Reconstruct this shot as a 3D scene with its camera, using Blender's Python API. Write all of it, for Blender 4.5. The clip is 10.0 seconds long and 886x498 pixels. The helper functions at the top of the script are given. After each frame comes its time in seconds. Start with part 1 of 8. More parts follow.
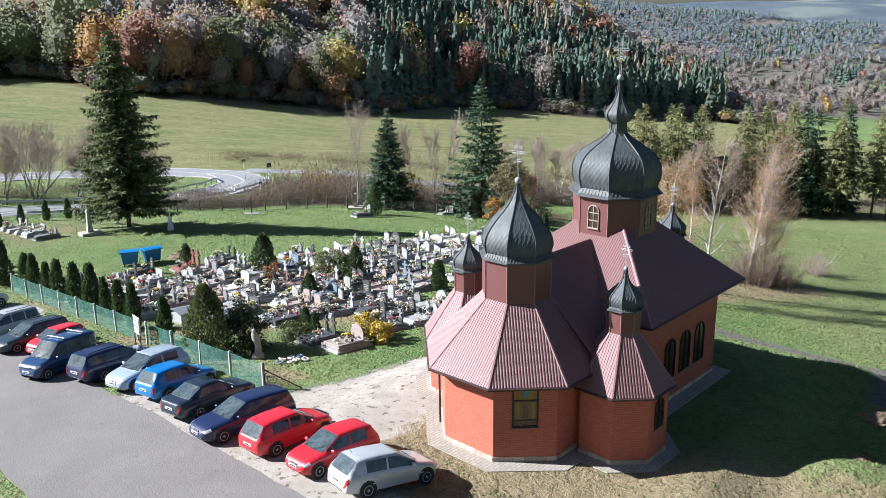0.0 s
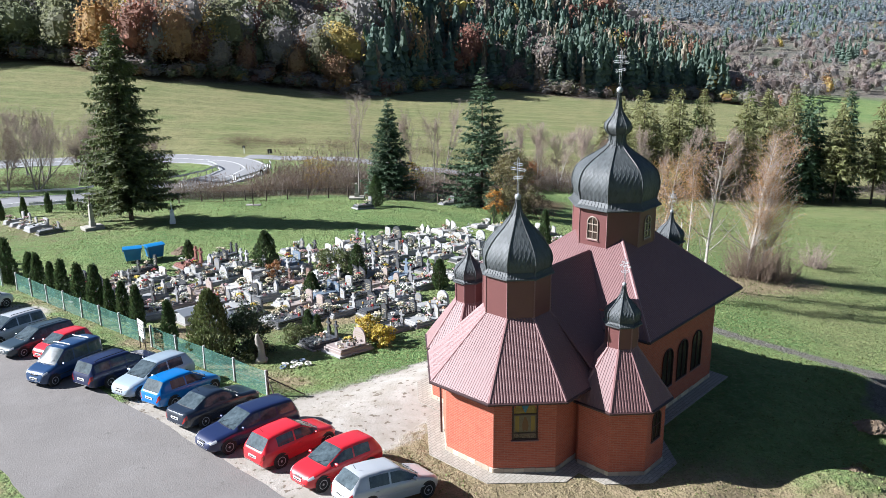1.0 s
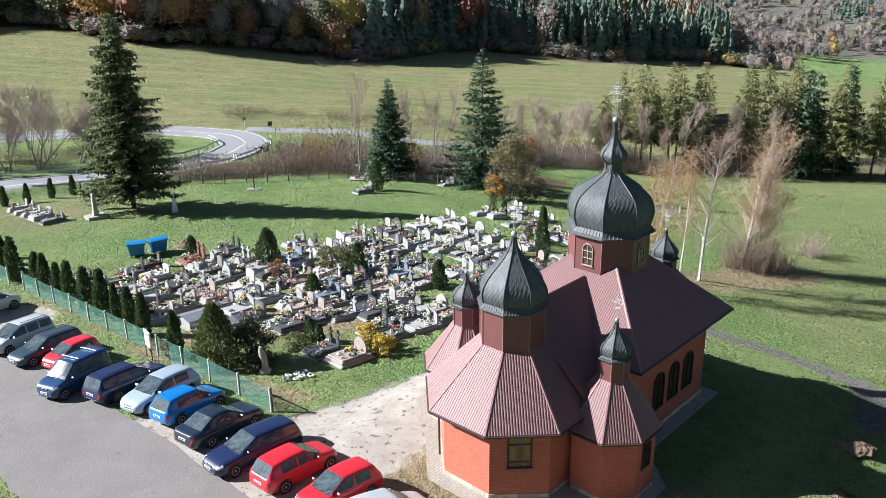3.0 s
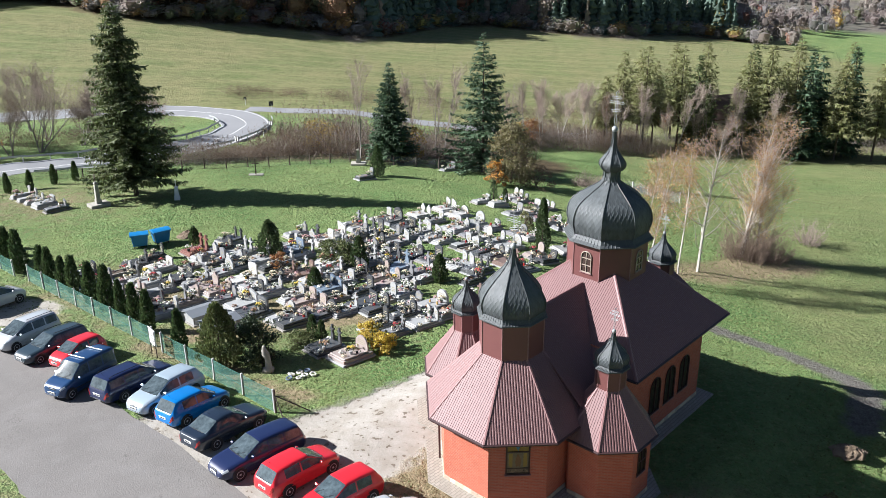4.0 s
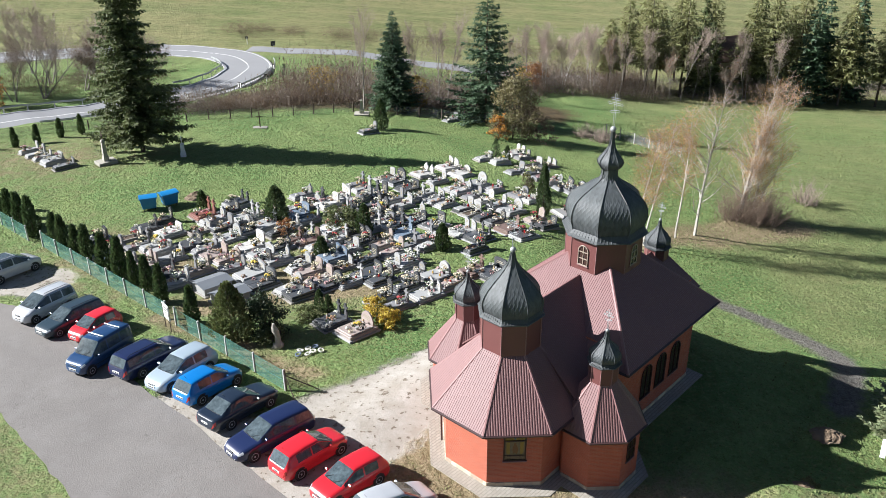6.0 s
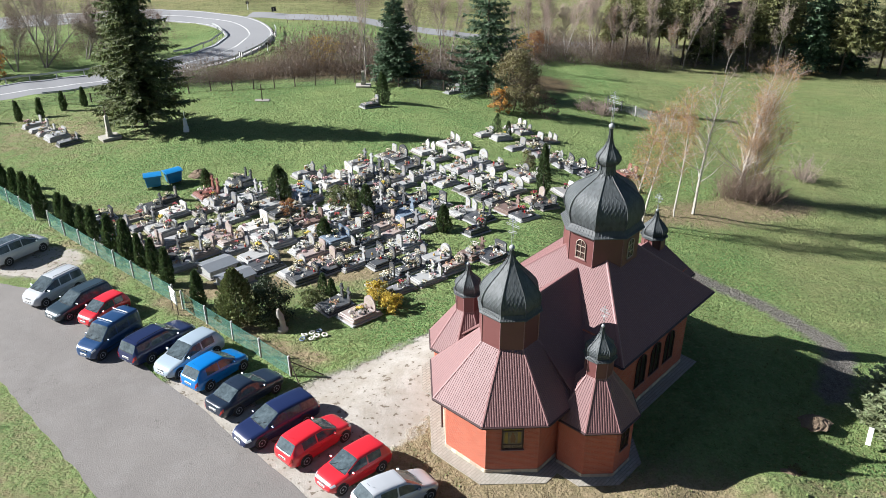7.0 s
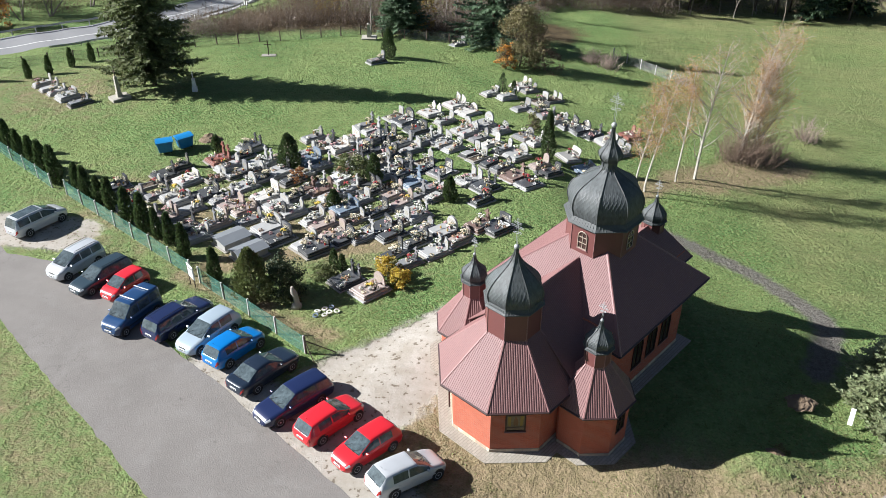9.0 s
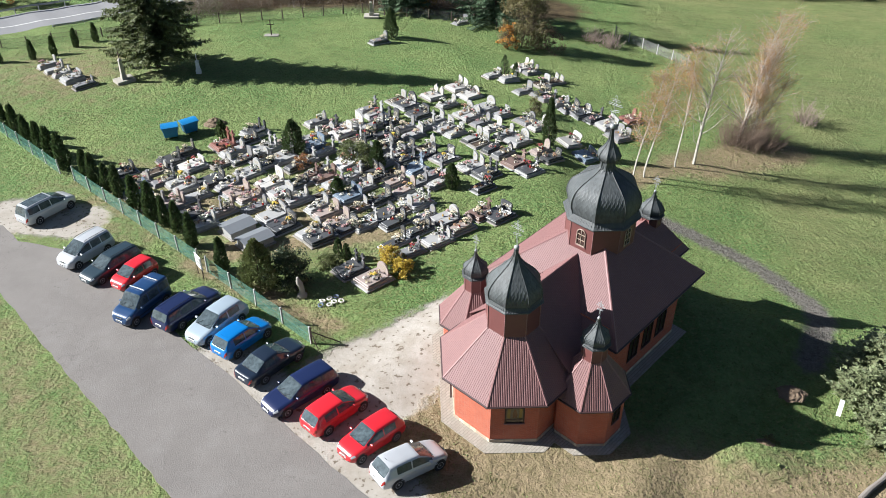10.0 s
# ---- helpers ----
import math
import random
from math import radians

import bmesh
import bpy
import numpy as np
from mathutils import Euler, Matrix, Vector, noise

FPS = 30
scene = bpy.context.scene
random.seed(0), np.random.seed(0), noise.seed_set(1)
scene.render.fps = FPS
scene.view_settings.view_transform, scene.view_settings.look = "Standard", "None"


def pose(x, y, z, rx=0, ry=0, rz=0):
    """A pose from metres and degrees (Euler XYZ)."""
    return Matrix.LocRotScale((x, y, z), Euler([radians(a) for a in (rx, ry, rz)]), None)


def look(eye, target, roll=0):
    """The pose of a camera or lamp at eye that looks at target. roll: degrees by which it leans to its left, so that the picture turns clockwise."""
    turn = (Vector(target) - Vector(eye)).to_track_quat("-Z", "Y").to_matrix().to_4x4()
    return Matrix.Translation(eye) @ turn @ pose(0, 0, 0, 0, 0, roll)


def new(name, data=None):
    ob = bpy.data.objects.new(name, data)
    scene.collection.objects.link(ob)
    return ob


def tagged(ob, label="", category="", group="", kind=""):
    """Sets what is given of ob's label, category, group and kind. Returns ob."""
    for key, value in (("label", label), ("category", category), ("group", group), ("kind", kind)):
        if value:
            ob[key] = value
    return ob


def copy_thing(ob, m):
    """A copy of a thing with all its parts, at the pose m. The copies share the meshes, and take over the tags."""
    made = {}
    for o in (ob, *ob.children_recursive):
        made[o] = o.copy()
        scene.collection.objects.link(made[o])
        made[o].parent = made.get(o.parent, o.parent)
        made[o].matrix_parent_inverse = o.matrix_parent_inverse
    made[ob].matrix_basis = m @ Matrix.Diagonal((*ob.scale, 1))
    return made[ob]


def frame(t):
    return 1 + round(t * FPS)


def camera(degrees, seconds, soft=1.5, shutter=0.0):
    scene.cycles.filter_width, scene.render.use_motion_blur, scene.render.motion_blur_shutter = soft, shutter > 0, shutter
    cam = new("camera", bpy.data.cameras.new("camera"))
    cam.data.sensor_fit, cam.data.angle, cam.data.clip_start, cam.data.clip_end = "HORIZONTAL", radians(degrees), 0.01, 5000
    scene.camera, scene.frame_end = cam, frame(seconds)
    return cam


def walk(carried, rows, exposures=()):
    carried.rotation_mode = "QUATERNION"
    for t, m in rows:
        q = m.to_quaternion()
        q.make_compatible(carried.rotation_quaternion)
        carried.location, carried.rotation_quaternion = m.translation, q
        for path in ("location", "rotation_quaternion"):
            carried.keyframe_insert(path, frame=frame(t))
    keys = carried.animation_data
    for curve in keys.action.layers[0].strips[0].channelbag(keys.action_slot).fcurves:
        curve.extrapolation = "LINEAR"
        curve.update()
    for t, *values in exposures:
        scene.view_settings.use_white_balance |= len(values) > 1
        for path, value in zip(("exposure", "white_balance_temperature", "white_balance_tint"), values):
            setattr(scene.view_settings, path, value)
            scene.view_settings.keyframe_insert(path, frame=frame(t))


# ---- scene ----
cam = camera(54.9, 10.0, 0.8)
METRES, EYE, TILT, LEAN, TURN = 18.0, 16.38, -15.5, 0.5, 0.0
ROWS = [
    (0.0, 0.0, 0.0, 0.0, -0.0, 0.0, -0.0),
    (0.5, -0.0009, -0.0124, 0.0393, 0.03, -0.76, 0.02),
    (1.0, -0.0007, -0.0235, 0.0822, 0.04, -1.51, 0.07),
    (1.5, 0.0013, -0.0355, 0.1268, 0.06, -2.27, 0.09),
    (2.0, 0.0048, -0.0456, 0.1718, 0.07, -2.98, 0.04),
    (2.5, 0.006, -0.0546, 0.2172, 0.09, -3.72, 0.04),
    (4.0, 0.0081, -0.0832, 0.3563, 0.2, -6.52, -0.07),
    (4.5, 0.01, -0.0963, 0.4046, 0.24, -7.56, -0.18),
    (5.0, 0.0078, -0.1117, 0.4514, 0.29, -8.72, -0.21),
    (5.5, 0.0065, -0.1265, 0.4992, 0.34, -10.17, -0.25),
    (7.0, 0.0076, -0.1708, 0.6553, 0.52, -14.54, -0.42),
    (7.5, 0.0038, -0.1821, 0.7061, 0.58, -15.85, -0.46),
    (8.0, 0.0006, -0.1931, 0.7558, 0.65, -17.16, -0.47),
    (8.5, -0.002, -0.2056, 0.8068, 0.73, -18.36, -0.51),
    (9.0, -0.0045, -0.2196, 0.8587, 0.8, -19.53, -0.47),
    (9.5, -0.0052, -0.2353, 0.9133, 0.88, -20.7, -0.48),
    (10.0, -0.0053, -0.248, 0.9673, 0.95, -21.9, -0.5),
]
walk(cam, [(t, pose(-0.07, 1.24, EYE, TILT, LEAN, TURN) @ pose(METRES * x, METRES * y, METRES * z, 90 + pitch, roll, yaw)) for t, x, y, z, yaw, pitch, roll in ROWS], [(0.0, 1.60, 5550, 12), (4.0, 1.54, 5700, 11), (10.0, 1.44, 5850, 10)])

import collections

# ---- light ----
SUN_AZIMUTH, SUN_HEIGHT = 175.6, 31.0          # where the sun stands, degrees from +x and above the horizon
world = bpy.data.worlds.new("sky")
scene.world = world
world.use_nodes = True
wn = world.node_tree
sky = wn.nodes.new("ShaderNodeTexSky")
sky.sky_type = 'NISHITA'
sky.sun_disc = False
sky.sun_elevation = radians(SUN_HEIGHT)
sky.sun_rotation = radians(90 - SUN_AZIMUTH)
sky.air_density, sky.dust_density, sky.ozone_density = 1.0, 1.2, 1.0
wn.links.new(sky.outputs[0], wn.nodes["Background"].inputs[0])
wn.nodes["Background"].inputs[1].default_value = 0.025
sun_data = bpy.data.lights.new("sun", 'SUN')
sun_data.energy, sun_data.angle, sun_data.color = 5.0, radians(0.55), (1.0, 0.94, 0.84)
sun = new("sun", sun_data)
sa, sh = radians(SUN_AZIMUTH), radians(SUN_HEIGHT)
sun.matrix_world = look((0, 0, 60), (-60 * math.cos(sa) * math.cos(sh), -60 * math.sin(sa) * math.cos(sh), 60 - 60 * math.sin(sh)))

K = 0.9                                        # metres to one unit of the plan


# ---- materials ----
def mix_col(nt, fac, a, b):
    m = nt.nodes.new("ShaderNodeMix")
    m.data_type = 'RGBA'
    for sock, v in ((m.inputs[0], fac), (m.inputs[6], a), (m.inputs[7], b)):
        if isinstance(v, bpy.types.NodeSocket):
            nt.links.new(v, sock)
        else:
            sock.default_value = v if not isinstance(v, tuple) else (*v, 1)
    return m.outputs[2]


def noise_fac(nt, coord, scale, lo=0.35, hi=0.65, detail=4.0, rough=0.6):
    n = nt.nodes.new("ShaderNodeTexNoise")
    n.inputs["Scale"].default_value, n.inputs["Detail"].default_value, n.inputs["Roughness"].default_value = scale, detail, rough
    nt.links.new(coord, n.inputs["Vector"])
    r = nt.nodes.new("ShaderNodeMapRange")
    r.inputs["From Min"].default_value, r.inputs["From Max"].default_value = lo, hi
    nt.links.new(n.outputs["Fac"], r.inputs["Value"])
    return r.outputs[0]


def calc(nt, op, a, b=0.0):
    m = nt.nodes.new("ShaderNodeMath")
    m.operation = op
    for sock, v in ((m.inputs[0], a), (m.inputs[1], b)):
        if isinstance(v, bpy.types.NodeSocket):
            nt.links.new(v, sock)
        else:
            sock.default_value = v
    return m.outputs[0]


def bump_to(nt, bsdf, height, strength=0.4, distance=0.02):
    b = nt.nodes.new("ShaderNodeBump")
    b.inputs["Strength"].default_value, b.inputs["Distance"].default_value = strength, distance
    nt.links.new(height, b.inputs["Height"])
    nt.links.new(b.outputs[0], bsdf.inputs["Normal"])


def material(name, base, other=None, rough=0.7, metal=0.0, coarse=1.5, fine=14.0, amount=0.6, bump=0.25, grain=0.012, shift=0.0, coat=0.0, space="Object", dirt=None, leaf=0.0, tone=0.0):
    """Base colour with stains at two scales, grain in the relief, and (shift) a change from piece to piece."""
    m = bpy.data.materials.new(name)
    m.use_nodes = True
    nt = m.node_tree
    bsdf = nt.nodes["Principled BSDF"]
    tc = nt.nodes.new("ShaderNodeTexCoord")
    if space == "World":
        co = nt.nodes.new("ShaderNodeNewGeometry").outputs["Position"]
    else:
        co = tc.outputs["Object"]
    other = other or tuple(c * 0.7 for c in base)
    f1 = noise_fac(nt, co, coarse)
    f2 = noise_fac(nt, co, fine, 0.3, 0.7, 3.0)
    f = calc(nt, 'MULTIPLY', calc(nt, 'MULTIPLY', calc(nt, 'ADD', f1, f2), 0.5), amount)
    col = mix_col(nt, f, base, other)
    if dirt:
        col = mix_col(nt, calc(nt, 'MULTIPLY', noise_fac(nt, co, coarse * 2.3, 0.52, 0.72), 0.7), col, dirt)
    if shift:
        rnd = nt.nodes.new("ShaderNodeObjectInfo").outputs["Random"]
        isl = nt.nodes.new("ShaderNodeNewGeometry").outputs["Random Per Island"]
        hsv = nt.nodes.new("ShaderNodeHueSaturation")
        v = calc(nt, 'FRACT', calc(nt, 'ADD', rnd, isl))
        nt.links.new(calc(nt, 'ADD', calc(nt, 'MULTIPLY', v, 2 * shift), 1 - shift), hsv.inputs["Value"])
        nt.links.new(calc(nt, 'ADD', calc(nt, 'MULTIPLY', v, 0.10 * shift), 0.5 - 0.05 * shift), hsv.inputs["Hue"])
        nt.links.new(col, hsv.inputs["Color"])
        col = hsv.outputs[0]
    if tone:
        at = nt.nodes.new("ShaderNodeAttribute")
        at.attribute_name = "tone"
        hsv = nt.nodes.new("ShaderNodeHueSaturation")
        nt.links.new(calc(nt, 'ADD', calc(nt, 'MULTIPLY', at.outputs["Fac"], 2 * tone), 1 - tone), hsv.inputs["Value"])
        nt.links.new(calc(nt, 'ADD', calc(nt, 'MULTIPLY', at.outputs["Fac"], 0.06), 0.47), hsv.inputs["Hue"])
        nt.links.new(col, hsv.inputs["Color"])
        col = hsv.outputs[0]
    nt.links.new(col, bsdf.inputs["Base Color"])
    bsdf.inputs["Roughness"].default_value, bsdf.inputs["Metallic"].default_value = rough, metal
    bsdf.inputs["Coat Weight"].default_value = coat
    bsdf.inputs["Coat Roughness"].default_value = 0.06
    if bump:
        bump_to(nt, bsdf, f2, bump, grain)
    if leaf:
        tr = nt.nodes.new("ShaderNodeBsdfTranslucent")
        nt.links.new(col, tr.inputs["Color"])
        mx = nt.nodes.new("ShaderNodeMixShader")
        mx.inputs[0].default_value = leaf
        nt.links.new(bsdf.outputs[0], mx.inputs[1])
        nt.links.new(tr.outputs[0], mx.inputs[2])
        nt.links.new(mx.outputs[0], nt.nodes["Material Output"].inputs[0])
    return m


def brick_material(name, c1, c2, mortar, width, height, gap, shift=0.5, rough=0.85, vertical=True, turn=0.0):
    """Coursed bricks or blocks: on walls the courses follow z, on the ground the plan."""
    m = bpy.data.materials.new(name)
    m.use_nodes = True
    nt = m.node_tree
    bsdf = nt.nodes["Principled BSDF"]
    uv = nt.nodes.new("ShaderNodeUVMap").outputs[0]
    b = nt.nodes.new("ShaderNodeTexBrick")
    b.offset = shift
    b.inputs["Scale"].default_value = 1.0
    b.inputs["Brick Width"].default_value, b.inputs["Row Height"].default_value, b.inputs["Mortar Size"].default_value = width, height, gap
    b.inputs["Mortar Smooth"].default_value, b.inputs["Bias"].default_value = 0.2, 0.0
    nt.links.new(uv, b.inputs["Vector"])
    b.inputs["Color1"].default_value, b.inputs["Color2"].default_value, b.inputs["Mortar"].default_value = (*c1, 1), (*c2, 1), (*mortar, 1)
    tc = nt.nodes.new("ShaderNodeTexCoord").outputs["Object"]
    col = mix_col(nt, calc(nt, 'MULTIPLY', noise_fac(nt, tc, 1.1), 0.35), b.outputs["Color"], tuple(c * 0.72 for c in c1))
    col = mix_col(nt, calc(nt, 'MULTIPLY', noise_fac(nt, tc, 30, 0.4, 0.7), 0.25), col, tuple(min(1, c * 1.3) for c in c1))
    nt.links.new(col, bsdf.inputs["Base Color"])
    bsdf.inputs["Roughness"].default_value = rough
    bump_to(nt, bsdf, b.outputs["Fac"], -0.6, 0.008)
    return m


def ground_material():
    m = bpy.data.materials.new("meadow_ground")
    m.use_nodes = True
    nt = m.node_tree
    bsdf = nt.nodes["Principled BSDF"]
    co = nt.nodes.new("ShaderNodeNewGeometry").outputs["Position"]

    def zone(name, scale, spread, soft=0.12):
        a = nt.nodes.new("ShaderNodeAttribute")
        a.attribute_name = name
        n = nt.nodes.new("ShaderNodeTexNoise")
        n.inputs["Scale"].default_value, n.inputs["Detail"].default_value = scale, 5
        n.inputs["Roughness"].default_value = 0.7
        nt.links.new(co, n.inputs["Vector"])
        v = calc(nt, 'ADD', a.outputs["Fac"], calc(nt, 'MULTIPLY', calc(nt, 'SUBTRACT', n.outputs["Fac"], 0.5), spread))
        r = nt.nodes.new("ShaderNodeMapRange")
        r.interpolation_type = 'SMOOTHSTEP'
        r.inputs["From Min"].default_value, r.inputs["From Max"].default_value = 0.5 - soft, 0.5 + soft
        nt.links.new(v, r.inputs["Value"])
        return r.outputs[0]

    grass = mix_col(nt, noise_fac(nt, co, 0.13, 0.38, 0.62), (0.145, 0.250, 0.078), (0.232, 0.308, 0.108))
    grass = mix_col(nt, calc(nt, 'MULTIPLY', noise_fac(nt, co, 0.9, 0.45, 0.7, 6, 0.75), 0.6), grass, (0.075, 0.115, 0.028))
    grass = mix_col(nt, calc(nt, 'MULTIPLY', noise_fac(nt, co, 3.6, 0.50, 0.68, 5, 0.8), 0.85), grass, (0.29, 0.29, 0.12))
    # dark flecks, then pale ones, stand in for shade and light among tufts
    grass = mix_col(nt, calc(nt, 'MULTIPLY', noise_fac(nt, co, 2.3, 0.54, 0.70, 5, 0.8), 0.60), grass, (0.034, 0.060, 0.014))
    grass = mix_col(nt, calc(nt, 'MULTIPLY', noise_fac(nt, co, 11.0, 0.5, 0.68, 4, 0.8), 0.65), grass, (0.030, 0.055, 0.012))
    grass = mix_col(nt, calc(nt, 'MULTIPLY', noise_fac(nt, co, 5.5, 0.53, 0.66, 4, 0.75), 0.7), grass, (0.30, 0.37, 0.15))
    dry = mix_col(nt, noise_fac(nt, co, 2.2, 0.4, 0.62, 6, 0.75), (0.255, 0.200, 0.122), (0.175, 0.148, 0.078))
    dry = mix_col(nt, calc(nt, 'MULTIPLY', noise_fac(nt, co, 9, 0.5, 0.66, 4, 0.8), 0.65), dry, (0.09, 0.07, 0.035))
    gravel = mix_col(nt, noise_fac(nt, co, 0.8, 0.38, 0.62, 6, 0.7), (0.345, 0.320, 0.285), (0.27, 0.243, 0.205))
    gravel = mix_col(nt, calc(nt, 'MULTIPLY', noise_fac(nt, co, 24, 0.5, 0.62, 3, 0.7), 0.30), gravel, (0.24, 0.21, 0.17))
    gravel = mix_col(nt, calc(nt, 'MULTIPLY', noise_fac(nt, co, 3.2, 0.63, 0.66, 2, 0.5), 0.85), gravel, (0.12, 0.095, 0.07))
    litter = mix_col(nt, noise_fac(nt, co, 0.6, 0.4, 0.6, 5), (0.085, 0.062, 0.034), (0.14, 0.105, 0.055))
    straw = mix_col(nt, noise_fac(nt, co, 0.07, 0.38, 0.62, 5, 0.6), (0.205, 0.235, 0.090), (0.275, 0.260, 0.120))
    straw = mix_col(nt, calc(nt, 'MULTIPLY', noise_fac(nt, co, 0.5, 0.45, 0.7, 6, 0.75), 0.6), straw, (0.12, 0.15, 0.048))
    wv = nt.nodes.new("ShaderNodeTexWave")
    wv.inputs["Scale"].default_value, wv.inputs["Distortion"].default_value, wv.inputs["Detail"].default_value = 0.045, 7.0, 3.0
    wv.inputs["Detail Scale"].default_value = 0.7
    wv.bands_direction = 'Y'
    nt.links.new(co, wv.inputs["Vector"])
    straw = mix_col(nt, calc(nt, 'MULTIPLY', calc(nt, 'POWER', wv.outputs["Fac"], 5.0), 0.5), straw, (0.33, 0.30, 0.15))
    straw = mix_col(nt, calc(nt, 'MULTIPLY', noise_fac(nt, co, 1.7, 0.48, 0.66, 6, 0.85), 0.6), straw, (0.085, 0.10, 0.036))
    mp = nt.nodes.new("ShaderNodeMapping")
    mp.inputs["Scale"].default_value = (0.16, 1.0, 1.0)
    nt.links.new(co, mp.inputs["Vector"])
    straw = mix_col(nt, calc(nt, 'MULTIPLY', noise_fac(nt, mp.outputs[0], 0.75, 0.46, 0.62, 5, 0.75), 0.55), straw, (0.30, 0.275, 0.135))
    straw = mix_col(nt, calc(nt, 'MULTIPLY', noise_fac(nt, mp.outputs[0], 1.9, 0.50, 0.64, 4, 0.8), 0.6), straw, (0.095, 0.115, 0.040))
    woods = mix_col(nt, noise_fac(nt, co, 0.012, 0.40, 0.60, 6, 0.7), (0.215, 0.170, 0.145), (0.140, 0.145, 0.105))
    woods = mix_col(nt, calc(nt, 'MULTIPLY', noise_fac(nt, co, 0.10, 0.45, 0.62, 5, 0.8), 0.6), woods, (0.085, 0.092, 0.090))
    woods = mix_col(nt, noise_fac(nt, co, 0.0045, 0.58, 0.60, 3, 0.5), woods, (0.15, 0.20, 0.085))
    # aerial haze on the far hills, painted into the base colour as blue-grey
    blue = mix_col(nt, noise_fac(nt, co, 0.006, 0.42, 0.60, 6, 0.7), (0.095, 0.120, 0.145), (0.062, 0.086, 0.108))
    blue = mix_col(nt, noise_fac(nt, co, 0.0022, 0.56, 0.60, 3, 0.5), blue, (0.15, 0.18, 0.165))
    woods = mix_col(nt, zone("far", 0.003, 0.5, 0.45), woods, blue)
    col = mix_col(nt, zone("straw", 0.05, 0.5, 0.3), grass, straw)
    parched = zone("dry", 0.8, 0.9, 0.25)
    col = mix_col(nt, parched, col, dry)
    stony = zone("gravel", 1.3, 0.7, 0.14)
    col = mix_col(nt, stony, col, gravel)
    track = mix_col(nt, noise_fac(nt, co, 3.0, 0.4, 0.62, 6, 0.8), (0.20, 0.185, 0.165), (0.115, 0.10, 0.085))
    track = mix_col(nt, calc(nt, 'MULTIPLY', noise_fac(nt, co, 13.0, 0.5, 0.6, 3, 0.7), 0.6), track, (0.30, 0.28, 0.25))
    col = mix_col(nt, zone("track", 1.6, 0.7, 0.2), col, track)
    col = mix_col(nt, zone("litter", 0.3, 0.6, 0.15), col, litter)
    col = mix_col(nt, zone("woods", 0.02, 0.5, 0.2), col, woods)
    nt.links.new(col, bsdf.inputs["Base Color"])
    bsdf.inputs["Roughness"].default_value = 0.92
    bsdf.inputs["Specular IOR Level"].default_value = 0.2
    h = calc(nt, 'ADD', noise_fac(nt, co, 8.0, 0.25, 0.75, 4, 0.7), calc(nt, 'MULTIPLY', noise_fac(nt, co, 2.6, 0.25, 0.75, 3), 1.8))
    h = calc(nt, 'MULTIPLY', h, calc(nt, 'SUBTRACT', 1.0, calc(nt, 'MULTIPLY', stony, 0.95)))
    h = calc(nt, 'MULTIPLY', h, calc(nt, 'SUBTRACT', 1.0, calc(nt, 'MULTIPLY', parched, 0.72)))
    bump_to(nt, bsdf, h, 1.0, 0.20)
    return m


def net_material(name, col, cover):
    m = bpy.data.materials.new(name)
    m.use_nodes = True
    nt = m.node_tree
    bsdf = nt.nodes["Principled BSDF"]
    bsdf.inputs["Base Color"].default_value, bsdf.inputs["Roughness"].default_value = (*col, 1), 0.6
    tr = nt.nodes.new("ShaderNodeBsdfTransparent")
    mx = nt.nodes.new("ShaderNodeMixShader")
    co = nt.nodes.new("ShaderNodeTexCoord").outputs["Object"]
    nt.links.new(calc(nt, 'ADD', calc(nt, 'MULTIPLY', noise_fac(nt, co, 1.2), 0.18), cover - 0.09), mx.inputs[0])
    nt.links.new(tr.outputs[0], mx.inputs[1])
    nt.links.new(bsdf.outputs[0], mx.inputs[2])
    nt.links.new(mx.outputs[0], nt.nodes["Material Output"].inputs[0])
    return m


def glass_material(name, tint, rough=0.05):
    m = bpy.data.materials.new(name)
    m.use_nodes = True
    b = m.node_tree.nodes["Principled BSDF"]
    b.inputs["Base Color"].default_value, b.inputs["Roughness"].default_value = (*tint, 1), rough
    b.inputs["Specular IOR Level"].default_value, b.inputs["IOR"].default_value = 0.8, 1.5
    b.inputs["Coat Weight"].default_value, b.inputs["Coat Roughness"].default_value = 0.25, 0.02
    return m


GROUND = ground_material()
ASPHALT = material("worn_asphalt", (0.176, 0.162, 0.150), (0.128, 0.117, 0.108), 0.88, coarse=0.30, fine=16.0, amount=0.9, bump=0.6, grain=0.012, space="World", dirt=(0.180, 0.168, 0.158))


def crack(mat, scale, width, col):
    """Thin dark wandering cracks over a material."""
    nt = mat.node_tree
    bsdf = nt.nodes["Principled BSDF"]
    n = nt.nodes.new("ShaderNodeTexNoise")
    n.inputs["Scale"].default_value, n.inputs["Detail"].default_value, n.inputs["Roughness"].default_value = scale, 6.0, 0.62
    nt.links.new(nt.nodes.new("ShaderNodeNewGeometry").outputs["Position"], n.inputs["Vector"])
    d = calc(nt, 'ABSOLUTE', calc(nt, 'SUBTRACT', n.outputs["Fac"], 0.5))
    r = nt.nodes.new("ShaderNodeMapRange")
    r.inputs["From Min"].default_value, r.inputs["From Max"].default_value, r.inputs["To Min"].default_value, r.inputs["To Max"].default_value = 0.0, width, 0.7, 0.0
    nt.links.new(d, r.inputs["Value"])
    old = bsdf.inputs["Base Color"].links[0].from_socket
    nt.links.new(mix_col(nt, r.outputs[0], old, col), bsdf.inputs["Base Color"])


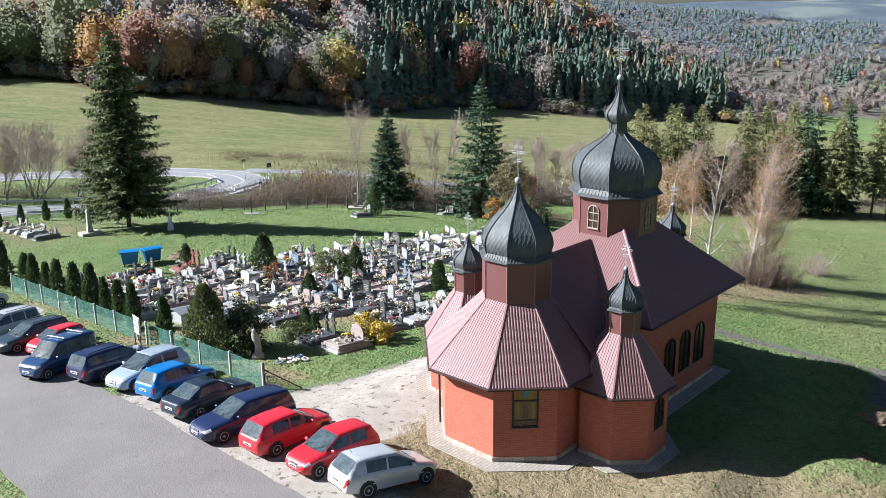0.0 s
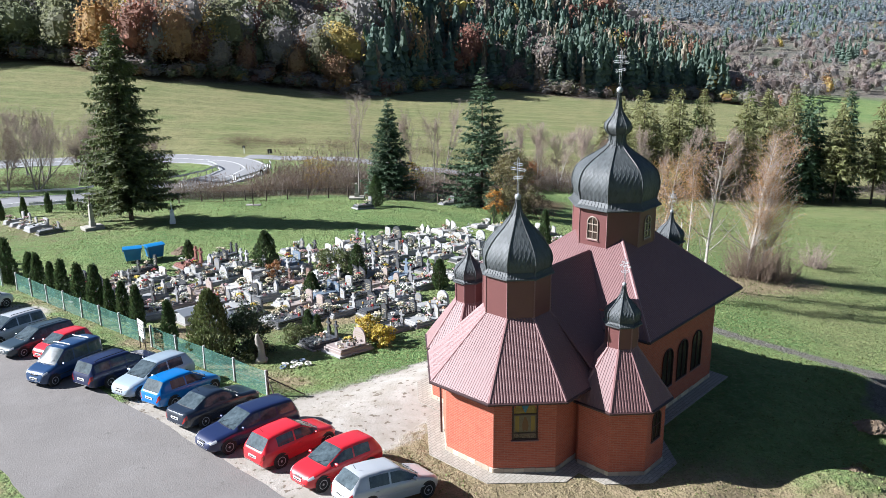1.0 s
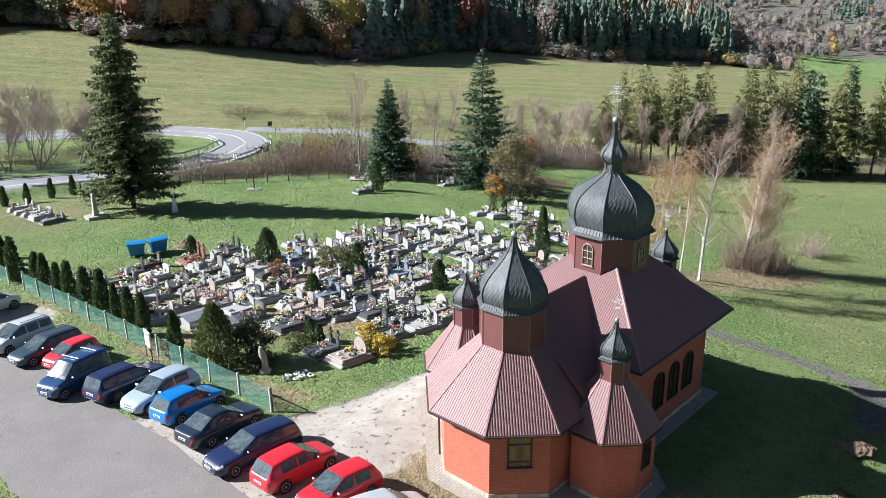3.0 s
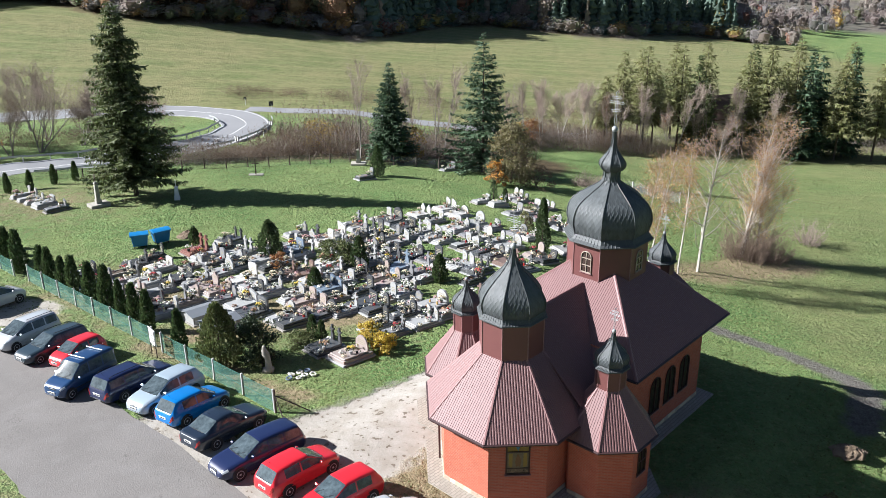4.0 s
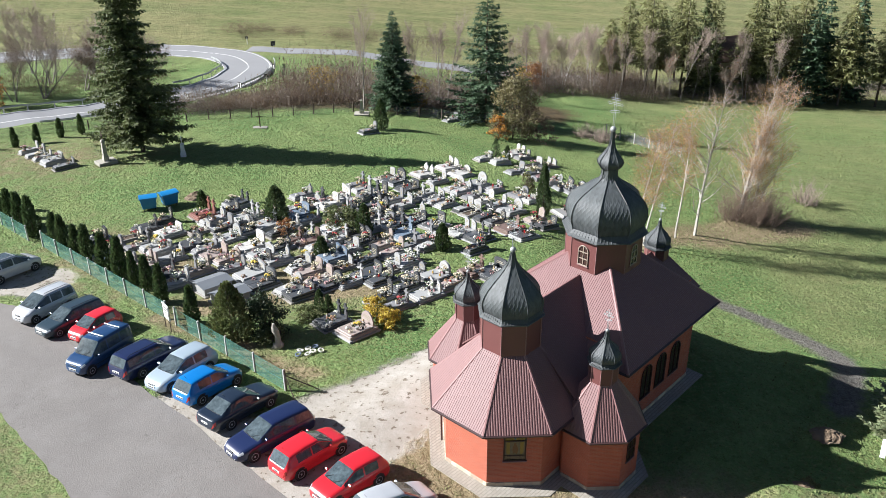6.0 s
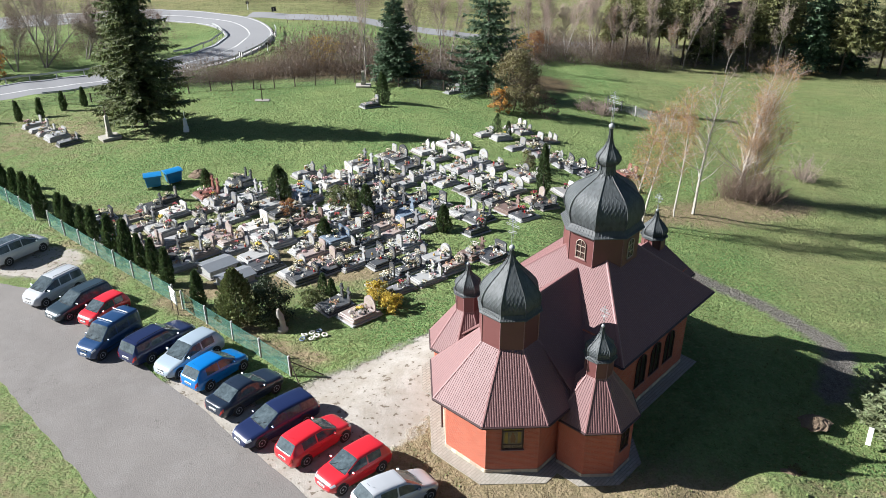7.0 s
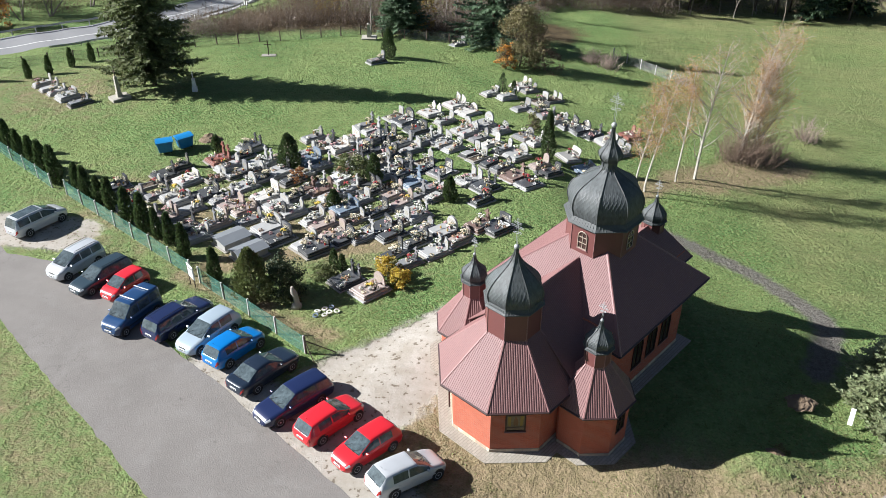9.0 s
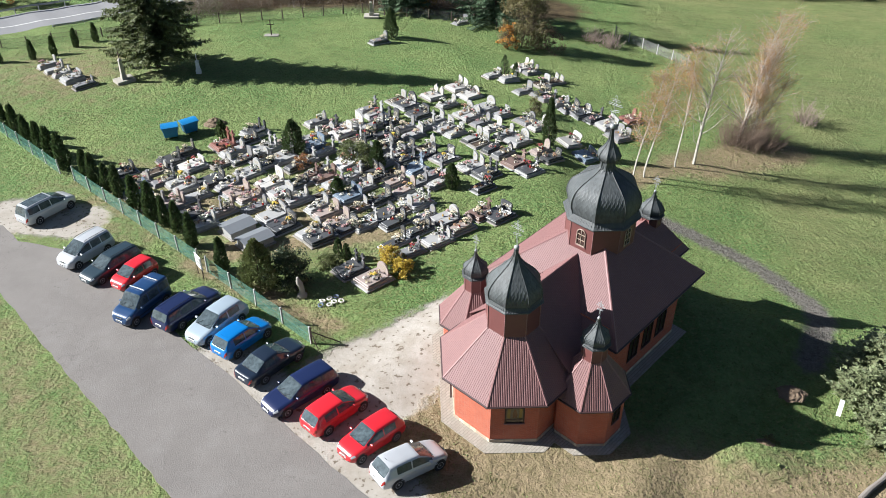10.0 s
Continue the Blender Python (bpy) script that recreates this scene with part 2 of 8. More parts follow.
crack(ASPHALT, 0.10, 0.0016, (0.085, 0.078, 0.07))
crack(ASPHALT, 0.31, 0.0011, (0.095, 0.087, 0.078))
ROADTOP = material("road_asphalt", (0.23, 0.23, 0.235), (0.18, 0.18, 0.185), 0.7, coarse=0.2, fine=6.0, space="World")
WHITELINE = material("road_paint", (0.62, 0.62, 0.60), rough=0.6)
BRICK = brick_material("red_brick", (0.42, 0.105, 0.055), (0.31, 0.072, 0.040), (0.34, 0.17, 0.12), 0.26, 0.075, 0.010)
PAVER = brick_material("concrete_pavers", (0.33, 0.305, 0.260), (0.26, 0.235, 0.195), (0.17, 0.15, 0.12), 0.30, 0.15, 0.016, 0.5)
PLINTH = material("plinth_stone", (0.50, 0.42, 0.31), (0.34, 0.26, 0.19), 0.85, coarse=2.0, shift=0.3)
ROOF = material("maroon_sheet", (0.165, 0.080, 0.077), (0.136, 0.066, 0.065), 0.55, coarse=0.8, fine=5.0, amount=0.8, bump=0.06, grain=0.004)
TRIM = material("maroon_flashing", (0.205, 0.105, 0.102), (0.165, 0.083, 0.082), 0.55, bump=0.05, grain=0.003)
CLAD = material("brown_cladding", (0.135, 0.050, 0.046), (0.105, 0.040, 0.038), 0.5, coarse=1.2, bump=0.08, grain=0.004)
SHINGLE = material("dark_dome_shingle", (0.072, 0.080, 0.082), (0.045, 0.052, 0.056), 0.62, 0.0, coarse=1.0, fine=6.0, amount=0.9, bump=0.12, grain=0.004, shift=0.22)
DOMERIB = material("dark_dome_rib", (0.064, 0.070, 0.072), (0.042, 0.047, 0.050), 0.60, 0.0, bump=0.05, grain=0.003)
STEEL = material("dull_steel", (0.30, 0.31, 0.32), (0.22, 0.23, 0.235), 0.6, 0.2, bump=0.0)
WINFRAME = material("white_window_frame", (0.33, 0.27, 0.22), rough=0.5, bump=0.05)
DARKFRAME = material("brown_window_frame", (0.040, 0.018, 0.013), rough=0.7, bump=0.05)
DARKGLASS = glass_material("dark_window_glass", (0.040, 0.023, 0.018), 0.25)
SOFFIT = material("dark_gutter", (0.045, 0.022, 0.022), rough=0.5, bump=0.05)


# ---- building helpers ----
def part(name, bm, mat, parent=None, label="", smooth=False):
    me = bpy.data.meshes.new(name)
    if smooth:
        for f in bm.faces:
            f.smooth = True
    bm.normal_update()
    bm.to_mesh(me)
    bm.free()
    for one in (mat if isinstance(mat, (list, tuple)) else (mat,)):
        me.materials.append(one)
    ob = new(name, me)
    if parent is not None:
        ob.parent = parent
    if label:
        tagged(ob, label)
    return ob


def share(name, me, parent, m):
    ob = new(name, me)
    ob.parent = parent
    ob.matrix_basis = m
    return ob


def thing(name, m, label, category, group="", kind=""):
    e = new(name)
    e.empty_display_size = 0.3
    e.matrix_basis = m
    return tagged(e, label, category, group, kind)


def box(bm, x0, y0, z0, x1, y1, z1, bevel=0.0, m=None, mi=0):
    vs = [bm.verts.new((x, y, z)) for z in (z0, z1) for y in (y0, y1) for x in (x0, x1)]
    fs = [bm.faces.new([vs[i] for i in q]) for q in ((0, 2, 3, 1), (4, 5, 7, 6), (0, 1, 5, 4), (2, 6, 7, 3), (0, 4, 6, 2), (1, 3, 7, 5))]
    for f in fs:
        f.material_index = mi
    if bevel:
        es = list({e for f in fs for e in f.edges})
        out = bmesh.ops.bevel(bm, geom=es, offset=bevel, segments=1, affect='EDGES', profile=0.5)
        vs = list({v for f in out["faces"] for v in f.verts} | {v for v in vs if v.is_valid})
    if m is not None:
        bmesh.ops.transform(bm, matrix=m, verts=[v for v in vs if v.is_valid])
    return vs


def prism(bm, pts, z0, z1, mi=0):
    """An upright prism over a convex or simple outline."""
    lo = [bm.verts.new((x, y, z0)) for x, y in pts]
    hi = [bm.verts.new((x, y, z1)) for x, y in pts]
    n = len(pts)
    fs = [bm.faces.new((lo[i], lo[(i + 1) % n], hi[(i + 1) % n], hi[i])) for i in range(n)]
    fs += [bm.faces.new(hi), bm.faces.new(lo[::-1])]
    for f in fs:
        f.material_index = mi
    return lo + hi


def lathe(bm, profile, sides, turn=0.0, cx=0.0, cy=0.0, cap=True):
    rings = []
    for z, r in profile:
        rings.append([bm.verts.new((cx + r * math.cos(turn + 2 * math.pi * k / sides), cy + r * math.sin(turn + 2 * math.pi * k / sides), z)) for k in range(sides)])
    for a, b in zip(rings, rings[1:]):
        for k in range(sides):
            bm.faces.new((a[k], a[(k + 1) % sides], b[(k + 1) % sides], b[k]))
    if cap:
        bm.faces.new(rings[-1])
        bm.faces.new(rings[0][::-1])
    return rings


def tube(bm, points, radius, sides=6, end=None):
    """A round bar along points, tapering to the radius end."""
    rings = []
    n = len(points)
    for i, p in enumerate(points):
        p = Vector(p)
        d = (Vector(points[min(i + 1, n - 1)]) - Vector(points[max(i - 1, 0)])).normalized()
        a = d.orthogonal().normalized()
        b = d.cross(a)
        r = radius if end is None else radius + (end - radius) * i / max(1, n - 1)
        rings.append([bm.verts.new(p + r * (math.cos(2 * math.pi * k / sides) * a + math.sin(2 * math.pi * k / sides) * b)) for k in range(sides)])
    for u, w in zip(rings, rings[1:]):
        for k in range(sides):
            bm.faces.new((u[k], u[(k + 1) % sides], w[(k + 1) % sides], w[k]))
    bm.faces.new(rings[0][::-1])
    bm.faces.new(rings[-1])


def wall_uv(bm):
    """Metres along the wall and upward, for coursed materials."""
    uv = bm.loops.layers.uv.verify()
    bm.normal_update()
    for f in bm.faces:
        n = f.normal
        t = Vector((-n.y, n.x, 0))
        t = t.normalized() if t.length > 0.3 else Vector((1, 0, 0))
        up = n.cross(t)
        for lp in f.loops:
            lp[uv].uv = (lp.vert.co.dot(t), lp.vert.co.dot(up))


def octagon(apothem, cu=0.0, cv=0.0):
    r = apothem / math.cos(math.pi / 8)
    return [(cu + r * math.cos(math.pi / 8 + k * math.pi / 4), cv + r * math.sin(math.pi / 8 + k * math.pi / 4)) for k in range(8)]


# ---- the lie of the land ----
CHURCH_X, CHURCH_Y, CHURCH_TURN = 3.05, 37.13, 48.0
CHURCH_C, CHURCH_S = math.cos(radians(CHURCH_TURN)), math.sin(radians(CHURCH_TURN))


def ramp(a, b, x):
    t = np.clip((np.asarray(x, float) - a) / (b - a), 0, 1)
    return t * t * (3 - 2 * t)


def land(x, y):
    """Height of the ground over the plan, all in plan units."""
    x, y = np.asarray(x, float), np.asarray(y, float)
    s = x + 0.3 * (y - 60) - 9
    fall = 4 * np.log1p(np.exp(np.clip(s / 4, -30, 30)))
    h = -9.5 * np.tanh(0.13 * fall / 9.5) * ramp(38, 58, y) * (1 - 0.85 * ramp(140, 250, y))
    h = h + 0.9 * np.exp(-((x + 34) / 24) ** 2 - ((y - 90) / 17) ** 2)
    h = h - 1.0 * ramp(98, 118, y)
    up = np.maximum(0, y - 166)
    up = 40 * np.log1p(up / 40) + 0.45 * up
    m = 0.112 * up - 0.06 * (x + 57) * np.minimum(up, 220) / 86
    h = h + m * ramp(-360, -120, x) * (1 - ramp(150, 420, x)) * (1 - 0.6 * ramp(380, 700, y)) * (1 - 0.75 * ramp(250, 330, y) * ramp(-95, -160, x))
    edge = wood_edge(x)
    d = np.maximum(0, y - edge)
    cap = 10 + 80 * ramp(-150, -60, x)
    hill = cap * (1 - np.exp(-0.26 * d / cap)) * (1 - ramp(0, 130, x - 0.10 * (y - 300))) * (1 - ramp(700, 1100, y))
    h = h + hill
    ridge = 41 * ramp(700, 1200, y) * (1 - 0.72 * ramp(230, 620, x))
    far = ridge + (24 + 20 * ramp(300, 1100, x)) * ramp(1500, 2600, y)
    roll = np.sin(x / 210 + 1.3) * np.cos(y / 260 + 0.4) + 0.5 * np.sin(x / 95 + y / 130)
    h = h + far + roll * 3.5 * ramp(420, 900, y) + roll * 9 * ramp(1300, 2000, y)
    h = h + 5.8 * ramp(-15, -115, x) * ramp(166, 252, y)
    near = np.sin(x * 0.31 + 1.0) * np.cos(y * 0.27) * 0.5 + np.sin(x * 0.83 + y * 0.61) * 0.25
    flat = 1 - ramp(15, 24, x + 0.2 * (y - 40))
    h = h + near * 0.22 * np.maximum(ramp(70, 95, y), 1 - flat)
    h = h + 2.748 + 0.0052 * np.clip(x, -200, 200) - 0.0785 * (y - np.maximum(0, y - 290) * ramp(270, 420, y))
    # a level terrace round the church
    u = (x - CHURCH_X) * CHURCH_C + (y - CHURCH_Y) * CHURCH_S
    v = -(x - CHURCH_X) * CHURCH_S + (y - CHURCH_Y) * CHURCH_C
    d = np.hypot(np.maximum(np.abs(u - 5.4) - 10.0, 0), np.maximum(np.abs(v) - 6.0, 0))
    t = 1 - ramp(0.2, 4.5, d)
    # the bank falls away east of the terrace, with two low mounds on it
    east = ramp(8, 13, x) * (1 - ramp(45, 75, x)) * (1 - ramp(66, 92, y)) * ramp(20, 27, y)
    h = h - 1.0 * east * ramp(0.8, 5.5, d)
    h = h * (1 - t) + t * (-0.15 + 0.030 * np.clip(v, -6, 6))
    return h + 1.05 * np.exp(-((x - 22.4) / 2.0) ** 2 - ((y - 44.7) / 1.6) ** 2) + 0.75 * np.exp(-((x - 16.6) / 2.4) ** 2 - ((y - 33.2) / 1.5) ** 2) + 0.85 * np.exp(-((x - 20.3) / 1.5) ** 2 - ((y - 38.3) / 1.2) ** 2)


def wood_edge(x):
    return 251 + 10 * ramp(-60, -30, x) + 50 * ramp(-30, 5, x) + 12 * ramp(5, 60, x) + 22 * ramp(60, 110, x) + 90 * ramp(110, 200, x) + 6 * np.sin(np.asarray(x, float) / 11.0)


def z_at(x, y):
    """Height in metres at a place in metres."""
    return float(K * land(x / K, y / K))


def line_band(px, py, x0, y0, x1, y1):
    """Distance to a line and the share along it."""
    dx, dy = x1 - x0, y1 - y0
    t = np.clip(((px - x0) * dx + (py - y0) * dy) / (dx * dx + dy * dy), 0, 1)
    return np.hypot(px - x0 - t * dx, py - y0 - t * dy), t


PATH = [(13.0, 62.4), (17.4, 61.2), (19.4, 59.5), (21.3, 57.7), (22.8, 56.2), (24.1, 54.0), (24.9, 51.4), (25.7, 49.1), (25.7, 47.0), (24.4, 44.4), (22.9, 41.6)]


def path_distance(px, py):
    return np.minimum.reduce([line_band(px, py, *a, *b)[0] for a, b in zip(PATH, PATH[1:])])


def build_ground():
    def axis(lo, fine_lo, fine_hi, hi, step, grow):
        a = list(np.arange(fine_lo, fine_hi, step))
        d = step
        while a[-1] < hi:
            d *= grow
            a.append(a[-1] + d)
        b, d = [], step
        p = fine_lo
        while p > lo:
            d *= grow
            p -= d
            b.append(p)
        return np.array(b[::-1] + a)
    xs = axis(-3200, -62, 50, 3200, 0.65, 1.06)
    ys = axis(-900, 14, 125, 4600, 0.65, 1.05)
    X, Y = np.meshgrid(xs, ys)
    Z = land(X, Y)
    nx, ny = len(xs), len(ys)
    co = np.stack([X.ravel() * K, Y.ravel() * K, Z.ravel() * K], 1)
    i = np.arange(nx * ny).reshape(ny, nx)
    quads = np.stack([i[:-1, :-1].ravel(), i[:-1, 1:].ravel(), i[1:, 1:].ravel(), i[1:, :-1].ravel()], 1)
    me = bpy.data.meshes.new("ground")
    me.from_pydata(co.tolist(), [], quads.tolist())
    px, py = X.ravel(), Y.ravel()
    # gravel: yard between the cars and the church, and the path round the church
    d1, t1 = line_band(px, py, -15, 40.5, -3.5, 28.8)
    d2, t2 = line_band(px, py, -6, 38, 1.5, 46)
    d3, t3 = line_band(px, py, 4, 51.5, 15, 57.5)
    d5, t5 = line_band(px, py, -37, 58.5, -31, 57.5)
    gr = np.maximum.reduce([0.5 + (2.3 - d1) * 0.3, 0.5 + (4.2 - 1.6 * t2 - d2) * 0.3, 0.35 + (1.6 - d3) * 0.3, 0.5 + (2.6 - d5) * 0.35])
    track = 0.5 + (0.95 - path_distance(px, py)) * 0.45
    gr = np.minimum(gr, 1.2)
    d6, t6 = line_band(px, py, -2.5, 31, 12, 30.5)
    d7, t7 = line_band(px, py, -2.2, 31, 0.8, 43.5)
    d8, t8 = line_band(px, py, -20, 51.5, -8.5, 44)
    d9, t9 = line_band(px, py, -18, 53, -5, 56)
    d10, t10 = line_band(px, py, -28, 62, -10, 58)
    d11, t11 = line_band(px, py, 22, 73, 34, 78)
    d12, t12 = line_band(px, py, 12, 27, 30, 30)
    d13, t13 = line_band(px, py, 16, 69, 31, 79.5)
    d15, t15 = line_band(px, py, -36, 46, -12, 22)
    d14, t14 = line_band(px, py, 24, 72, 30, 76)
    dr = np.maximum.reduce([0.52 + (3.8 - d6) * 0.16, 0.62 + (2.0 - d7) * 0.3, 0.40 + (1.3 - d8) * 0.3, 0.45 + (1.5 - d9) * 0.3, 0.47 + (5 - d10) * 0.03, 0.5 + (2.5 - d11) * 0.2, 0.60 + (4.2 - d12) * 0.15, 0.55 + (1.5 - d13) * 0.3, 0.45 + (2.4 - d14) * 0.15, 0.36 + (5 - d15) * 0.03,
                            0.62 - 0.02 * np.hypot(px + 44, (py - 88) * 1.3)])
    gr = gr * (px > -60)
    straw = np.clip(0.5 + (py - 160) / 40, 0, 1.2) * (1 - ramp(60, 140, px - 0.1 * py)) + 0.48 * ramp(40, 54, py) * ramp(19, 30, px) * (py < 160)
    lit = np.clip(0.5 + (py - wood_edge(px) + 4) / 20, 0, 1.2)
    strip = np.exp(-((py - (122 + 0.25 * np.maximum(0, px))) / 9.0) ** 2) * (px > -34) * (1 - ramp(14, 26, px))
    lit = np.maximum(lit, 0.75 * strip)
    # "far" is the share of painted haze, growing with distance
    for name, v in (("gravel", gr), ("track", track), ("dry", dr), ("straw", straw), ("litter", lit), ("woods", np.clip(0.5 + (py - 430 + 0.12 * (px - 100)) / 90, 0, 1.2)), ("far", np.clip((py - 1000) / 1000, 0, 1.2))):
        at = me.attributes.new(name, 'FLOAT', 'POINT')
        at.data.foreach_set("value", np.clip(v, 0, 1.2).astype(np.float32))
    me.polygons.foreach_set("use_smooth", np.ones(len(me.polygons), dtype=bool))
    me.materials.append(GROUND)
    return tagged(new("ground", me), "grassy hillside with gravel yard and meadows", "ground", kind="structure")


build_ground()


def sheet(name, outline, lift, mat, label, category="pavement"):
    """An even surface over the gently sloping yard, with a rim that goes down into the ground."""
    bm = bmesh.new()
    prism(bm, [(K * x, K * y) for x, y in outline], -0.25, lift)
    for v in bm.verts:
        v.co.z += K * (2.748 + 0.0052 * v.co.x / K - 0.0785 * v.co.y / K)
    bmesh.ops.triangulate(bm, faces=[f for f in bm.faces if len(f.verts) > 4])
    return tagged(part(name, bm, mat), label, category, kind="structure")


def wobble(points, step=0.8, amp=0.12, seed=1):
    """Break a line into short pieces that stray a little."""
    rng = random.Random(seed)
    out = []
    for (x0, y0), (x1, y1) in zip(points, points[1:]):
        n = max(1, int(math.hypot(x1 - x0, y1 - y0) / step))
        for k in range(n):
            t = k / n
            out.append((x0 + (x1 - x0) * t + rng.uniform(-amp, amp), y0 + (y1 - y0) * t + rng.uniform(-amp, amp)))
    out.append(points[-1])
    return out


LOT = wobble([(-90, 111), (-37, 57.3), (-34.5, 54.6), (-29.5, 53.2), (-15.7, 40.4), (-8.6, 33.4), (-4.4, 29.2), (12, 13.5)], 1.0, 0.10, 3) + wobble([(2, 11), (-15, 29.3), (-32.6, 47.6), (-60, 76), (-95, 110)], 0.8, 0.07, 4)
sheet("parking_asphalt", LOT, 0.018, ASPHALT, "worn grey asphalt lane with crumbling edges", "asphalt")


# ---- the church ----
CHURCH = Matrix.Translation((K * CHURCH_X, K * CHURCH_Y, 0)) @ Matrix.Rotation(radians(CHURCH_TURN), 4, 'Z')
church = thing("church", CHURCH, "red brick church with maroon metal roofs and five dark onion domes", "church")


def S(*v):
    return tuple(K * c for c in v)


def walls(name, outline, z0, z1, label=""):
    bm = bmesh.new()
    prism(bm, [S(*p) for p in outline], K * z0, K * z1)
    wall_uv(bm)
    return part(name, bm, BRICK, church, label)


APSE, BAY_U, BAY_V = 3.25, 1.83, 4.34
NAVE_C, NAVE_W = 8.03, 4.05
apse_wall = walls("apse_wall", octagon(APSE), -0.5, 3.45)
presbytery_wall = walls("presbytery_wall", [(0, -3.2), (3.9, -3.2), (3.9, 3.2), (0, 3.2)], -0.5, 4.0)
nave_wall = walls("nave_wall", [(3.6, -NAVE_W), (11.9, -NAVE_W), (11.9, NAVE_W), (3.6, NAVE_W)], -1.6, 5.6)
chapel_walls = [walls("chapel_wall", octagon(1.90, BAY_U, side * BAY_V), -0.5, 2.85) for side in (-1, 1)]
porch_wall = walls("porch_wall", [(11.6, -2.0), (15.4, -2.0), (15.4, 2.0), (11.6, 2.0)], -1.6, 4.0)


def roof_face(name, poly, parent, pitch=0.112, rise=0.011, lip=0.10):
    """A sloping sheet of ribbed metal over a plan polygon in the church's frame: eave first (two points), with ribs running up the slope."""
    P = [Vector(S(*p)) for p in poly]
    e0, e1 = P[0], P[1]
    along = (e1 - e0).normalized()
    n = along.cross(P[2] - e0).normalized()
    if n.z < 0:
        n = -n
    up = n.cross(along)
    if up.z < 0:
        up = -up
    flat = [((p - e0).dot(along), (p - e0).dot(up)) for p in P]
    bm = bmesh.new()
    k = len(P)

    def span(x):
        ys = []
        for i in range(k):
            (xa, ya), (xb, yb) = flat[i], flat[(i + 1) % k]
            if (xa - x) * (xb - x) <= 0 and xa != xb:
                ys.append(ya + (yb - ya) * (x - xa) / (xb - xa))
        return (min(ys), max(ys)) if ys else None
    lo_x, hi_x = min(a for a, b in flat), max(a for a, b in flat)
    marks = {lo_x + 1e-4: 0.0, hi_x - 1e-4: 0.0}
    x, w = lo_x + pitch * 0.6, pitch * 0.34
    while x < hi_x - w - 0.02:
        for dx, dz in ((-w, 0.0), (-w * 0.5, rise), (w * 0.5, rise), (w, 0.0)):
            marks[x + dx] = dz
        x += pitch
    for a, b in flat:
        if lo_x + 0.01 < a < hi_x - 0.01:
            near = min(marks, key=lambda t: abs(t - a))
            marks[a] = marks[near]
    cols = []
    for x in sorted(marks):
        s_ = span(x)
        if s_:
            base = e0 + along * x
            cols.append([bm.verts.new(base + up * s_[0] + n * marks[x]), bm.verts.new(base + up * s_[1] + n * marks[x]), bm.verts.new(base + up * s_[1] - n * 0.05), bm.verts.new(base + up * s_[0] - n * 0.05)])
    for a, b in zip(cols, cols[1:]):
        for q in range(4):
            bm.faces.new((a[q], b[q], b[(q + 1) % 4], a[(q + 1) % 4]))
    bm.faces.new(cols[0])
    bm.faces.new(cols[-1][::-1])
    bmesh.ops.recalc_face_normals(bm, faces=bm.faces)
    ob = part(name, bm, ROOF, parent)
    # a folded gutter edge below the eave
    bm = bmesh.new()
    d = -up * 1.0
    pts = [e0 - n * 0.02 + along * -0.02, e1 - n * 0.02 + along * 0.02]
    for h0, h1 in ((0.0, 0.14),):
        a = [bm.verts.new(p + v) for p in pts for v in (Vector((0, 0, 0.02)), Vector((0, 0, -0.085)), Vector((0, 0, -0.085)) + (d - Vector((0, 0, d.z))).normalized() * 0.08, Vector((0, 0, -0.02)) + (d - Vector((0, 0, d.z))).normalized() * 0.09)]
        bm.faces.new((a[0], a[1], a[2], a[3]))
        bm.faces.new((a[7], a[6], a[5], a[4]))
        for i in range(4):
            bm.faces.new((a[i], a[4 + i], a[4 + (i + 1) % 4], a[(i + 1) % 4]))
    bmesh.ops.recalc_face_normals(bm, faces=bm.faces)
    part("gutter", bm, SOFFIT, ob)
    return ob


def ridge_cap(p, q, parent, width=0.085):
    bm = bmesh.new()
    a, b = Vector(S(*p)), Vector(S(*q))
    d = (b - a).normalized()
    side = d.cross(Vector((0, 0, 1))).normalized()
    up = side.cross(d).normalized()
    sec = (side * -width - up * 0.040, side * -width * 0.35 + up * 0.024, side * width * 0.35 + up * 0.024, side * width - up * 0.040, up * -0.07)
    lo = [bm.verts.new(a + s) for s in sec]
    hi = [bm.verts.new(b + s) for s in sec]
    for i in range(5):
        bm.faces.new((lo[i], lo[(i + 1) % 5], hi[(i + 1) % 5], hi[i]))
    bm.faces.new(lo[::-1])
    bm.faces.new(hi)
    bmesh.ops.recalc_face_normals(bm, faces=bm.faces)
    return part("ridge_cap", bm, TRIM, parent)


def cone_roof(name, a0, z0, a1, z1, cu, cv):
    lo, hi = octagon(a0, cu, cv), octagon(a1, cu, cv)
    holder = new(name)
    holder.parent = church
    for k in range(8):
        j = (k + 1) % 8
        roof_face("roof_sheet", [(*lo[k], z0), (*lo[j], z0), (*hi[j], z1), (*hi[k], z1)], holder)
        ridge_cap((*lo[k], z0), (*hi[k], z1), holder)
    return holder


def plain_roof(name):
    holder = new(name)
    holder.parent = church
    return holder


cone_roof("apse_roof", 3.92, 3.50, 1.28, 6.38, 0, 0)
cone_roof("chapel_roof", 2.12, 2.88, 0.55, 5.18, BAY_U, -BAY_V)
cone_roof("chapel_roof", 2.12, 2.88, 0.55, 5.18, BAY_U, BAY_V)
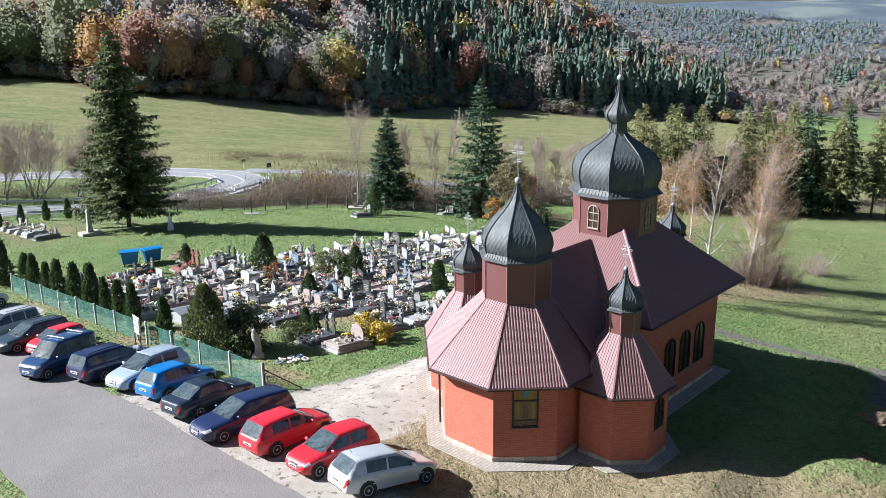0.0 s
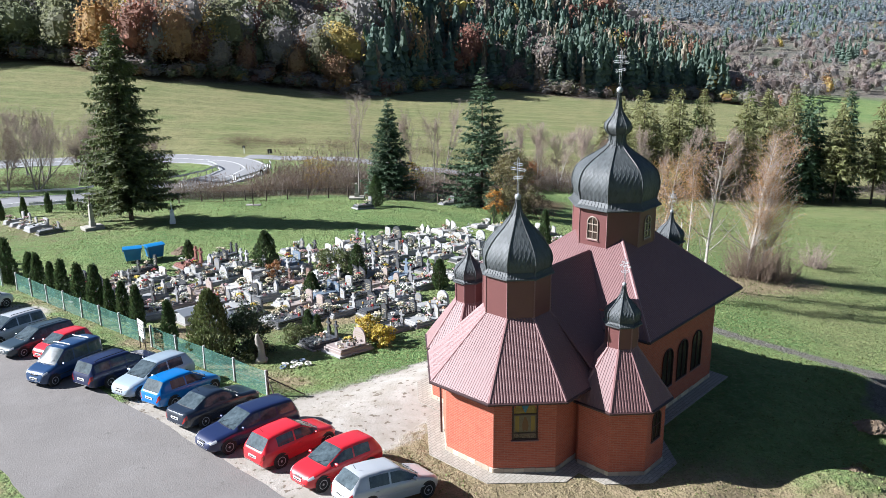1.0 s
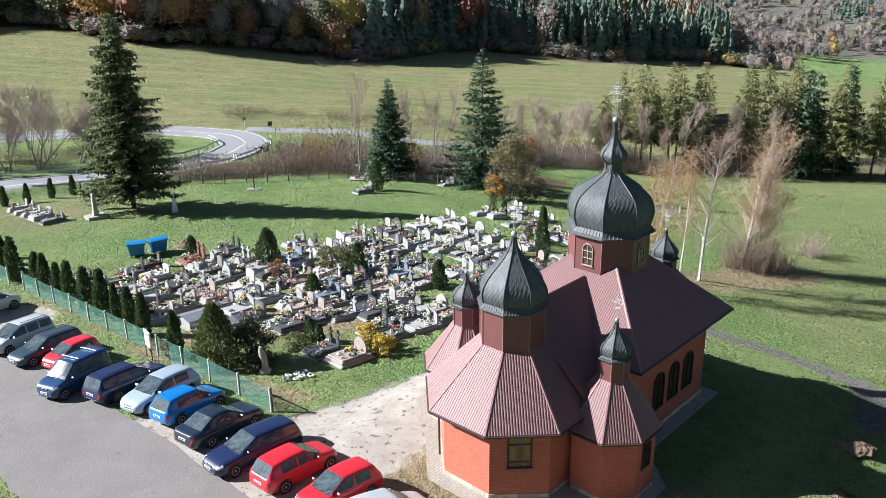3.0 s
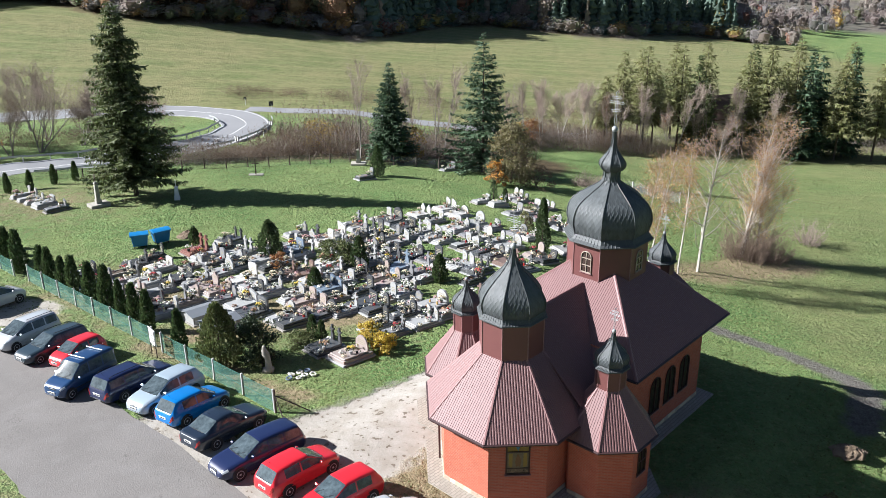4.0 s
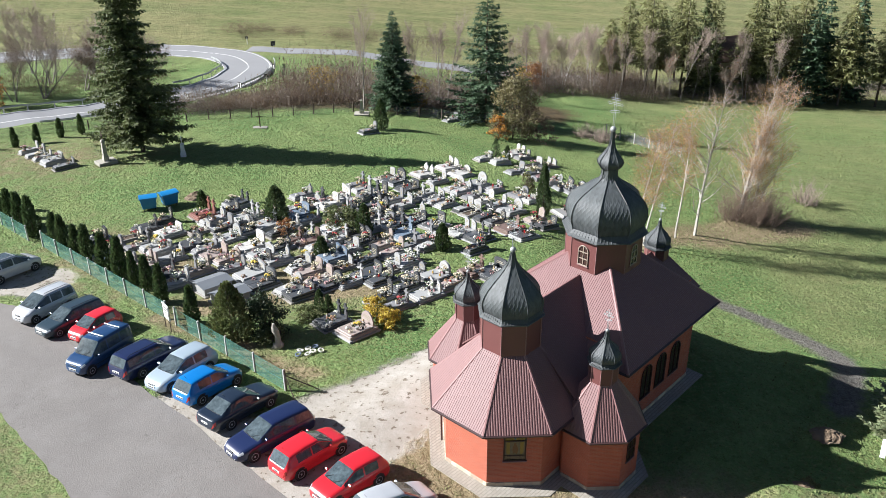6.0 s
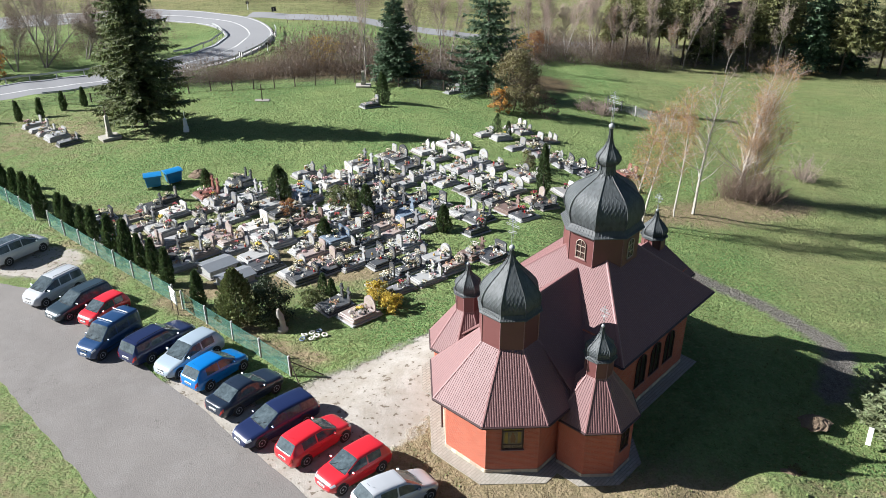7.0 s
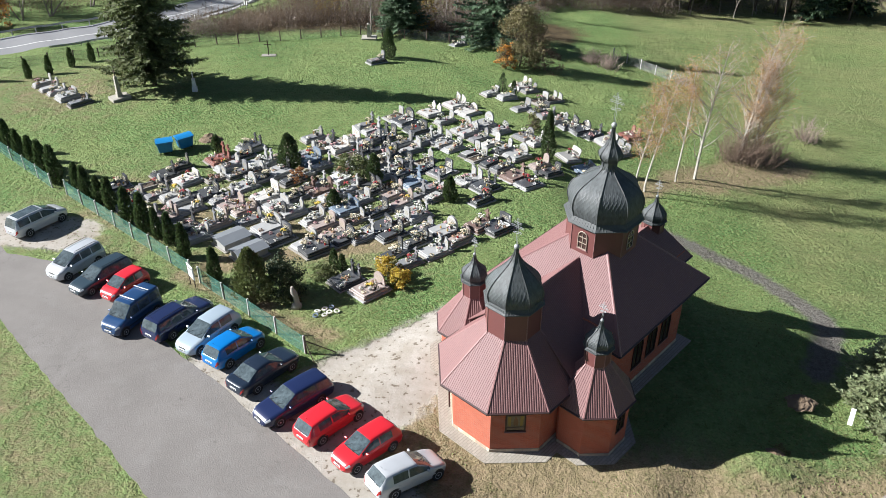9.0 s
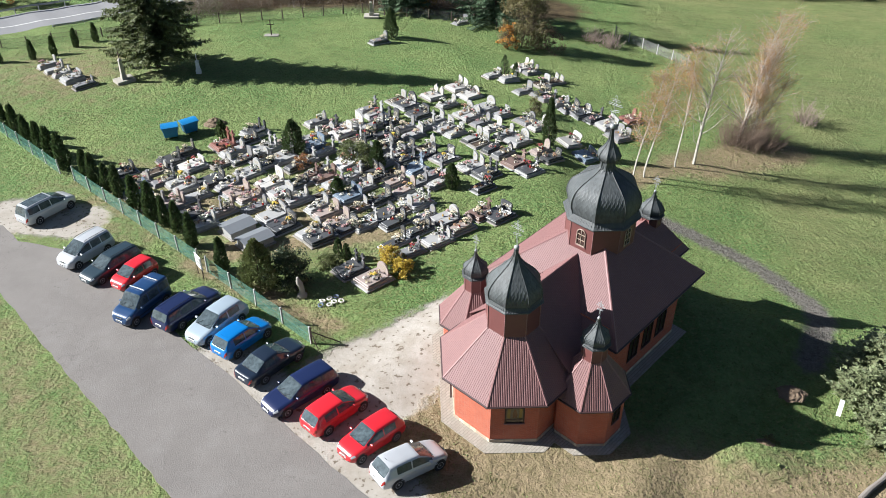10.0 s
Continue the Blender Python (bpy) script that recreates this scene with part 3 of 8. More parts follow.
# nave: a square hipped roof
nave_roof = plain_roof("nave_roof")
NZ, NT, NTZ = 4.98, 1.25, 8.22
c4 = [(2.95, -5.08), (12.55, -5.08), (12.55, 5.08), (2.95, 5.08)]
t4 = [(NAVE_C - NT, -NT), (NAVE_C + NT, -NT), (NAVE_C + NT, NT), (NAVE_C - NT, NT)]
for k in range(4):
    j = (k + 1) % 4
    roof_face("roof_sheet", [(*c4[k], NZ), (*c4[j], NZ), (*t4[j], NTZ), (*t4[k], NTZ)], nave_roof)
    ridge_cap((*c4[k], NZ), (*t4[k], NTZ), nave_roof)
# presbytery: a saddle roof from the apse into the nave
pres_roof = plain_roof("presbytery_roof")
for side in (-1, 1):
    roof_face("roof_sheet", [(0.6, side * 3.7, 4.10), (3.8, side * 3.7, 4.10), (5.95, 0, 7.52), (0.6, 0, 7.52)], pres_roof)
ridge_cap((0.9, 0, 7.52), (5.85, 0, 7.52), pres_roof)
# west porch: a saddle roof with a hipped end
porch_roof = plain_roof("porch_roof")
for side in (-1, 1):
    roof_face("roof_sheet", [(11.0, side * 2.35, 3.6), (15.8, side * 2.35, 3.6), (14.6, 0, 5.9), (11.0, 0, 5.9)], porch_roof)
roof_face("roof_sheet", [(15.8, -2.35, 3.6), (15.8, 2.35, 3.6), (14.6, 0, 5.9)], porch_roof)


# domes
def dome_radius(profile, z):
    for (z0, r0), (z1, r1) in zip(profile, profile[1:]):
        if z0 <= z <= z1:
            return r0 + (r1 - r0) * (z - z0) / (z1 - z0)
    return profile[-1][1]


def smooth_profile(profile, n):
    """Catmull-Rom through the given heights and radii."""
    P = [profile[0]] + list(profile) + [profile[-1]]
    out = []
    for i in range(1, len(P) - 2):
        for k in range(n):
            t = k / n
            q = []
            for d in (0, 1):
                a, b, c_, e = P[i - 1][d], P[i][d], P[i + 1][d], P[i + 2][d]
                q.append(0.5 * (2 * b + (c_ - a) * t + (2 * a - 5 * b + 4 * c_ - e) * t * t + (3 * b - a - 3 * c_ + e) * t ** 3))
            out.append(tuple(q))
    out.append(profile[-1])
    return out


def dome_tower(cu, cv, drum_a, z0, z1, skirt, profile, ball, cross_h, course, windows=False, upper=None, label=""):
    """A drum with a faceted onion dome, ribs, shingles, ball and three-barred cross."""
    tower = new("dome_tower")
    tower.parent = church
    tower.matrix_basis = Matrix.Translation(S(cu, cv, 0))
    turn = math.pi / 8
    cosf = math.cos(math.pi / 8)
    bm = bmesh.new()
    lathe(bm, [(K * z0, K * drum_a / cosf), (K * (z1 + 0.1), K * drum_a / cosf)], 8, turn)
    # corner laps and a foot flashing
    part("drum", bm, CLAD, tower)
    for k in range(8):
        a = turn + k * math.pi / 4
        r = K * drum_a / cosf
        bm = bmesh.new()
        tube(bm, [(r * math.cos(a), r * math.sin(a), K * z0), (r * math.cos(a), r * math.sin(a), K * z1)], 0.03, 5)
        part("corner_trim", bm, TRIM, tower)
    bm = bmesh.new()
    lathe(bm, [(K * (z0 + 0.02), K * (drum_a + 0.13) / cosf), (K * (z0 + 0.15), K * (drum_a + 0.05) / cosf), (K * (z0 + 0.26), K * (drum_a + 0.012) / cosf)], 8, turn, cap=False)
    part("flashing", bm, TRIM, tower)
    zs = z1
    prof = smooth_profile([(K * z, K * r) for z, r in profile], 5)
    # the core of the dome, in facets
    bm = bmesh.new()
    lathe(bm, [(K * zs + z, r) for z, r in prof], 8, turn)
    dome = part("dome", bm, DOMERIB, tower)
    # flared skirt
    bm = bmesh.new()
    r0, h = K * skirt[0], K * skirt[1]
    rs = dome_radius(prof, h) + 0.015
    lathe(bm, [(K * zs - 0.06, r0 - 0.06), (K * zs - 0.02, r0 + 0.02), (K * zs + 0.02, r0 + 0.015), (K * zs + h * 0.35, r0 * 0.55 + rs * 0.45), (K * zs + h, rs)], 8, turn, cap=False)
    for k in range(8):
        for j in range(1, 9):
            a0 = turn + k * math.pi / 4
            t = j / 9.0
            def on(rad):
                p = Vector((rad * math.cos(a0), rad * math.sin(a0)))
                q = Vector((rad * math.cos(a0 + math.pi / 4), rad * math.sin(a0 + math.pi / 4)))
                return p.lerp(q, t)
            p, q = on(r0 + 0.02), on(r0 * 0.55 + rs * 0.45 + 0.012)
            w = on(rs + 0.01)
            tube(bm, [(p.x, p.y, K * zs + 0.025), (q.x, q.y, K * zs + h * 0.35 + 0.012), (w.x, w.y, K * zs + h)], 0.009, 4)
    part("skirt", bm, DOMERIB, dome)
    # overlapping diamond shingles on each facet
    bm = bmesh.new()
    z, row = h, 0
    top_z = prof[-1][0] * 0.86
    while z < top_z:
        r = dome_radius(prof, z)
        if upper and upper[0] * K - 0.05 < z < upper[1] * K:
            z += course
            continue
        dz = course
        rn = dome_radius(prof, min(z + dz, prof[-1][0]))
        slope = math.hypot(rn - r, dz)
        if slope < 1e-4:
            break
        dz = course * dz / max(slope, 1e-4)
        zt = min(z + 2.0 * dz, prof[-1][0])
        rm, rt = dome_radius(prof, min(z + dz, prof[-1][0])), dome_radius(prof, zt)
        width = 2 * r * math.sin(math.pi / 8)
        count = max(1, int(round(width / (course * 1.25))))
        for k in range(8):
            a0 = turn + k * math.pi / 4

            def spot(rad, t, hgt, out):
                p = Vector((rad * math.cos(a0), rad * math.sin(a0), 0))
                q = Vector((rad * math.cos(a0 + math.pi / 4), rad * math.sin(a0 + math.pi / 4), 0))
                v = p.lerp(q, t)
                nrm = Vector((math.cos(a0 + math.pi / 8), math.sin(a0 + math.pi / 8), 0))
                return v + nrm * out + Vector((0, 0, K * zs + hgt))
            off = 0.5 if row % 2 else 0.0
            for j in range(count):
                t = (j + 0.5 + off) / count
                if t > 0.985 or t < 0.015:
                    continue
                dt = 0.5 / count
                tl, tr_ = max(0.01, t - dt * 0.97), min(0.99, t + dt * 0.97)
                vs = [bm.verts.new(spot(r, t, z - 0.01, 0.022)), bm.verts.new(spot(rm, tr_, z + dz, 0.013)), bm.verts.new(spot(rt, t, zt, 0.006)), bm.verts.new(spot(rm, tl, z + dz, 0.013))]
                bm.faces.new(vs)
        z += dz
        row += 1
    tagged(part("shingles", bm, SHINGLE, dome), kind="stuff")
    # ribs on the corners
    for k in range(8):
        a = turn + k * math.pi / 4
        bm = bmesh.new()
        tube(bm, [((r + 0.02) * math.cos(a), (r + 0.02) * math.sin(a), K * zs + z) for z, r in prof if z > h * 0.3], 0.032 if drum_a > 1 else 0.02, 5, 0.012)
        part("rib", bm, DOMERIB, dome)
    # ball and cross
    top = K * (zs + profile[-1][0])
    bm = bmesh.new()
    bmesh.ops.create_uvsphere(bm, u_segments=14, v_segments=9, radius=ball, matrix=Matrix.Translation((0, 0, top + ball * 0.8)))
    part("ball", bm, STEEL, tower, "polished steel ball", True)
    bm = bmesh.new()
    b0 = top + ball * 1.4
    g = 0.014 + 0.004 * cross_h
    wdt = cross_h * 0.027
    m = Matrix.Rotation(math.pi / 2, 4, 'Z')

    def bar(y0, za, y1, zb):
        # an open frame of two thin rods with trefoil ends
        d = Vector((0, y1 - y0, zb - za)).normalized()
        nrm = Vector((0, -d.z, d.y))
        for sgn in (-1, 1):
            p, q = Vector((0, y0, za)) + nrm * sgn * wdt, Vector((0, y1, zb)) + nrm * sgn * wdt
            tube(bm, [p, q], g * 0.55, 5)
        for e, s in ((Vector((0, y0, za)), -1), (Vector((0, y1, zb)), 1)):
            for o in (d * s * wdt * 1.2, nrm * wdt * 1.2, -nrm * wdt * 1.2):
                bmesh.ops.create_uvsphere(bm, u_segments=6, v_segments=4, radius=g * 1.1, matrix=Matrix.Translation(e + o))
    bar(0, b0, 0, b0 + cross_h)
    bar(-cross_h * 0.22, b0 + cross_h * 0.72, cross_h * 0.22, b0 + cross_h * 0.72)
    bar(-cross_h * 0.12, b0 + cross_h * 0.86, cross_h * 0.12, b0 + cross_h * 0.86)
    bar(-cross_h * 0.13, b0 + cross_h * 0.52, cross_h * 0.13, b0 + cross_h * 0.46)
    part("cross", bm, STEEL, tower, "slender three-barred metal cross")
    if windows:
        for k in range(4):
            a = k * math.pi / 2 + math.pi
            holder = Matrix.Rotation(a, 4, 'Z') @ Matrix.Translation((K * drum_a, 0, K * (z0 + 0.72)))
            arched_window(tower, holder, 0.52, 1.02, WINFRAME, 2, 3)
    return tower


def arch_outline(w, h, n=8):
    """Half-round headed opening, base at 0."""
    r = w / 2
    return [(-r, 0), (r, 0)] + [(r * math.cos(math.pi * k / n), h - r + r * math.sin(math.pi * k / n)) for k in range(n + 1)]


def arched_window(parent, m, w, h, frame_mat, cols, rows, glass=None, reveal=0.03):
    """A window on a wall face: x points out of the wall, y along it, z up."""
    holder = new("window")
    holder.parent = parent
    holder.matrix_basis = m
    out = arch_outline(w, h)
    bm = bmesh.new()
    bm.faces.new([bm.verts.new((reveal * 0.3, y, z)) for y, z in out])
    part("pane", bm, glass or DARKGLASS, holder)
    bm = bmesh.new()
    loop = [(reveal, y, z) for y, z in out]
    for p, q in zip(loop, loop[1:] + loop[:1]):
        if (Vector(p) - Vector(q)).length > 1e-4:
            tube(bm, [p, q], 0.028, 5)
    part("frame", bm, frame_mat, holder)
    bm = bmesh.new()
    for i in range(1, cols):
        y = -w / 2 + w * i / cols
        box(bm, 0.0, y - 0.013, 0, reveal + 0.01, y + 0.013, h * 0.985)
    for i in range(1, rows):
        z = h * i / rows
        box(bm, 0.0, -w / 2, z - 0.018, reveal + 0.008, w / 2, z + 0.018)
    part("glazing_bar", bm, frame_mat, holder)
    bm = bmesh.new()
    box(bm, -0.02, -w / 2 - 0.06, -0.06, 0.07, w / 2 + 0.06, -0.02, 0.008)
    part("sill", bm, TRIM, holder)
    return holder


MAIN = [(0.0, 2.04), (0.4, 2.04), (0.85, 2.16), (1.3, 2.13), (1.72, 1.96), (2.05, 1.64), (2.35, 1.20), (2.62, 0.78), (2.86, 0.48), (3.0, 0.41), (3.38, 0.40), (3.46, 0.52), (3.72, 0.66), (3.95, 0.60), (4.28, 0.34), (4.6, 0.17), (5.0, 0.09), (5.4, 0.07)]
MID = [(0.0, 1.50), (0.28, 1.50), (0.6, 1.57), (0.95, 1.50), (1.32, 1.28), (1.7, 0.95), (2.08, 0.58), (2.48, 0.28), (2.85, 0.13), (3.15, 0.085)]
SMALL = [(0.0, 0.70), (0.14, 0.70), (0.36, 0.755), (0.58, 0.70), (0.82, 0.48), (1.08, 0.23), (1.35, 0.10), (1.62, 0.06)]
dome_tower(NAVE_C, 0, 1.90, 7.3, 9.58, (2.32, 0.34), MAIN, 0.14, 1.55, 0.165, True, (2.95, 3.42))
dome_tower(0, 0, 1.42, 5.9, 8.02, (1.68, 0.26), MID, 0.13, 1.40, 0.150)
for cu, cv, dz in ((BAY_U, -BAY_V, 0.0), (BAY_U, BAY_V, 0.0), (14.33, 0, 0.0)):
    dome_tower(cu, cv, 0.64, 4.8 + dz, 6.10 + dz, (0.84, 0.14), SMALL, 0.085, 0.95, 0.105)

# windows: a stained pane in the apse's south-east face, arched ones along the nave, one in the chapel
def on_wall(apothem, k, cu=0.0, cv=0.0, along=0.0, z=0.0):
    """A frame on face k of an octagon, or on the wall at that distance: x out of the wall, y along it, z up."""
    return Matrix.Translation(S(cu, cv, 0)) @ Matrix.Rotation(k * math.pi / 4, 4, 'Z') @ Matrix.Translation((K * apothem, along, K * z))


GLASS_YELLOW = material("yellow_glass", (0.22, 0.15, 0.03), (0.15, 0.10, 0.025), 0.2, bump=0.1)
GLASS_BLUE = material("blue_glass", (0.05, 0.16, 0.22), (0.03, 0.10, 0.16), 0.2, bump=0.1)
GLASS_PALE = material("ochre_glass", (0.15, 0.12, 0.07), (0.08, 0.065, 0.04), 0.2, coarse=5, bump=0.1)
GLASS_AMBER = material("amber_glass", (0.14, 0.07, 0.03), (0.09, 0.045, 0.02), 0.2, bump=0.1)


def stained_window(m):
    holder = new("stained_window")
    holder.parent = church
    holder.matrix_basis = m
    tagged(holder, "stained glass window in a dark brown frame")
    w, h = 1.10, 1.86
    bm = bmesh.new()
    box(bm, 0.0, -w / 2, 0, 0.012, w / 2, 0.34)
    part("lower_pane", bm, DARKGLASS, holder)
    bm = bmesh.new()
    box(bm, 0.0, -w / 2, 0.34, 0.014, w / 2, 1.26)
    part("pane", bm, GLASS_PALE, holder, "ochre leaded glass pane")
    bm = bmesh.new()
    lathe(bm, [(0.42, 0.12), (0.7, 0.17), (0.95, 0.12), (1.02, 0.08), (1.14, 0.05)], 8)
    for v in bm.verts:
        v.co.x = 0.016 if v.co.x > 0 else 0.010
    part("glass_shape", bm, GLASS_AMBER, holder)
    for y in (-0.36, 0.36):
        bm = bmesh.new()
        box(bm, 0.010, y - 0.09, 0.40, 0.018, y + 0.09, 1.20)
        part("glass_strip", bm, GLASS_YELLOW, holder)
    for i in range(5):
        bm = bmesh.new()
        y = -0.44 + i * 0.22
        box(bm, 0.010, y - 0.05, 0.36, 0.022, y + 0.05, 0.47)
        part("glass_tile", bm, GLASS_PALE, holder)
    bm = bmesh.new()
    bm.faces.new([bm.verts.new((0.012, y, 1.30 + z)) for y, z in arch_outline(w, 0.62)])
    part("fanlight", bm, GLASS_YELLOW, holder)
    bm = bmesh.new()
    bm.faces.new([bm.verts.new((0.018, y, z)) for y, z in ((0, 1.34), (0.2, 1.80), (-0.2, 1.80))])
    part("fanlight_wedge", bm, GLASS_BLUE, holder)
    bm = bmesh.new()
    for y0, z0, y1, z1 in ((-w / 2 - 0.05, 0, -w / 2 + 0.03, h), (w / 2 - 0.03, 0, w / 2 + 0.05, h), (-w / 2, -0.02, w / 2, 0.05), (-w / 2, 1.25, w / 2, 1.33), (-w / 2, 0.31, w / 2, 0.36)):
        box(bm, -0.03, y0, z0, 0.045, y1, z1, 0.006)
    part("frame", bm, DARKFRAME, holder)
    bm = bmesh.new()
    box(bm, -0.02, -w / 2 - 0.1, -0.09, 0.10, w / 2 + 0.1, -0.025, 0.01)
    part("sill", bm, TRIM, holder)


stained_window(on_wall(APSE, 5, z=1.42) @ Matrix.Scale(0.83, 4))
for u in (6.9, 8.45, 10.0):
    arched_window(church, Matrix.Translation(S(u, -NAVE_W, 1.00)) @ Matrix.Rotation(-math.pi / 2, 4, 'Z'), 0.92, 1.85, DARKFRAME, 2, 1, reveal=0.04)
for u in (7.0, 9.4):
    arched_window(church, Matrix.Translation(S(u, NAVE_W, 1.35)) @ Matrix.Rotation(math.pi / 2, 4, 'Z'), 0.95, 1.95, DARKFRAME, 2, 3, reveal=0.04)
arched_window(church, on_wall(1.90, 6, BAY_U, -BAY_V, z=1.15), 0.62, 1.20, DARKFRAME, 2, 2)
arched_window(church, on_wall(1.90, 2, BAY_U, BAY_V, z=1.15), 0.62, 1.20, DARKFRAME, 2, 2)
bm = bmesh.new()
tube(bm, [S(-2.75, 2.92, 3.4), S(-2.42, 2.45, 3.1), S(-2.40, 2.42, 0.1)], 0.045, 8)
part("downpipe", bm, SOFFIT, church)
bm = bmesh.new()
tube(bm, [S(3.4, -4.8, 4.9), S(3.55, -4.12, 4.5), S(3.55, -4.12, 2.6)], 0.045, 8)
part("downpipe", bm, SOFFIT, church)


# plinth stones along the foot of the walls
def plinth_run(p, q, z0=-0.02, z1=0.22, rng=random.Random(7)):
    a, b = Vector(S(*p)), Vector(S(*q))
    d = b - a
    length = d.length
    ang = math.atan2(d.y, d.x)
    x = 0.0
    while x < length - 0.05:
        w = min(rng.choice((0.34, 0.40, 0.46)), length - x)
        key = round(w, 2)
        if key not in PLINTH_MESH:
            bm = bmesh.new()
            box(bm, 0.004, -0.03, z0, w - 0.004, 0.014, z1, 0.006)
            ob = part("plinth_stone", bm, PLINTH, church)
            PLINTH_MESH[key] = ob.data
        else:
            ob = new("plinth_stone", PLINTH_MESH[key])
            ob.parent = church
        ob.matrix_basis = Matrix.Translation((a.x + d.x * x / length, a.y + d.y * x / length, -0.135 + 0.030 * (a.y + d.y * (x + w / 2) / length) + rng.uniform(-0.012, 0.012))) @ Matrix.Rotation(ang, 4, 'Z') @ Matrix.Translation((0, -rng.uniform(0, 0.006), 0))
        x += w


PLINTH_MESH = {}
oc = octagon(APSE)
for k in (3, 4, 5, 6):
    plinth_run(oc[k - 1], oc[k])
for side in (-1, 1):
    ob8 = octagon(1.90, BAY_U, side * BAY_V)
    for k in ((4, 5, 6, 7) if side < 0 else (1, 2, 3, 4)):
        plinth_run(ob8[k - 1], ob8[k])
plinth_run((3.6, -NAVE_W), (11.9, -NAVE_W))

# block paving round the church
def paving(outline, lift):
    bm = bmesh.new()
    prism(bm, [S(*p) for p in outline], -0.3, lift)
    for v in bm.verts:
        v.co.z += -0.135 + 0.030 * max(-5.4, min(5.4, v.co.y))
    wall_uv(bm)
    ob = tagged(part("pavement", bm, PAVER), "grey concrete block paving round the church walls", "paving", kind="structure")
    ob.matrix_basis = CHURCH
    return ob


paving(octagon(APSE + 0.80), 0.030)
paving(octagon(1.90 + 0.62, BAY_U, -BAY_V), 0.036)
paving(octagon(1.90 + 0.75, BAY_U, BAY_V), 0.042)
paving([(3.0, -4.80), (12.6, -4.80), (12.6, 4.80), (3.0, 4.80)], 0.048)


# ---- the road ----
def ribbon(name, pts, offset, width, lift, mat, label, category="road", thick=0.3, dashes=None):
    """A strip of road along a smooth line (plan units), following the ground."""
    P = smooth_profile(pts, 8)
    bm = bmesh.new()
    rows = []
    for i, p in enumerate(P):
        a, b = Vector(P[max(0, i - 1)]), Vector(P[min(len(P) - 1, i + 1)])
        d = (b - a).normalized()
        n = Vector((-d.y, d.x))
        mid = Vector(p)
        zc = K * float(land(mid.x, mid.y))
        row = []
        for s in (-0.5, 0.5):
            q = mid + n * (offset + width * s)
            row.append(bm.verts.new((K * q.x, K * q.y, zc + lift)))
        for s in (0.5, -0.5):
            q = mid + n * (offset + (width + 1.2 * thick) * s)
            row.append(bm.verts.new((K * q.x, K * q.y, zc + lift - thick)))
        rows.append(row)
    for i, (a, b) in enumerate(zip(rows, rows[1:])):
        if dashes and (i // dashes) % 2:
            continue
        bm.faces.new((a[0], a[1], b[1], b[0])[::-1])
        if thick > 0.1:
            bm.faces.new((a[1], a[2], b[2], b[1])[::-1])
            bm.faces.new((a[3], a[0], b[0], b[3])[::-1])
    return tagged(part(name, bm, mat), label, category, kind="structure")


ROAD = [(-140, 44), (-100, 72), (-75, 92), (-58.3, 106.7), (-50, 114.5), (-42.4, 123.3), (-36.6, 132), (-34.8, 140), (-35.4, 149), (-40.5, 158), (-51, 164.5), (-66, 165), (-85, 158), (-120, 150)]
ribbon("road", ROAD, 0, 8.2, 0.30, ROADTOP, "grey asphalt country road in a tight hairpin bend", thick=0.6)
ribbon("road_line", ROAD, 0, 0.22, 0.306, WHITELINE, "white centre line on the road", "road marking", 0.0)
ribbon("road_line", ROAD, -3.7, 0.18, 0.306, WHITELINE, "white edge line on the road", "road marking", 0.0)
ribbon("road_line", ROAD, 3.7, 0.18, 0.306, WHITELINE, "white edge line on the road", "road marking", 0.0)
ribbon("side_road", [(-39, 166), (-30, 164.5), (-18, 163), (-4, 159), (12, 158), (30, 160)], 0, 3.6, 0.22, ROADTOP, "narrow pale asphalt side road", thick=0.5)
GALV = material("galvanised_steel", (0.42, 0.43, 0.44), (0.30, 0.31, 0.32), 0.45, 0.7, bump=0.05)
BLACK = material("black_plastic", (0.015, 0.015, 0.016), rough=0.5, bump=0.0)
WHITE = material("white_paint", (0.78, 0.78, 0.76), rough=0.5, bump=0.03)


def guard_rail(pts, offset, first, last):
    P = smooth_profile(pts, 8)[first:last]
    rail = thing("guard_rail", Matrix.Identity(4), "galvanised steel crash barrier along the road", "guard rail")
    line = []
    for i, p in enumerate(P):
        a, b = Vector(P[max(0, i - 1)]), Vector(P[min(len(P) - 1, i + 1)])
        d = (b - a).normalized()
        q = Vector(p) + Vector((-d.y, d.x)) * offset
        line.append((K * q.x, K * q.y, K * float(land(p[0], p[1])) + 0.3))
    bm = bmesh.new()
    for dz in (0.55, 0.68):
        tube(bm, [(x, y, z + dz) for x, y, z in line], 0.06, 6)
    part("beam", bm, GALV, rail)
    run = 0.0
    for p, q in zip(line, line[1:]):
        run += math.dist(p, q)
        if run > 2.6:
            run = 0.0
            bm = bmesh.new()
            box(bm, -0.05, -0.05, -0.8, 0.05, 0.05, 0.62)
            part("post", bm, GALV, rail).matrix_basis = Matrix.Translation(q)


guard_rail(ROAD, 4.5, 8, 36)
guard_rail(ROAD, -4.6, 26, 66)
guard_rail(ROAD, 4.5, 44, 72)


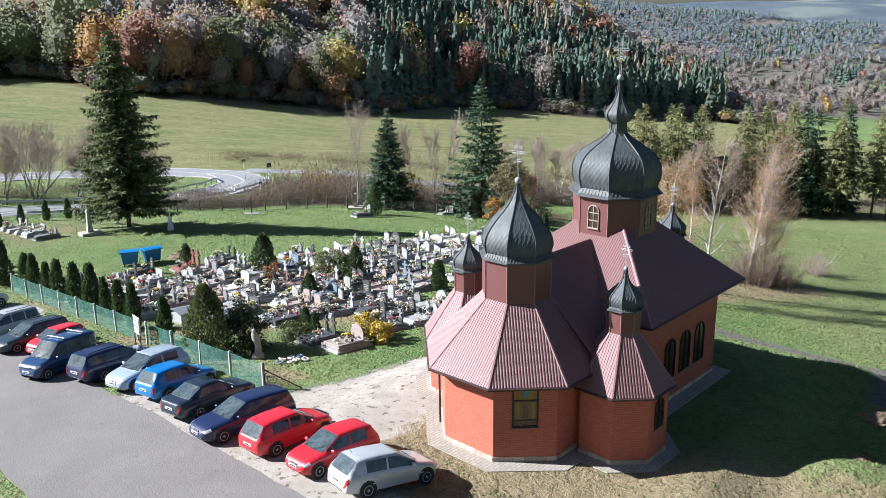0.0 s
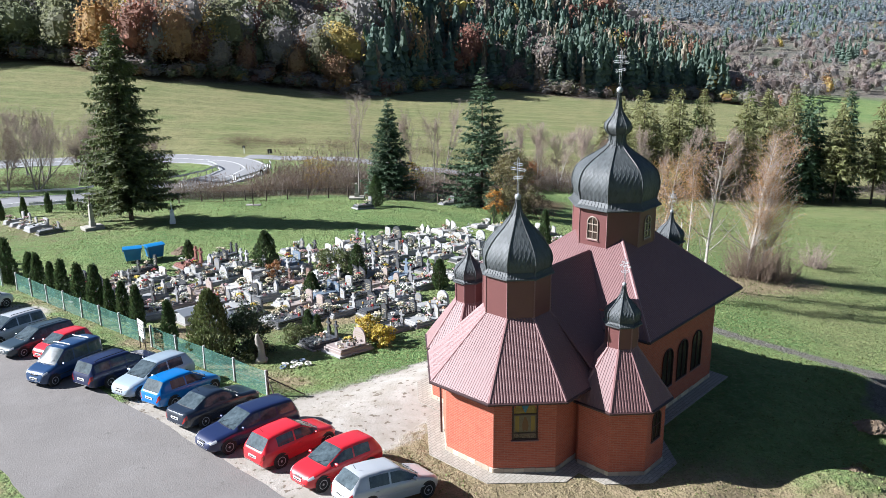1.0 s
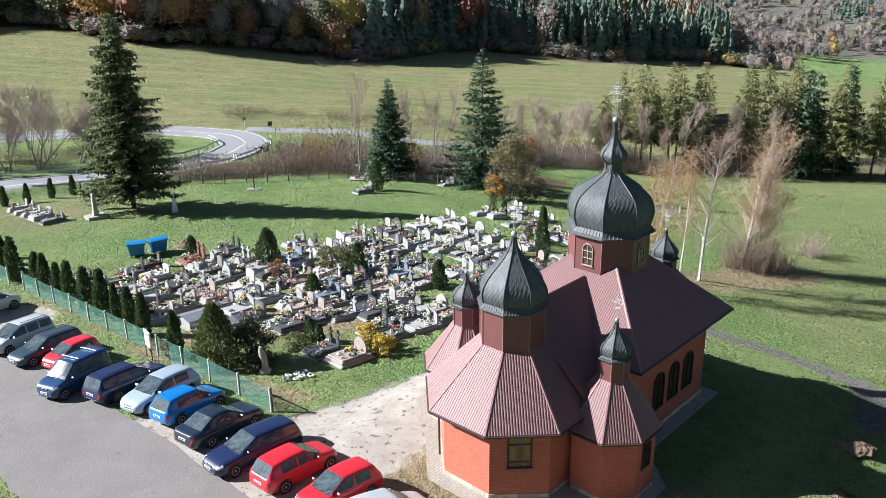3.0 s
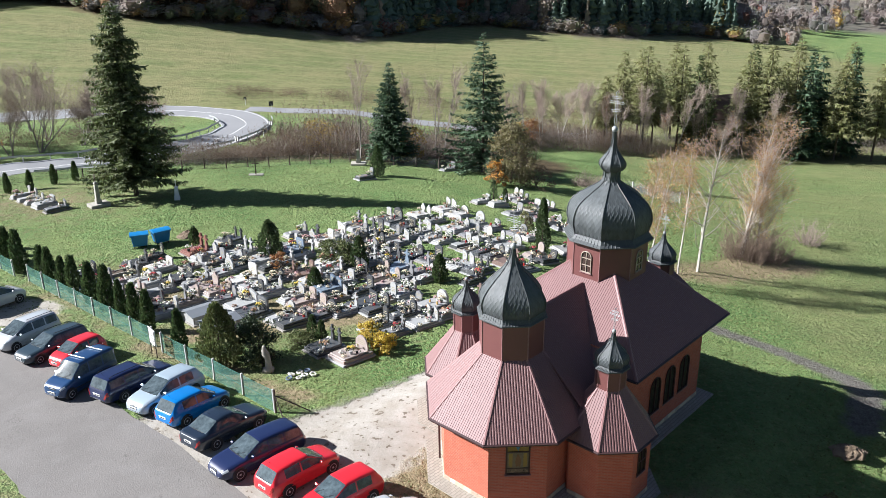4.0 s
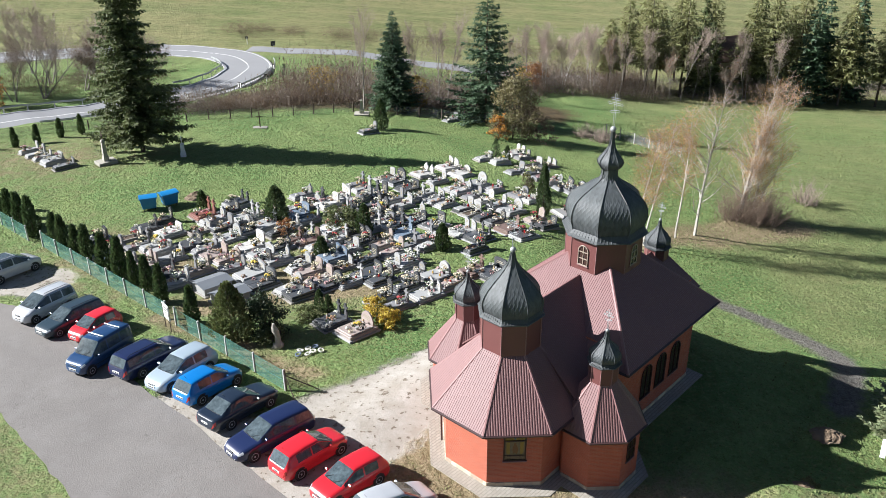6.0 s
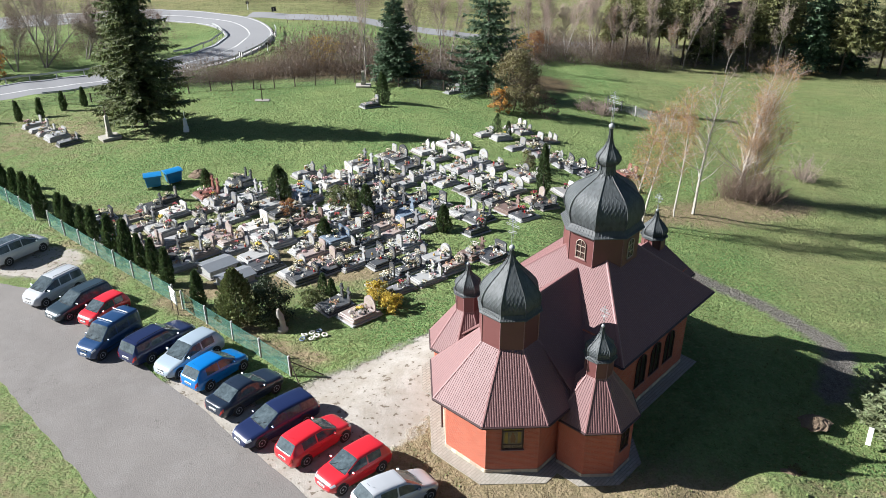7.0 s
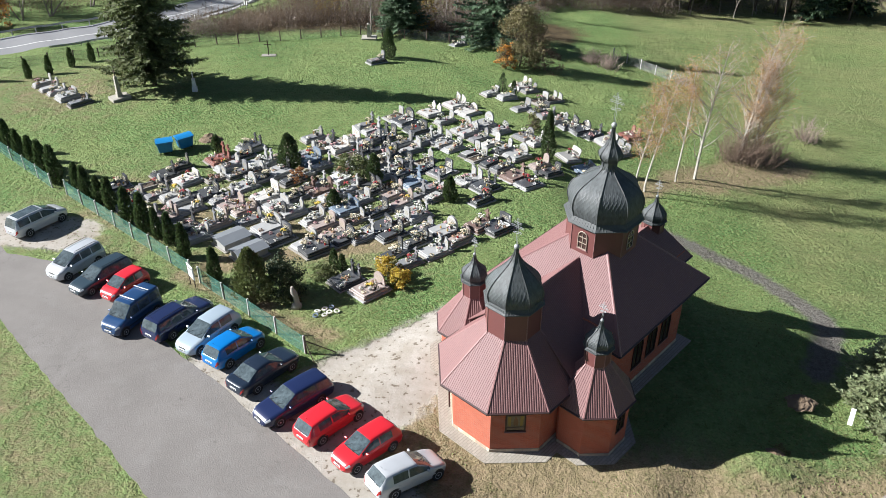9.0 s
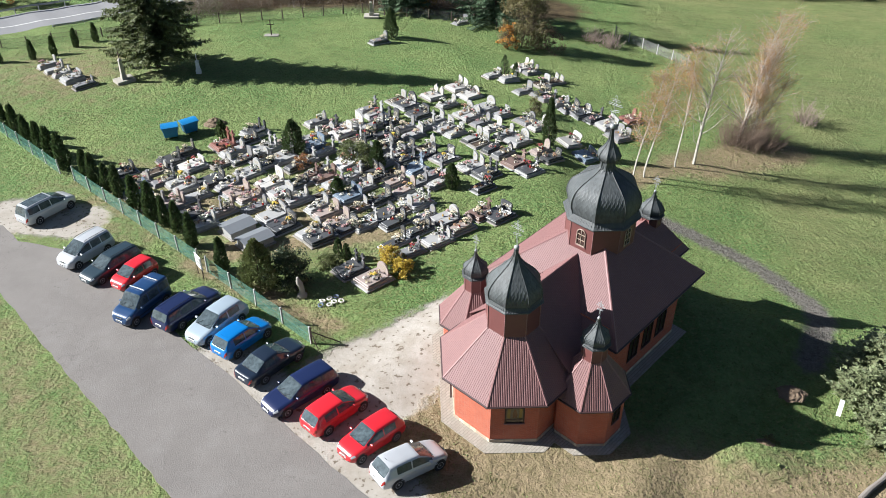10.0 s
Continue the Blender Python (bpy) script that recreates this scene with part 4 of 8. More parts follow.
def marker_board(x, y, turn):
    e = thing("chevron_board", pose(x, y, z_at(x, y), 0, 0, turn), "small black and white chevron board on a post", "road sign", "bend markers")
    bm = bmesh.new()
    tube(bm, [(0, 0, -0.3), (0, 0, 1.3)], 0.04, 6)
    part("post", bm, GALV, e)
    bm = bmesh.new()
    box(bm, -0.05, -0.4, 0.8, -0.02, 0.4, 1.6, 0.01)
    part("board", bm, BLACK, e)
    for y0 in (-0.2, 0.2):
        bm = bmesh.new()
        box(bm, -0.062, y0 - 0.09, 0.88, -0.051, y0 + 0.09, 1.52)
        part("chevron", bm, WHITE, e)


for x, y, turn in ((-28.5, 114.1, 60), (-26.7, 128.2, 60), (-33.7, 107.4, 60), (-30.8, 149.3, -60)):
    marker_board(x, y, turn)
for x, y in ((-26.3, 121.0), (-36.1, 152.8)):
    e = thing("delineator", pose(x, y, z_at(x, y) + 0.25), "short white road post with a dark band", "road post", "road posts")
    bm = bmesh.new()
    lathe(bm, [(-0.3, 0.07), (1.0, 0.06)], 8)
    part("post", bm, WHITE, e)
    bm = bmesh.new()
    box(bm, -0.25, -0.04, 0.75, 0.25, 0.04, 1.15)
    part("panel", bm, BLACK, e)


# ---- cars ----
# pale blotches in the glass colour imitate sky reflections and the lit interior
CARGLASS = material("car_glass", (0.016, 0.024, 0.028), (0.105, 0.135, 0.150), 0.06, coarse=1.1, fine=5.0, amount=0.85, bump=0.0, coat=0.1)
TYRE = material("tyre_rubber", (0.018, 0.018, 0.019), rough=0.85, bump=0.1)
RIM = material("alloy_rim", (0.42, 0.42, 0.43), (0.3, 0.3, 0.31), 0.45, 0.3, bump=0.0)
LAMPGLASS = material("clear_lamp", (0.42, 0.44, 0.46), (0.28, 0.29, 0.30), 0.3, 0.2, bump=0.0, coat=0.2)
TAILRED = material("red_lamp", (0.30, 0.015, 0.012), rough=0.15, bump=0.0, coat=1.0)
PLATE = material("number_plate", (0.70, 0.70, 0.68), rough=0.4, bump=0.0)


def paint(name, col, metal=0.3):
    return material(name, col, tuple(c * 0.9 for c in col), 0.30, metal * 0.3, 0.8, 40, 0.5, 0.0, coat=0.6)


SILVER = paint("silver_paint", (0.45, 0.465, 0.485), 0.6)
PALEBLUE = paint("pale_blue_silver_paint", (0.32, 0.385, 0.44), 0.5)
RED = paint("red_paint", (0.52, 0.016, 0.024), 0.1)
NAVY = paint("navy_paint", (0.010, 0.017, 0.062), 0.3)
BLUE = paint("bright_blue_paint", (0.008, 0.15, 0.44), 0.25)
MIDBLUE = paint("dark_blue_paint", (0.014, 0.045, 0.12), 0.3)
GREENBLACK = paint("blue_black_paint", (0.012, 0.020, 0.036), 0.4)
TEAL = paint("dark_petrol_paint", (0.025, 0.042, 0.055), 0.4)

WHEEL = {}


def wheel_meshes(r):
    if r in WHEEL:
        return WHEEL[r]
    bm = bmesh.new()
    lathe(bm, [(-0.09, r * 0.62), (-0.095, r * 0.86), (-0.07, r), (0.07, r), (0.095, r * 0.86), (0.09, r * 0.62)], 20)
    tyre = bpy.data.meshes.new("tyre")
    bm.to_mesh(tyre)
    bm.free()
    tyre.materials.append(TYRE)
    bm = bmesh.new()
    lathe(bm, [(0.05, r * 0.64), (0.096, r * 0.63), (0.096, r * 0.55), (0.06, r * 0.53)], 20, cap=False)
    lathe(bm, [(0.02, r * 0.2), (0.092, r * 0.17), (0.096, r * 0.05)], 10)
    for k in range(6):
        m = Matrix.Rotation(k * math.pi / 3, 4, 'Z')
        box(bm, r * 0.1, -0.026, 0.05, r * 0.57, 0.026, 0.088, 0, m)
    rim = bpy.data.meshes.new("rim")
    bm.to_mesh(rim)
    bm.free()
    rim.materials.append(RIM)
    WHEEL[r] = (tyre, rim)
    return WHEEL[r]


BODIES = {
    # length, width, height, wheelbase; windscreen foot and head, roof end, rear window foot (shares of the length from the middle); bonnet, tail and waist heights; side windows
    "hatchback": (3.98, 1.66, 1.45, 2.46, 0.255, 0.045, -0.385, -0.470, 0.86, 0.93, 0.90, ((0.23, -0.075), (-0.095, -0.30))),
    "estate": (4.62, 1.74, 1.46, 2.68, 0.235, 0.040, -0.425, -0.480, 0.86, 0.93, 0.91, ((0.21, -0.035), (-0.052, -0.225), (-0.245, -0.42))),
    "saloon": (4.48, 1.74, 1.43, 2.60, 0.215, 0.025, -0.205, -0.365, 0.86, 0.97, 0.91, ((0.19, -0.055), (-0.073, -0.255))),
    "minivan": (4.55, 1.80, 1.64, 2.78, 0.315, 0.075, -0.425, -0.484, 0.97, 1.00, 0.98, ((0.28, 0.005), (-0.012, -0.205), (-0.225, -0.42))),
    "van": (4.10, 1.72, 1.78, 2.69, 0.290, 0.130, -0.462, -0.490, 0.98, 1.02, 1.00, ((0.26, 0.015), (-0.005, -0.215), (-0.24, -0.43))),
    "small": (3.40, 1.58, 1.42, 2.32, 0.290, 0.075, -0.390, -0.475, 0.90, 0.93, 0.90, ((0.26, -0.10), (-0.12, -0.32))),
}


def between(curve, x):
    return float(np.interp(x, [p[0] for p in curve], [p[1] for p in curve]))


def car_shell(kind, scale=1.0, roof_glass=False):
    """The skin of a car as parts: cross-sections from sill to roof along the length, faces sorted by what they are."""
    L, W, H, wb, fb, fr, rr, rb, hood, tail, waist, panes = BODIES[kind]
    top = [(-0.5, 0.52), (-0.497, 0.66), (-0.490, tail - 0.10), (min(rb, -0.478), tail - 0.02), (rb, tail), (rr, H - 0.075), (rr + 0.05, H - 0.03), ((fr + rr) / 2, H), (fr - 0.03, H - 0.025), (fr, H - 0.055), (fb, hood + 0.045), (fb + 0.05, hood + 0.015), (0.40, hood - 0.065), (0.445, hood - 0.135), (0.475, hood - 0.23), (0.492, 0.54), (0.5, 0.44)]
    if kind == "saloon":
        top[3] = (-0.465, tail - 0.025)
    top = sorted(set(top))
    plan = [(-0.5, 0.66), (-0.496, 0.76), (-0.486, 0.86), (-0.46, 0.93), (-0.40, 0.975), (-0.28, 1.0), (0.22, 1.0), (0.36, 0.975), (0.42, 0.925), (0.455, 0.84), (0.478, 0.74), (0.492, 0.62), (0.5, 0.50)]
    sill = [(-0.5, 0.36), (-0.485, 0.27), (-0.44, 0.22), (-0.3, 0.19), (0.3, 0.19), (0.44, 0.20), (0.485, 0.25), (0.5, 0.31)]
    side = [(-0.5, 0.48), (-0.49, 0.74), (-0.45, waist + 0.005), (-0.2, waist), (fb - 0.05, waist - 0.04), (fb + 0.05, hood - 0.055), (0.42, hood - 0.16), (0.48, hood - 0.27), (0.5, 0.40)]
    cuts = {round(v, 4) for c in panes for v in c}
    xs = sorted({p[0] for p in top} | {p[0] for p in plan} | cuts | {fb + (fr - fb) * k / 5 for k in range(1, 5)} | {rr + (rb - rr) * k / 4 for k in range(1, 4)} | {-0.15, 0.0, 0.33})
    xs = [x for i, x in enumerate(xs) if i == 0 or x - xs[i - 1] > 0.0025 or x in cuts]
    rows = []
    for x in xs:
        T, w, z0 = between(top, x), W / 2 * between(plan, x), between(sill, x)
        B = min(between(side, x), T - 0.025)
        g = T - B
        k = min(1.0, g / (H - waist))
        lean = 0.235 if kind != "van" else 0.15
        pts = [(0.82 * w, z0), (0.95 * w, z0 + 0.05), (0.995 * w, z0 + 0.45 * (B - z0)), (w, z0 + 0.68 * (B - z0)), (0.985 * w, B - 0.05 * min(1, (B - z0) / 0.4)), (0.945 * w, B)]
        for t in (0.07, 0.45, 0.80, 0.93):
            pts.append((w * (0.935 - lean * k * t ** 1.15 - (1 - k) * 0.16 * t - (0.035 * k if t > 0.9 else 0)), B + g * (t if k > 0.3 else t ** 0.6)))
        e = pts[-1][0]
        pts += [(e * 0.82, B + g * 0.982), (e * 0.45, T - 0.004), (0.0, T)]
        rows.append([Vector((L * scale * x, y, z)) for y, z in pts])
    groups = collections.defaultdict(list)
    n = len(rows[0])
    for i in range(len(xs) - 1):
        xm = (xs[i] + xs[i + 1]) / 2
        Tm, Bm = between(top, xm), between(side, xm)
        for j in range(n - 1):
            for sy in (1, -1):
                key = "body"
                if 6 <= j <= 7 and Tm - Bm > 0.16:
                    for q, (c0, c1) in enumerate(panes):
                        if c1 < xm < c0:
                            key = ("side_window", q, sy)
                elif j >= 9 and fr < xm < fb - 0.006:
                    key = ("windscreen", 0, 0)
                elif roof_glass and j >= 10 and rr + 0.06 < xm < fr - 0.02:
                    key = ("roof_window", 0, 0)
                elif j >= 9 and rb + 0.004 < xm < rr:
                    key = ("rear_window", 0, 0)
                elif j in (4, 5, 6) and 0.425 < xm < 0.480:
                    key = ("headlamp", 0, sy)
                elif j in ((3, 4, 5) if kind != "saloon" else (3, 4)) and xm < -0.468:
                    key = ("tail_lamp", 0, sy)
                q4 = [rows[i][j], rows[i + 1][j], rows[i + 1][j + 1], rows[i][j + 1]]
                groups[key].append([Vector((v.x, v.y * sy, v.z)) for v in (q4 if sy > 0 else q4[::-1])])
    for row in (rows[0], rows[-1]):
        ring = row + [Vector((v.x, -v.y, v.z)) for v in row[-2::-1]]
        groups["body"].append(ring)
    groups["body"].append([rows[0][0], Vector((rows[0][0].x, -rows[0][0].y, rows[0][0].z)), Vector((rows[-1][0].x, -rows[-1][0].y, rows[-1][0].z)), rows[-1][0]])
    return groups


def on_slope(x, y, turn, lift=0.0):
    """A pose that stands square on the slope."""
    d = 0.6
    nrm = Vector((z_at(x - d, y) - z_at(x + d, y), z_at(x, y - d) - z_at(x, y + d), 2 * d)).normalized()
    return Matrix.Translation((x, y, z_at(x, y) + lift)) @ Vector((0, 0, 1)).rotation_difference(nrm).to_matrix().to_4x4() @ Matrix.Rotation(radians(turn), 4, 'Z')


def car(kind, mat, x, y, heading, label, rails=False, scale=1.0, size=1.0, roof_glass=False):
    L, W, H, wb, fb, fr, rr, rb, hood, tail, belt, _ = BODIES[kind]
    e = thing("car", on_slope(x, y, heading, 0.02) @ Matrix.Scale(size, 4), label, "car", "parked cars")
    for key, faces in car_shell(kind, scale, roof_glass).items():
        bm = bmesh.new()
        for f in faces:
            if len({tuple(round(c, 5) for c in v) for v in f}) >= 3:
                bm.faces.new([bm.verts.new(v) for v in f])
        bmesh.ops.remove_doubles(bm, verts=bm.verts, dist=1e-5)
        bmesh.ops.recalc_face_normals(bm, faces=bm.faces)
        if key == "body":
            for edge in bm.edges:
                if edge.is_manifold and edge.calc_face_angle(0) > 0.9:
                    edge.smooth = False
            part("body", bm, mat, e, smooth=True)
        else:
            part(key[0], bm, {"headlamp": LAMPGLASS, "tail_lamp": TAILRED}.get(key[0], CARGLASS), e, smooth=True)
    L, wb = L * scale, wb * scale
    zr, wt = H - 0.05, W / 2 * 0.70
    # black rubber round the screens
    for x0, z0, x1, z1, yy in ((fb, hood + 0.045, fr, H - 0.055, 0.60), (rb, tail, rr, H - 0.075, 0.58)):
        bm = bmesh.new()
        tube(bm, [(L * x0, -W / 2 * yy, z0 + 0.004), (L * x0 + 0.02 * (1 if x0 > 0 else -1), 0, z0 + 0.012), (L * x0, W / 2 * yy, z0 + 0.004)], 0.014, 5)
        part("seal", bm, BLACK, e)
    B = [Vector((L * fb, W / 2, hood + 0.02)), None, None, Vector((L * fb, -W / 2, hood + 0.02))]
    R = [Vector((L * fr, wt, zr)), None, None, Vector((L * fr, -wt, zr))]
    # wheels, each on a flat black disc that imitates the arch's shaded hollow
    r = 0.315 if kind != "small" else 0.285
    tyre, rim_me = wheel_meshes(r)
    for sx in (-1, 1):
        for sy in (-1, 1):
            bm = bmesh.new()
            lathe(bm, [(-0.02, r + 0.045), (0.004, r + 0.045)], 20)
            ar = part("arch_shade_disc", bm, BLACK, e)
            cx = sx * wb / 2 + 0.04 * L * 0.5
            ar.matrix_basis = pose(cx, sy * (W / 2 - 0.004), r + 0.01, -90 * sy)
            w = new("wheel")
            w.parent = e
            w.matrix_basis = pose(cx, sy * (W / 2 - 0.075), r - 0.005, -90 * sy)
            share("tyre", tyre, w, Matrix.Identity(4))
            share("rim", rim_me, w, Matrix.Identity(4))
    # lamps, plates, mirrors, bumpers, grille, handles
    for sy in (-1, 1):
        bm = bmesh.new()
        box(bm, L * fb - 0.42, sy * (W / 2 - 0.05), belt - 0.01, L * fb - 0.30, sy * (W / 2 + 0.15), belt + 0.11, 0.03)
        bmesh.ops.recalc_face_normals(bm, faces=bm.faces)
        part("mirror", bm, mat, e)
        for hx in ((-0.04, -0.23) if kind != "small" else (-0.08,)):
            bm = bmesh.new()
            box(bm, L * hx - 0.08, sy * (W / 2 - 0.02), belt - 0.14, L * hx + 0.08, sy * (W / 2 + 0.022), belt - 0.11, 0.006)
            bmesh.ops.recalc_face_normals(bm, faces=bm.faces)
            part("door_handle", bm, mat, e)
        bm = bmesh.new()
        box(bm, -L * 0.30, sy * (W / 2 - 0.02), 0.50, L * 0.30, sy * (W / 2 + 0.010), 0.555, 0.006)
        bmesh.ops.recalc_face_normals(bm, faces=bm.faces)
        part("side_strip", bm, BLACK if kind in ("van", "small") else mat, e)
    bm = bmesh.new()
    box(bm, L * 0.46, -0.24, hood - 0.32, L * 0.489, 0.24, hood - 0.25, 0.01)
    part("grille", bm, BLACK, e)
    for sx in (-1, 1):
        bm = bmesh.new()
        box(bm, sx * L * 0.494, -0.26, 0.44 if sx > 0 else 0.56, sx * L * 0.5 + sx * 0.012, 0.26, 0.55 if sx > 0 else 0.67, 0.004)
        bmesh.ops.recalc_face_normals(bm, faces=bm.faces)
        pl = part("number_plate", bm, PLATE, e)
        bm = bmesh.new()
        z0 = 0.47 if sx > 0 else 0.59
        box(bm, sx * L * 0.5 + sx * 0.010, -0.20, z0, sx * L * 0.5 + sx * 0.016, 0.20, z0 + 0.05)
        part("plate_bar", bm, BLACK, pl)
    for sx in (-1, 1):
        bm = bmesh.new()
        box(bm, sx * L * 0.47, -W * 0.30, 0.33, sx * (L * 0.5 + 0.004), W * 0.30, 0.39, 0.02)
        bmesh.ops.recalc_face_normals(bm, faces=bm.faces)
        part("bumper", bm, BLACK, e)
    bm = bmesh.new()
    tube(bm, [(L * rr * 0.9, 0, H + 0.02), (L * rr * 0.9 - 0.12, 0, H + 0.20)], 0.008, 5)
    part("aerial", bm, BLACK, e)
    for y0 in (-0.5, 0.12):
        bm = bmesh.new()
        p0 = B[3].lerp(B[0], 0.5)
        p1 = R[3].lerp(R[0], 0.5)
        tube(bm, [p0 + Vector((0.02, y0, 0.06)), p0.lerp(p1, 0.30) + Vector((0.02, y0 + 0.32, 0.03))], 0.010, 4)
        part("wiper", bm, BLACK, e)
    if rails:
        for sy in (-1, 1):
            bm = bmesh.new()
            tube(bm, [(L * fr * 0.8, sy * wt * 0.86, H - 0.02), (L * fr * 0.6, sy * wt * 0.86, H + 0.05), (L * rr * 0.8, sy * wt * 0.86, H + 0.05), (L * rr * 0.92, sy * wt * 0.86, H - 0.02)], 0.018, 6)
            part("roof_rail", bm, BLACK, e)
    if kind == "van":
        for sx in (-0.28, 0.02):
            bm = bmesh.new()
            box(bm, L * sx - 0.03, -wt * 1.02, H + 0.03, L * sx + 0.03, wt * 1.02, H + 0.075, 0.01)
            part("roof_bar", bm, GALV, e)
    return e


car("hatchback", SILVER, -2.33, 28.31, 37, "silver five-door hatchback parked nose in", scale=1.05, size=0.95)
car("hatchback", RED, -4.35, 30.04, 225, "bright red five-door hatchback parked nose out", size=0.92)
car("hatchback", RED, -6.38, 31.95, 47, "bright red five-door hatchback parked nose in", size=0.95)
car("estate", NAVY, -8.49, 33.40, 224, "dark navy estate car with dark rear glass", size=0.95)
car("saloon", GREENBLACK, -10.52, 35.86, 52, "blue-black four-door saloon car", size=0.95)
car("hatchback", BLUE, -12.62, 37.95, 55, "bright blue five-door hatchback parked nose in", scale=0.97, size=0.97)
car("hatchback", PALEBLUE, -14.45, 39.33, 237, "pale silver-blue hatchback parked nose out", scale=1.03)
car("estate", NAVY, -16.60, 40.75, 57, "dark navy estate car parked nose in", True, scale=0.98)
car("van", MIDBLUE, -19.56, 41.15, 244, "dark blue high-roofed van with roof bars", size=0.95)
car("small", RED, -21.09, 44.36, 240, "small red three-door city car", size=0.92)
car("estate", TEAL, -23.01, 45.42, 237, "dark petrol estate car with roof rails", True, size=0.91)
car("minivan", SILVER, -25.32, 47.12, 240, "silver people carrier with roof rails parked nose out", True, scale=0.93, size=0.92)
car("minivan", SILVER, -30.36, 52.84, 59, "silver people carrier with a dark glass roof parked on gravel", size=0.95, roof_glass=True)

# ---- fence along the car park ----
CONCRETE = material("grey_concrete", (0.40, 0.39, 0.37), (0.28, 0.27, 0.25), 0.85, bump=0.3)
NET = net_material("green_fence_net", (0.10, 0.24, 0.19), 0.36)
RUST = material("dark_rusty_steel", (0.045, 0.035, 0.030), (0.09, 0.045, 0.025), 0.7, bump=0.2)


def net_fence(p, q, gap, height, label, posts=CONCRETE, net=NET, name="net_fence"):
    p, q = Vector(p), Vector(q)
    n = max(1, round((q - p).length / gap))
    e = thing(name, Matrix.Translation((p.x, p.y, z_at(p.x, p.y))), label, "fence")
    rng = random.Random(int(p.x * 7))
    tops = []
    for i in range(n + 1):
        a = p.lerp(q, i / n)
        z = z_at(a.x, a.y) - z_at(p.x, p.y)
        bm = bmesh.new()
        box(bm, -0.055, -0.055, -0.4, 0.055, 0.055, height + 0.08, 0.012)
        ob = part("post", bm, posts, e)
        ob.matrix_basis = Matrix.Translation((a.x - p.x, a.y - p.y, z)) @ Euler((rng.uniform(-0.03, 0.03), rng.uniform(-0.03, 0.03), 0.78)).to_matrix().to_4x4()
        tops.append(Vector((a.x - p.x, a.y - p.y, z)))
    for a, b in zip(tops, tops[1:]):
        bm = bmesh.new()
        rows = []
        for i in range(7):
            c_ = a.lerp(b, i / 6)
            sag = 0.05 * math.sin(math.pi * i / 6)
            side = Vector((-(b - a).y, (b - a).x, 0)).normalized() * (0.02 * math.sin(i * 1.9 + a.x))
            rows.append([bm.verts.new(c_ + side + Vector((0, 0, zz))) for zz in (0.02, height * 0.5, height - sag)])
        for r0, r1 in zip(rows, rows[1:]):
            for k in range(2):
                bm.faces.new((r0[k], r1[k], r1[k + 1], r0[k + 1]))
        part("net", bm, net, e)
        bm = bmesh.new()
        for zz in (0.04, height * 0.5, height - 0.01):
            tube(bm, [a + Vector((0, 0, zz)), a.lerp(b, 0.5) + Vector((0, 0, zz - 0.03)), b + Vector((0, 0, zz))], 0.012, 4)
        part("wire", bm, RUST if net is not NET else NETWIRE, e)
    return e


NETWIRE = material("green_wire", (0.06, 0.16, 0.12), rough=0.5, bump=0.0)
net_fence((-44.5, 70.5), (-31.9, 59.0), 2.55, 1.25, "green net fence on concrete posts beside the cypress hedge")
net_fence((-30.3, 57.9), (-17.4, 46.2), 2.55, 1.25, "green net fence on concrete posts beside the cypress hedge")
net_fence((-16.6, 45.4), (-8.6, 38.0), 2.45, 1.25, "green net fence on concrete posts beside the car park")
# dark braces of the fence's last post
e = thing("fence_brace", Matrix.Translation((-8.55, 37.95, z_at(-8.55, 37.95))), "dark steel end post with slanting braces", "fence post")
bm = bmesh.new()
tube(bm, [(0, 0, -0.2), (0, 0, 1.35)], 0.05, 8)
part("post", bm, RUST, e)
for tx, ty in ((1.7, 0.15), (0.55, -0.75)):
    bm = bmesh.new()
    tube(bm, [(0, 0, 1.0), (tx, ty, 0.0)], 0.03, 6)
    part("brace", bm, RUST, e)
PALE = net_material("grey_wire_net", (0.30, 0.31, 0.30), 0.22)
net_fence((-30.5, 96.0), (-12.0, 103.2), 2.6, 1.2, "thin grey wire fence at the edge of the grass", RUST, PALE, "wire_fence")
net_fence((-12.0, 103.2), (4.5, 101.0), 2.6, 1.2, "thin grey wire fence at the edge of the grass", RUST, PALE, "wire_fence")
net_fence((19.6, 103.4), (26.0, 92.0), 2.6, 1.2, "thin grey wire fence at the edge of the grass", CONCRETE, PALE, "wire_fence")
net_fence((-52, 86.5), (-37.5, 92.0), 2.6, 1.0, "thin grey wire fence beside the road", RUST, PALE, "wire_fence")

# notice board at the cemetery gate
e = thing("notice_board", pose(-16.9, 44.9, z_at(-16.9, 44.9), 0, 0, 40), "small white notice board on two legs", "notice board")
bm = bmesh.new()
box(bm, -0.03, -0.45, 0.75, 0.03, 0.45, 1.75, 0.01)
part("board", bm, WHITE, e)
for y in (-0.4, 0.4):
    bm = bmesh.new()
    tube(bm, [(-0.02, y, -0.2), (-0.02, y, 1.7)], 0.03, 6)
    part("leg", bm, RUST, e)
for i in range(4):
    bm = bmesh.new()
    box(bm, -0.036, -0.3, 1.5 - 0.16 * i, -0.031, 0.3 - 0.08 * i, 1.55 - 0.16 * i)
    part("text_bar", bm, BLACK, e)

# blue waste containers
BINBLUE = material("blue_plastic", (0.016, 0.17, 0.40), (0.012, 0.13, 0.32), 0.4, coarse=3, bump=0.05)


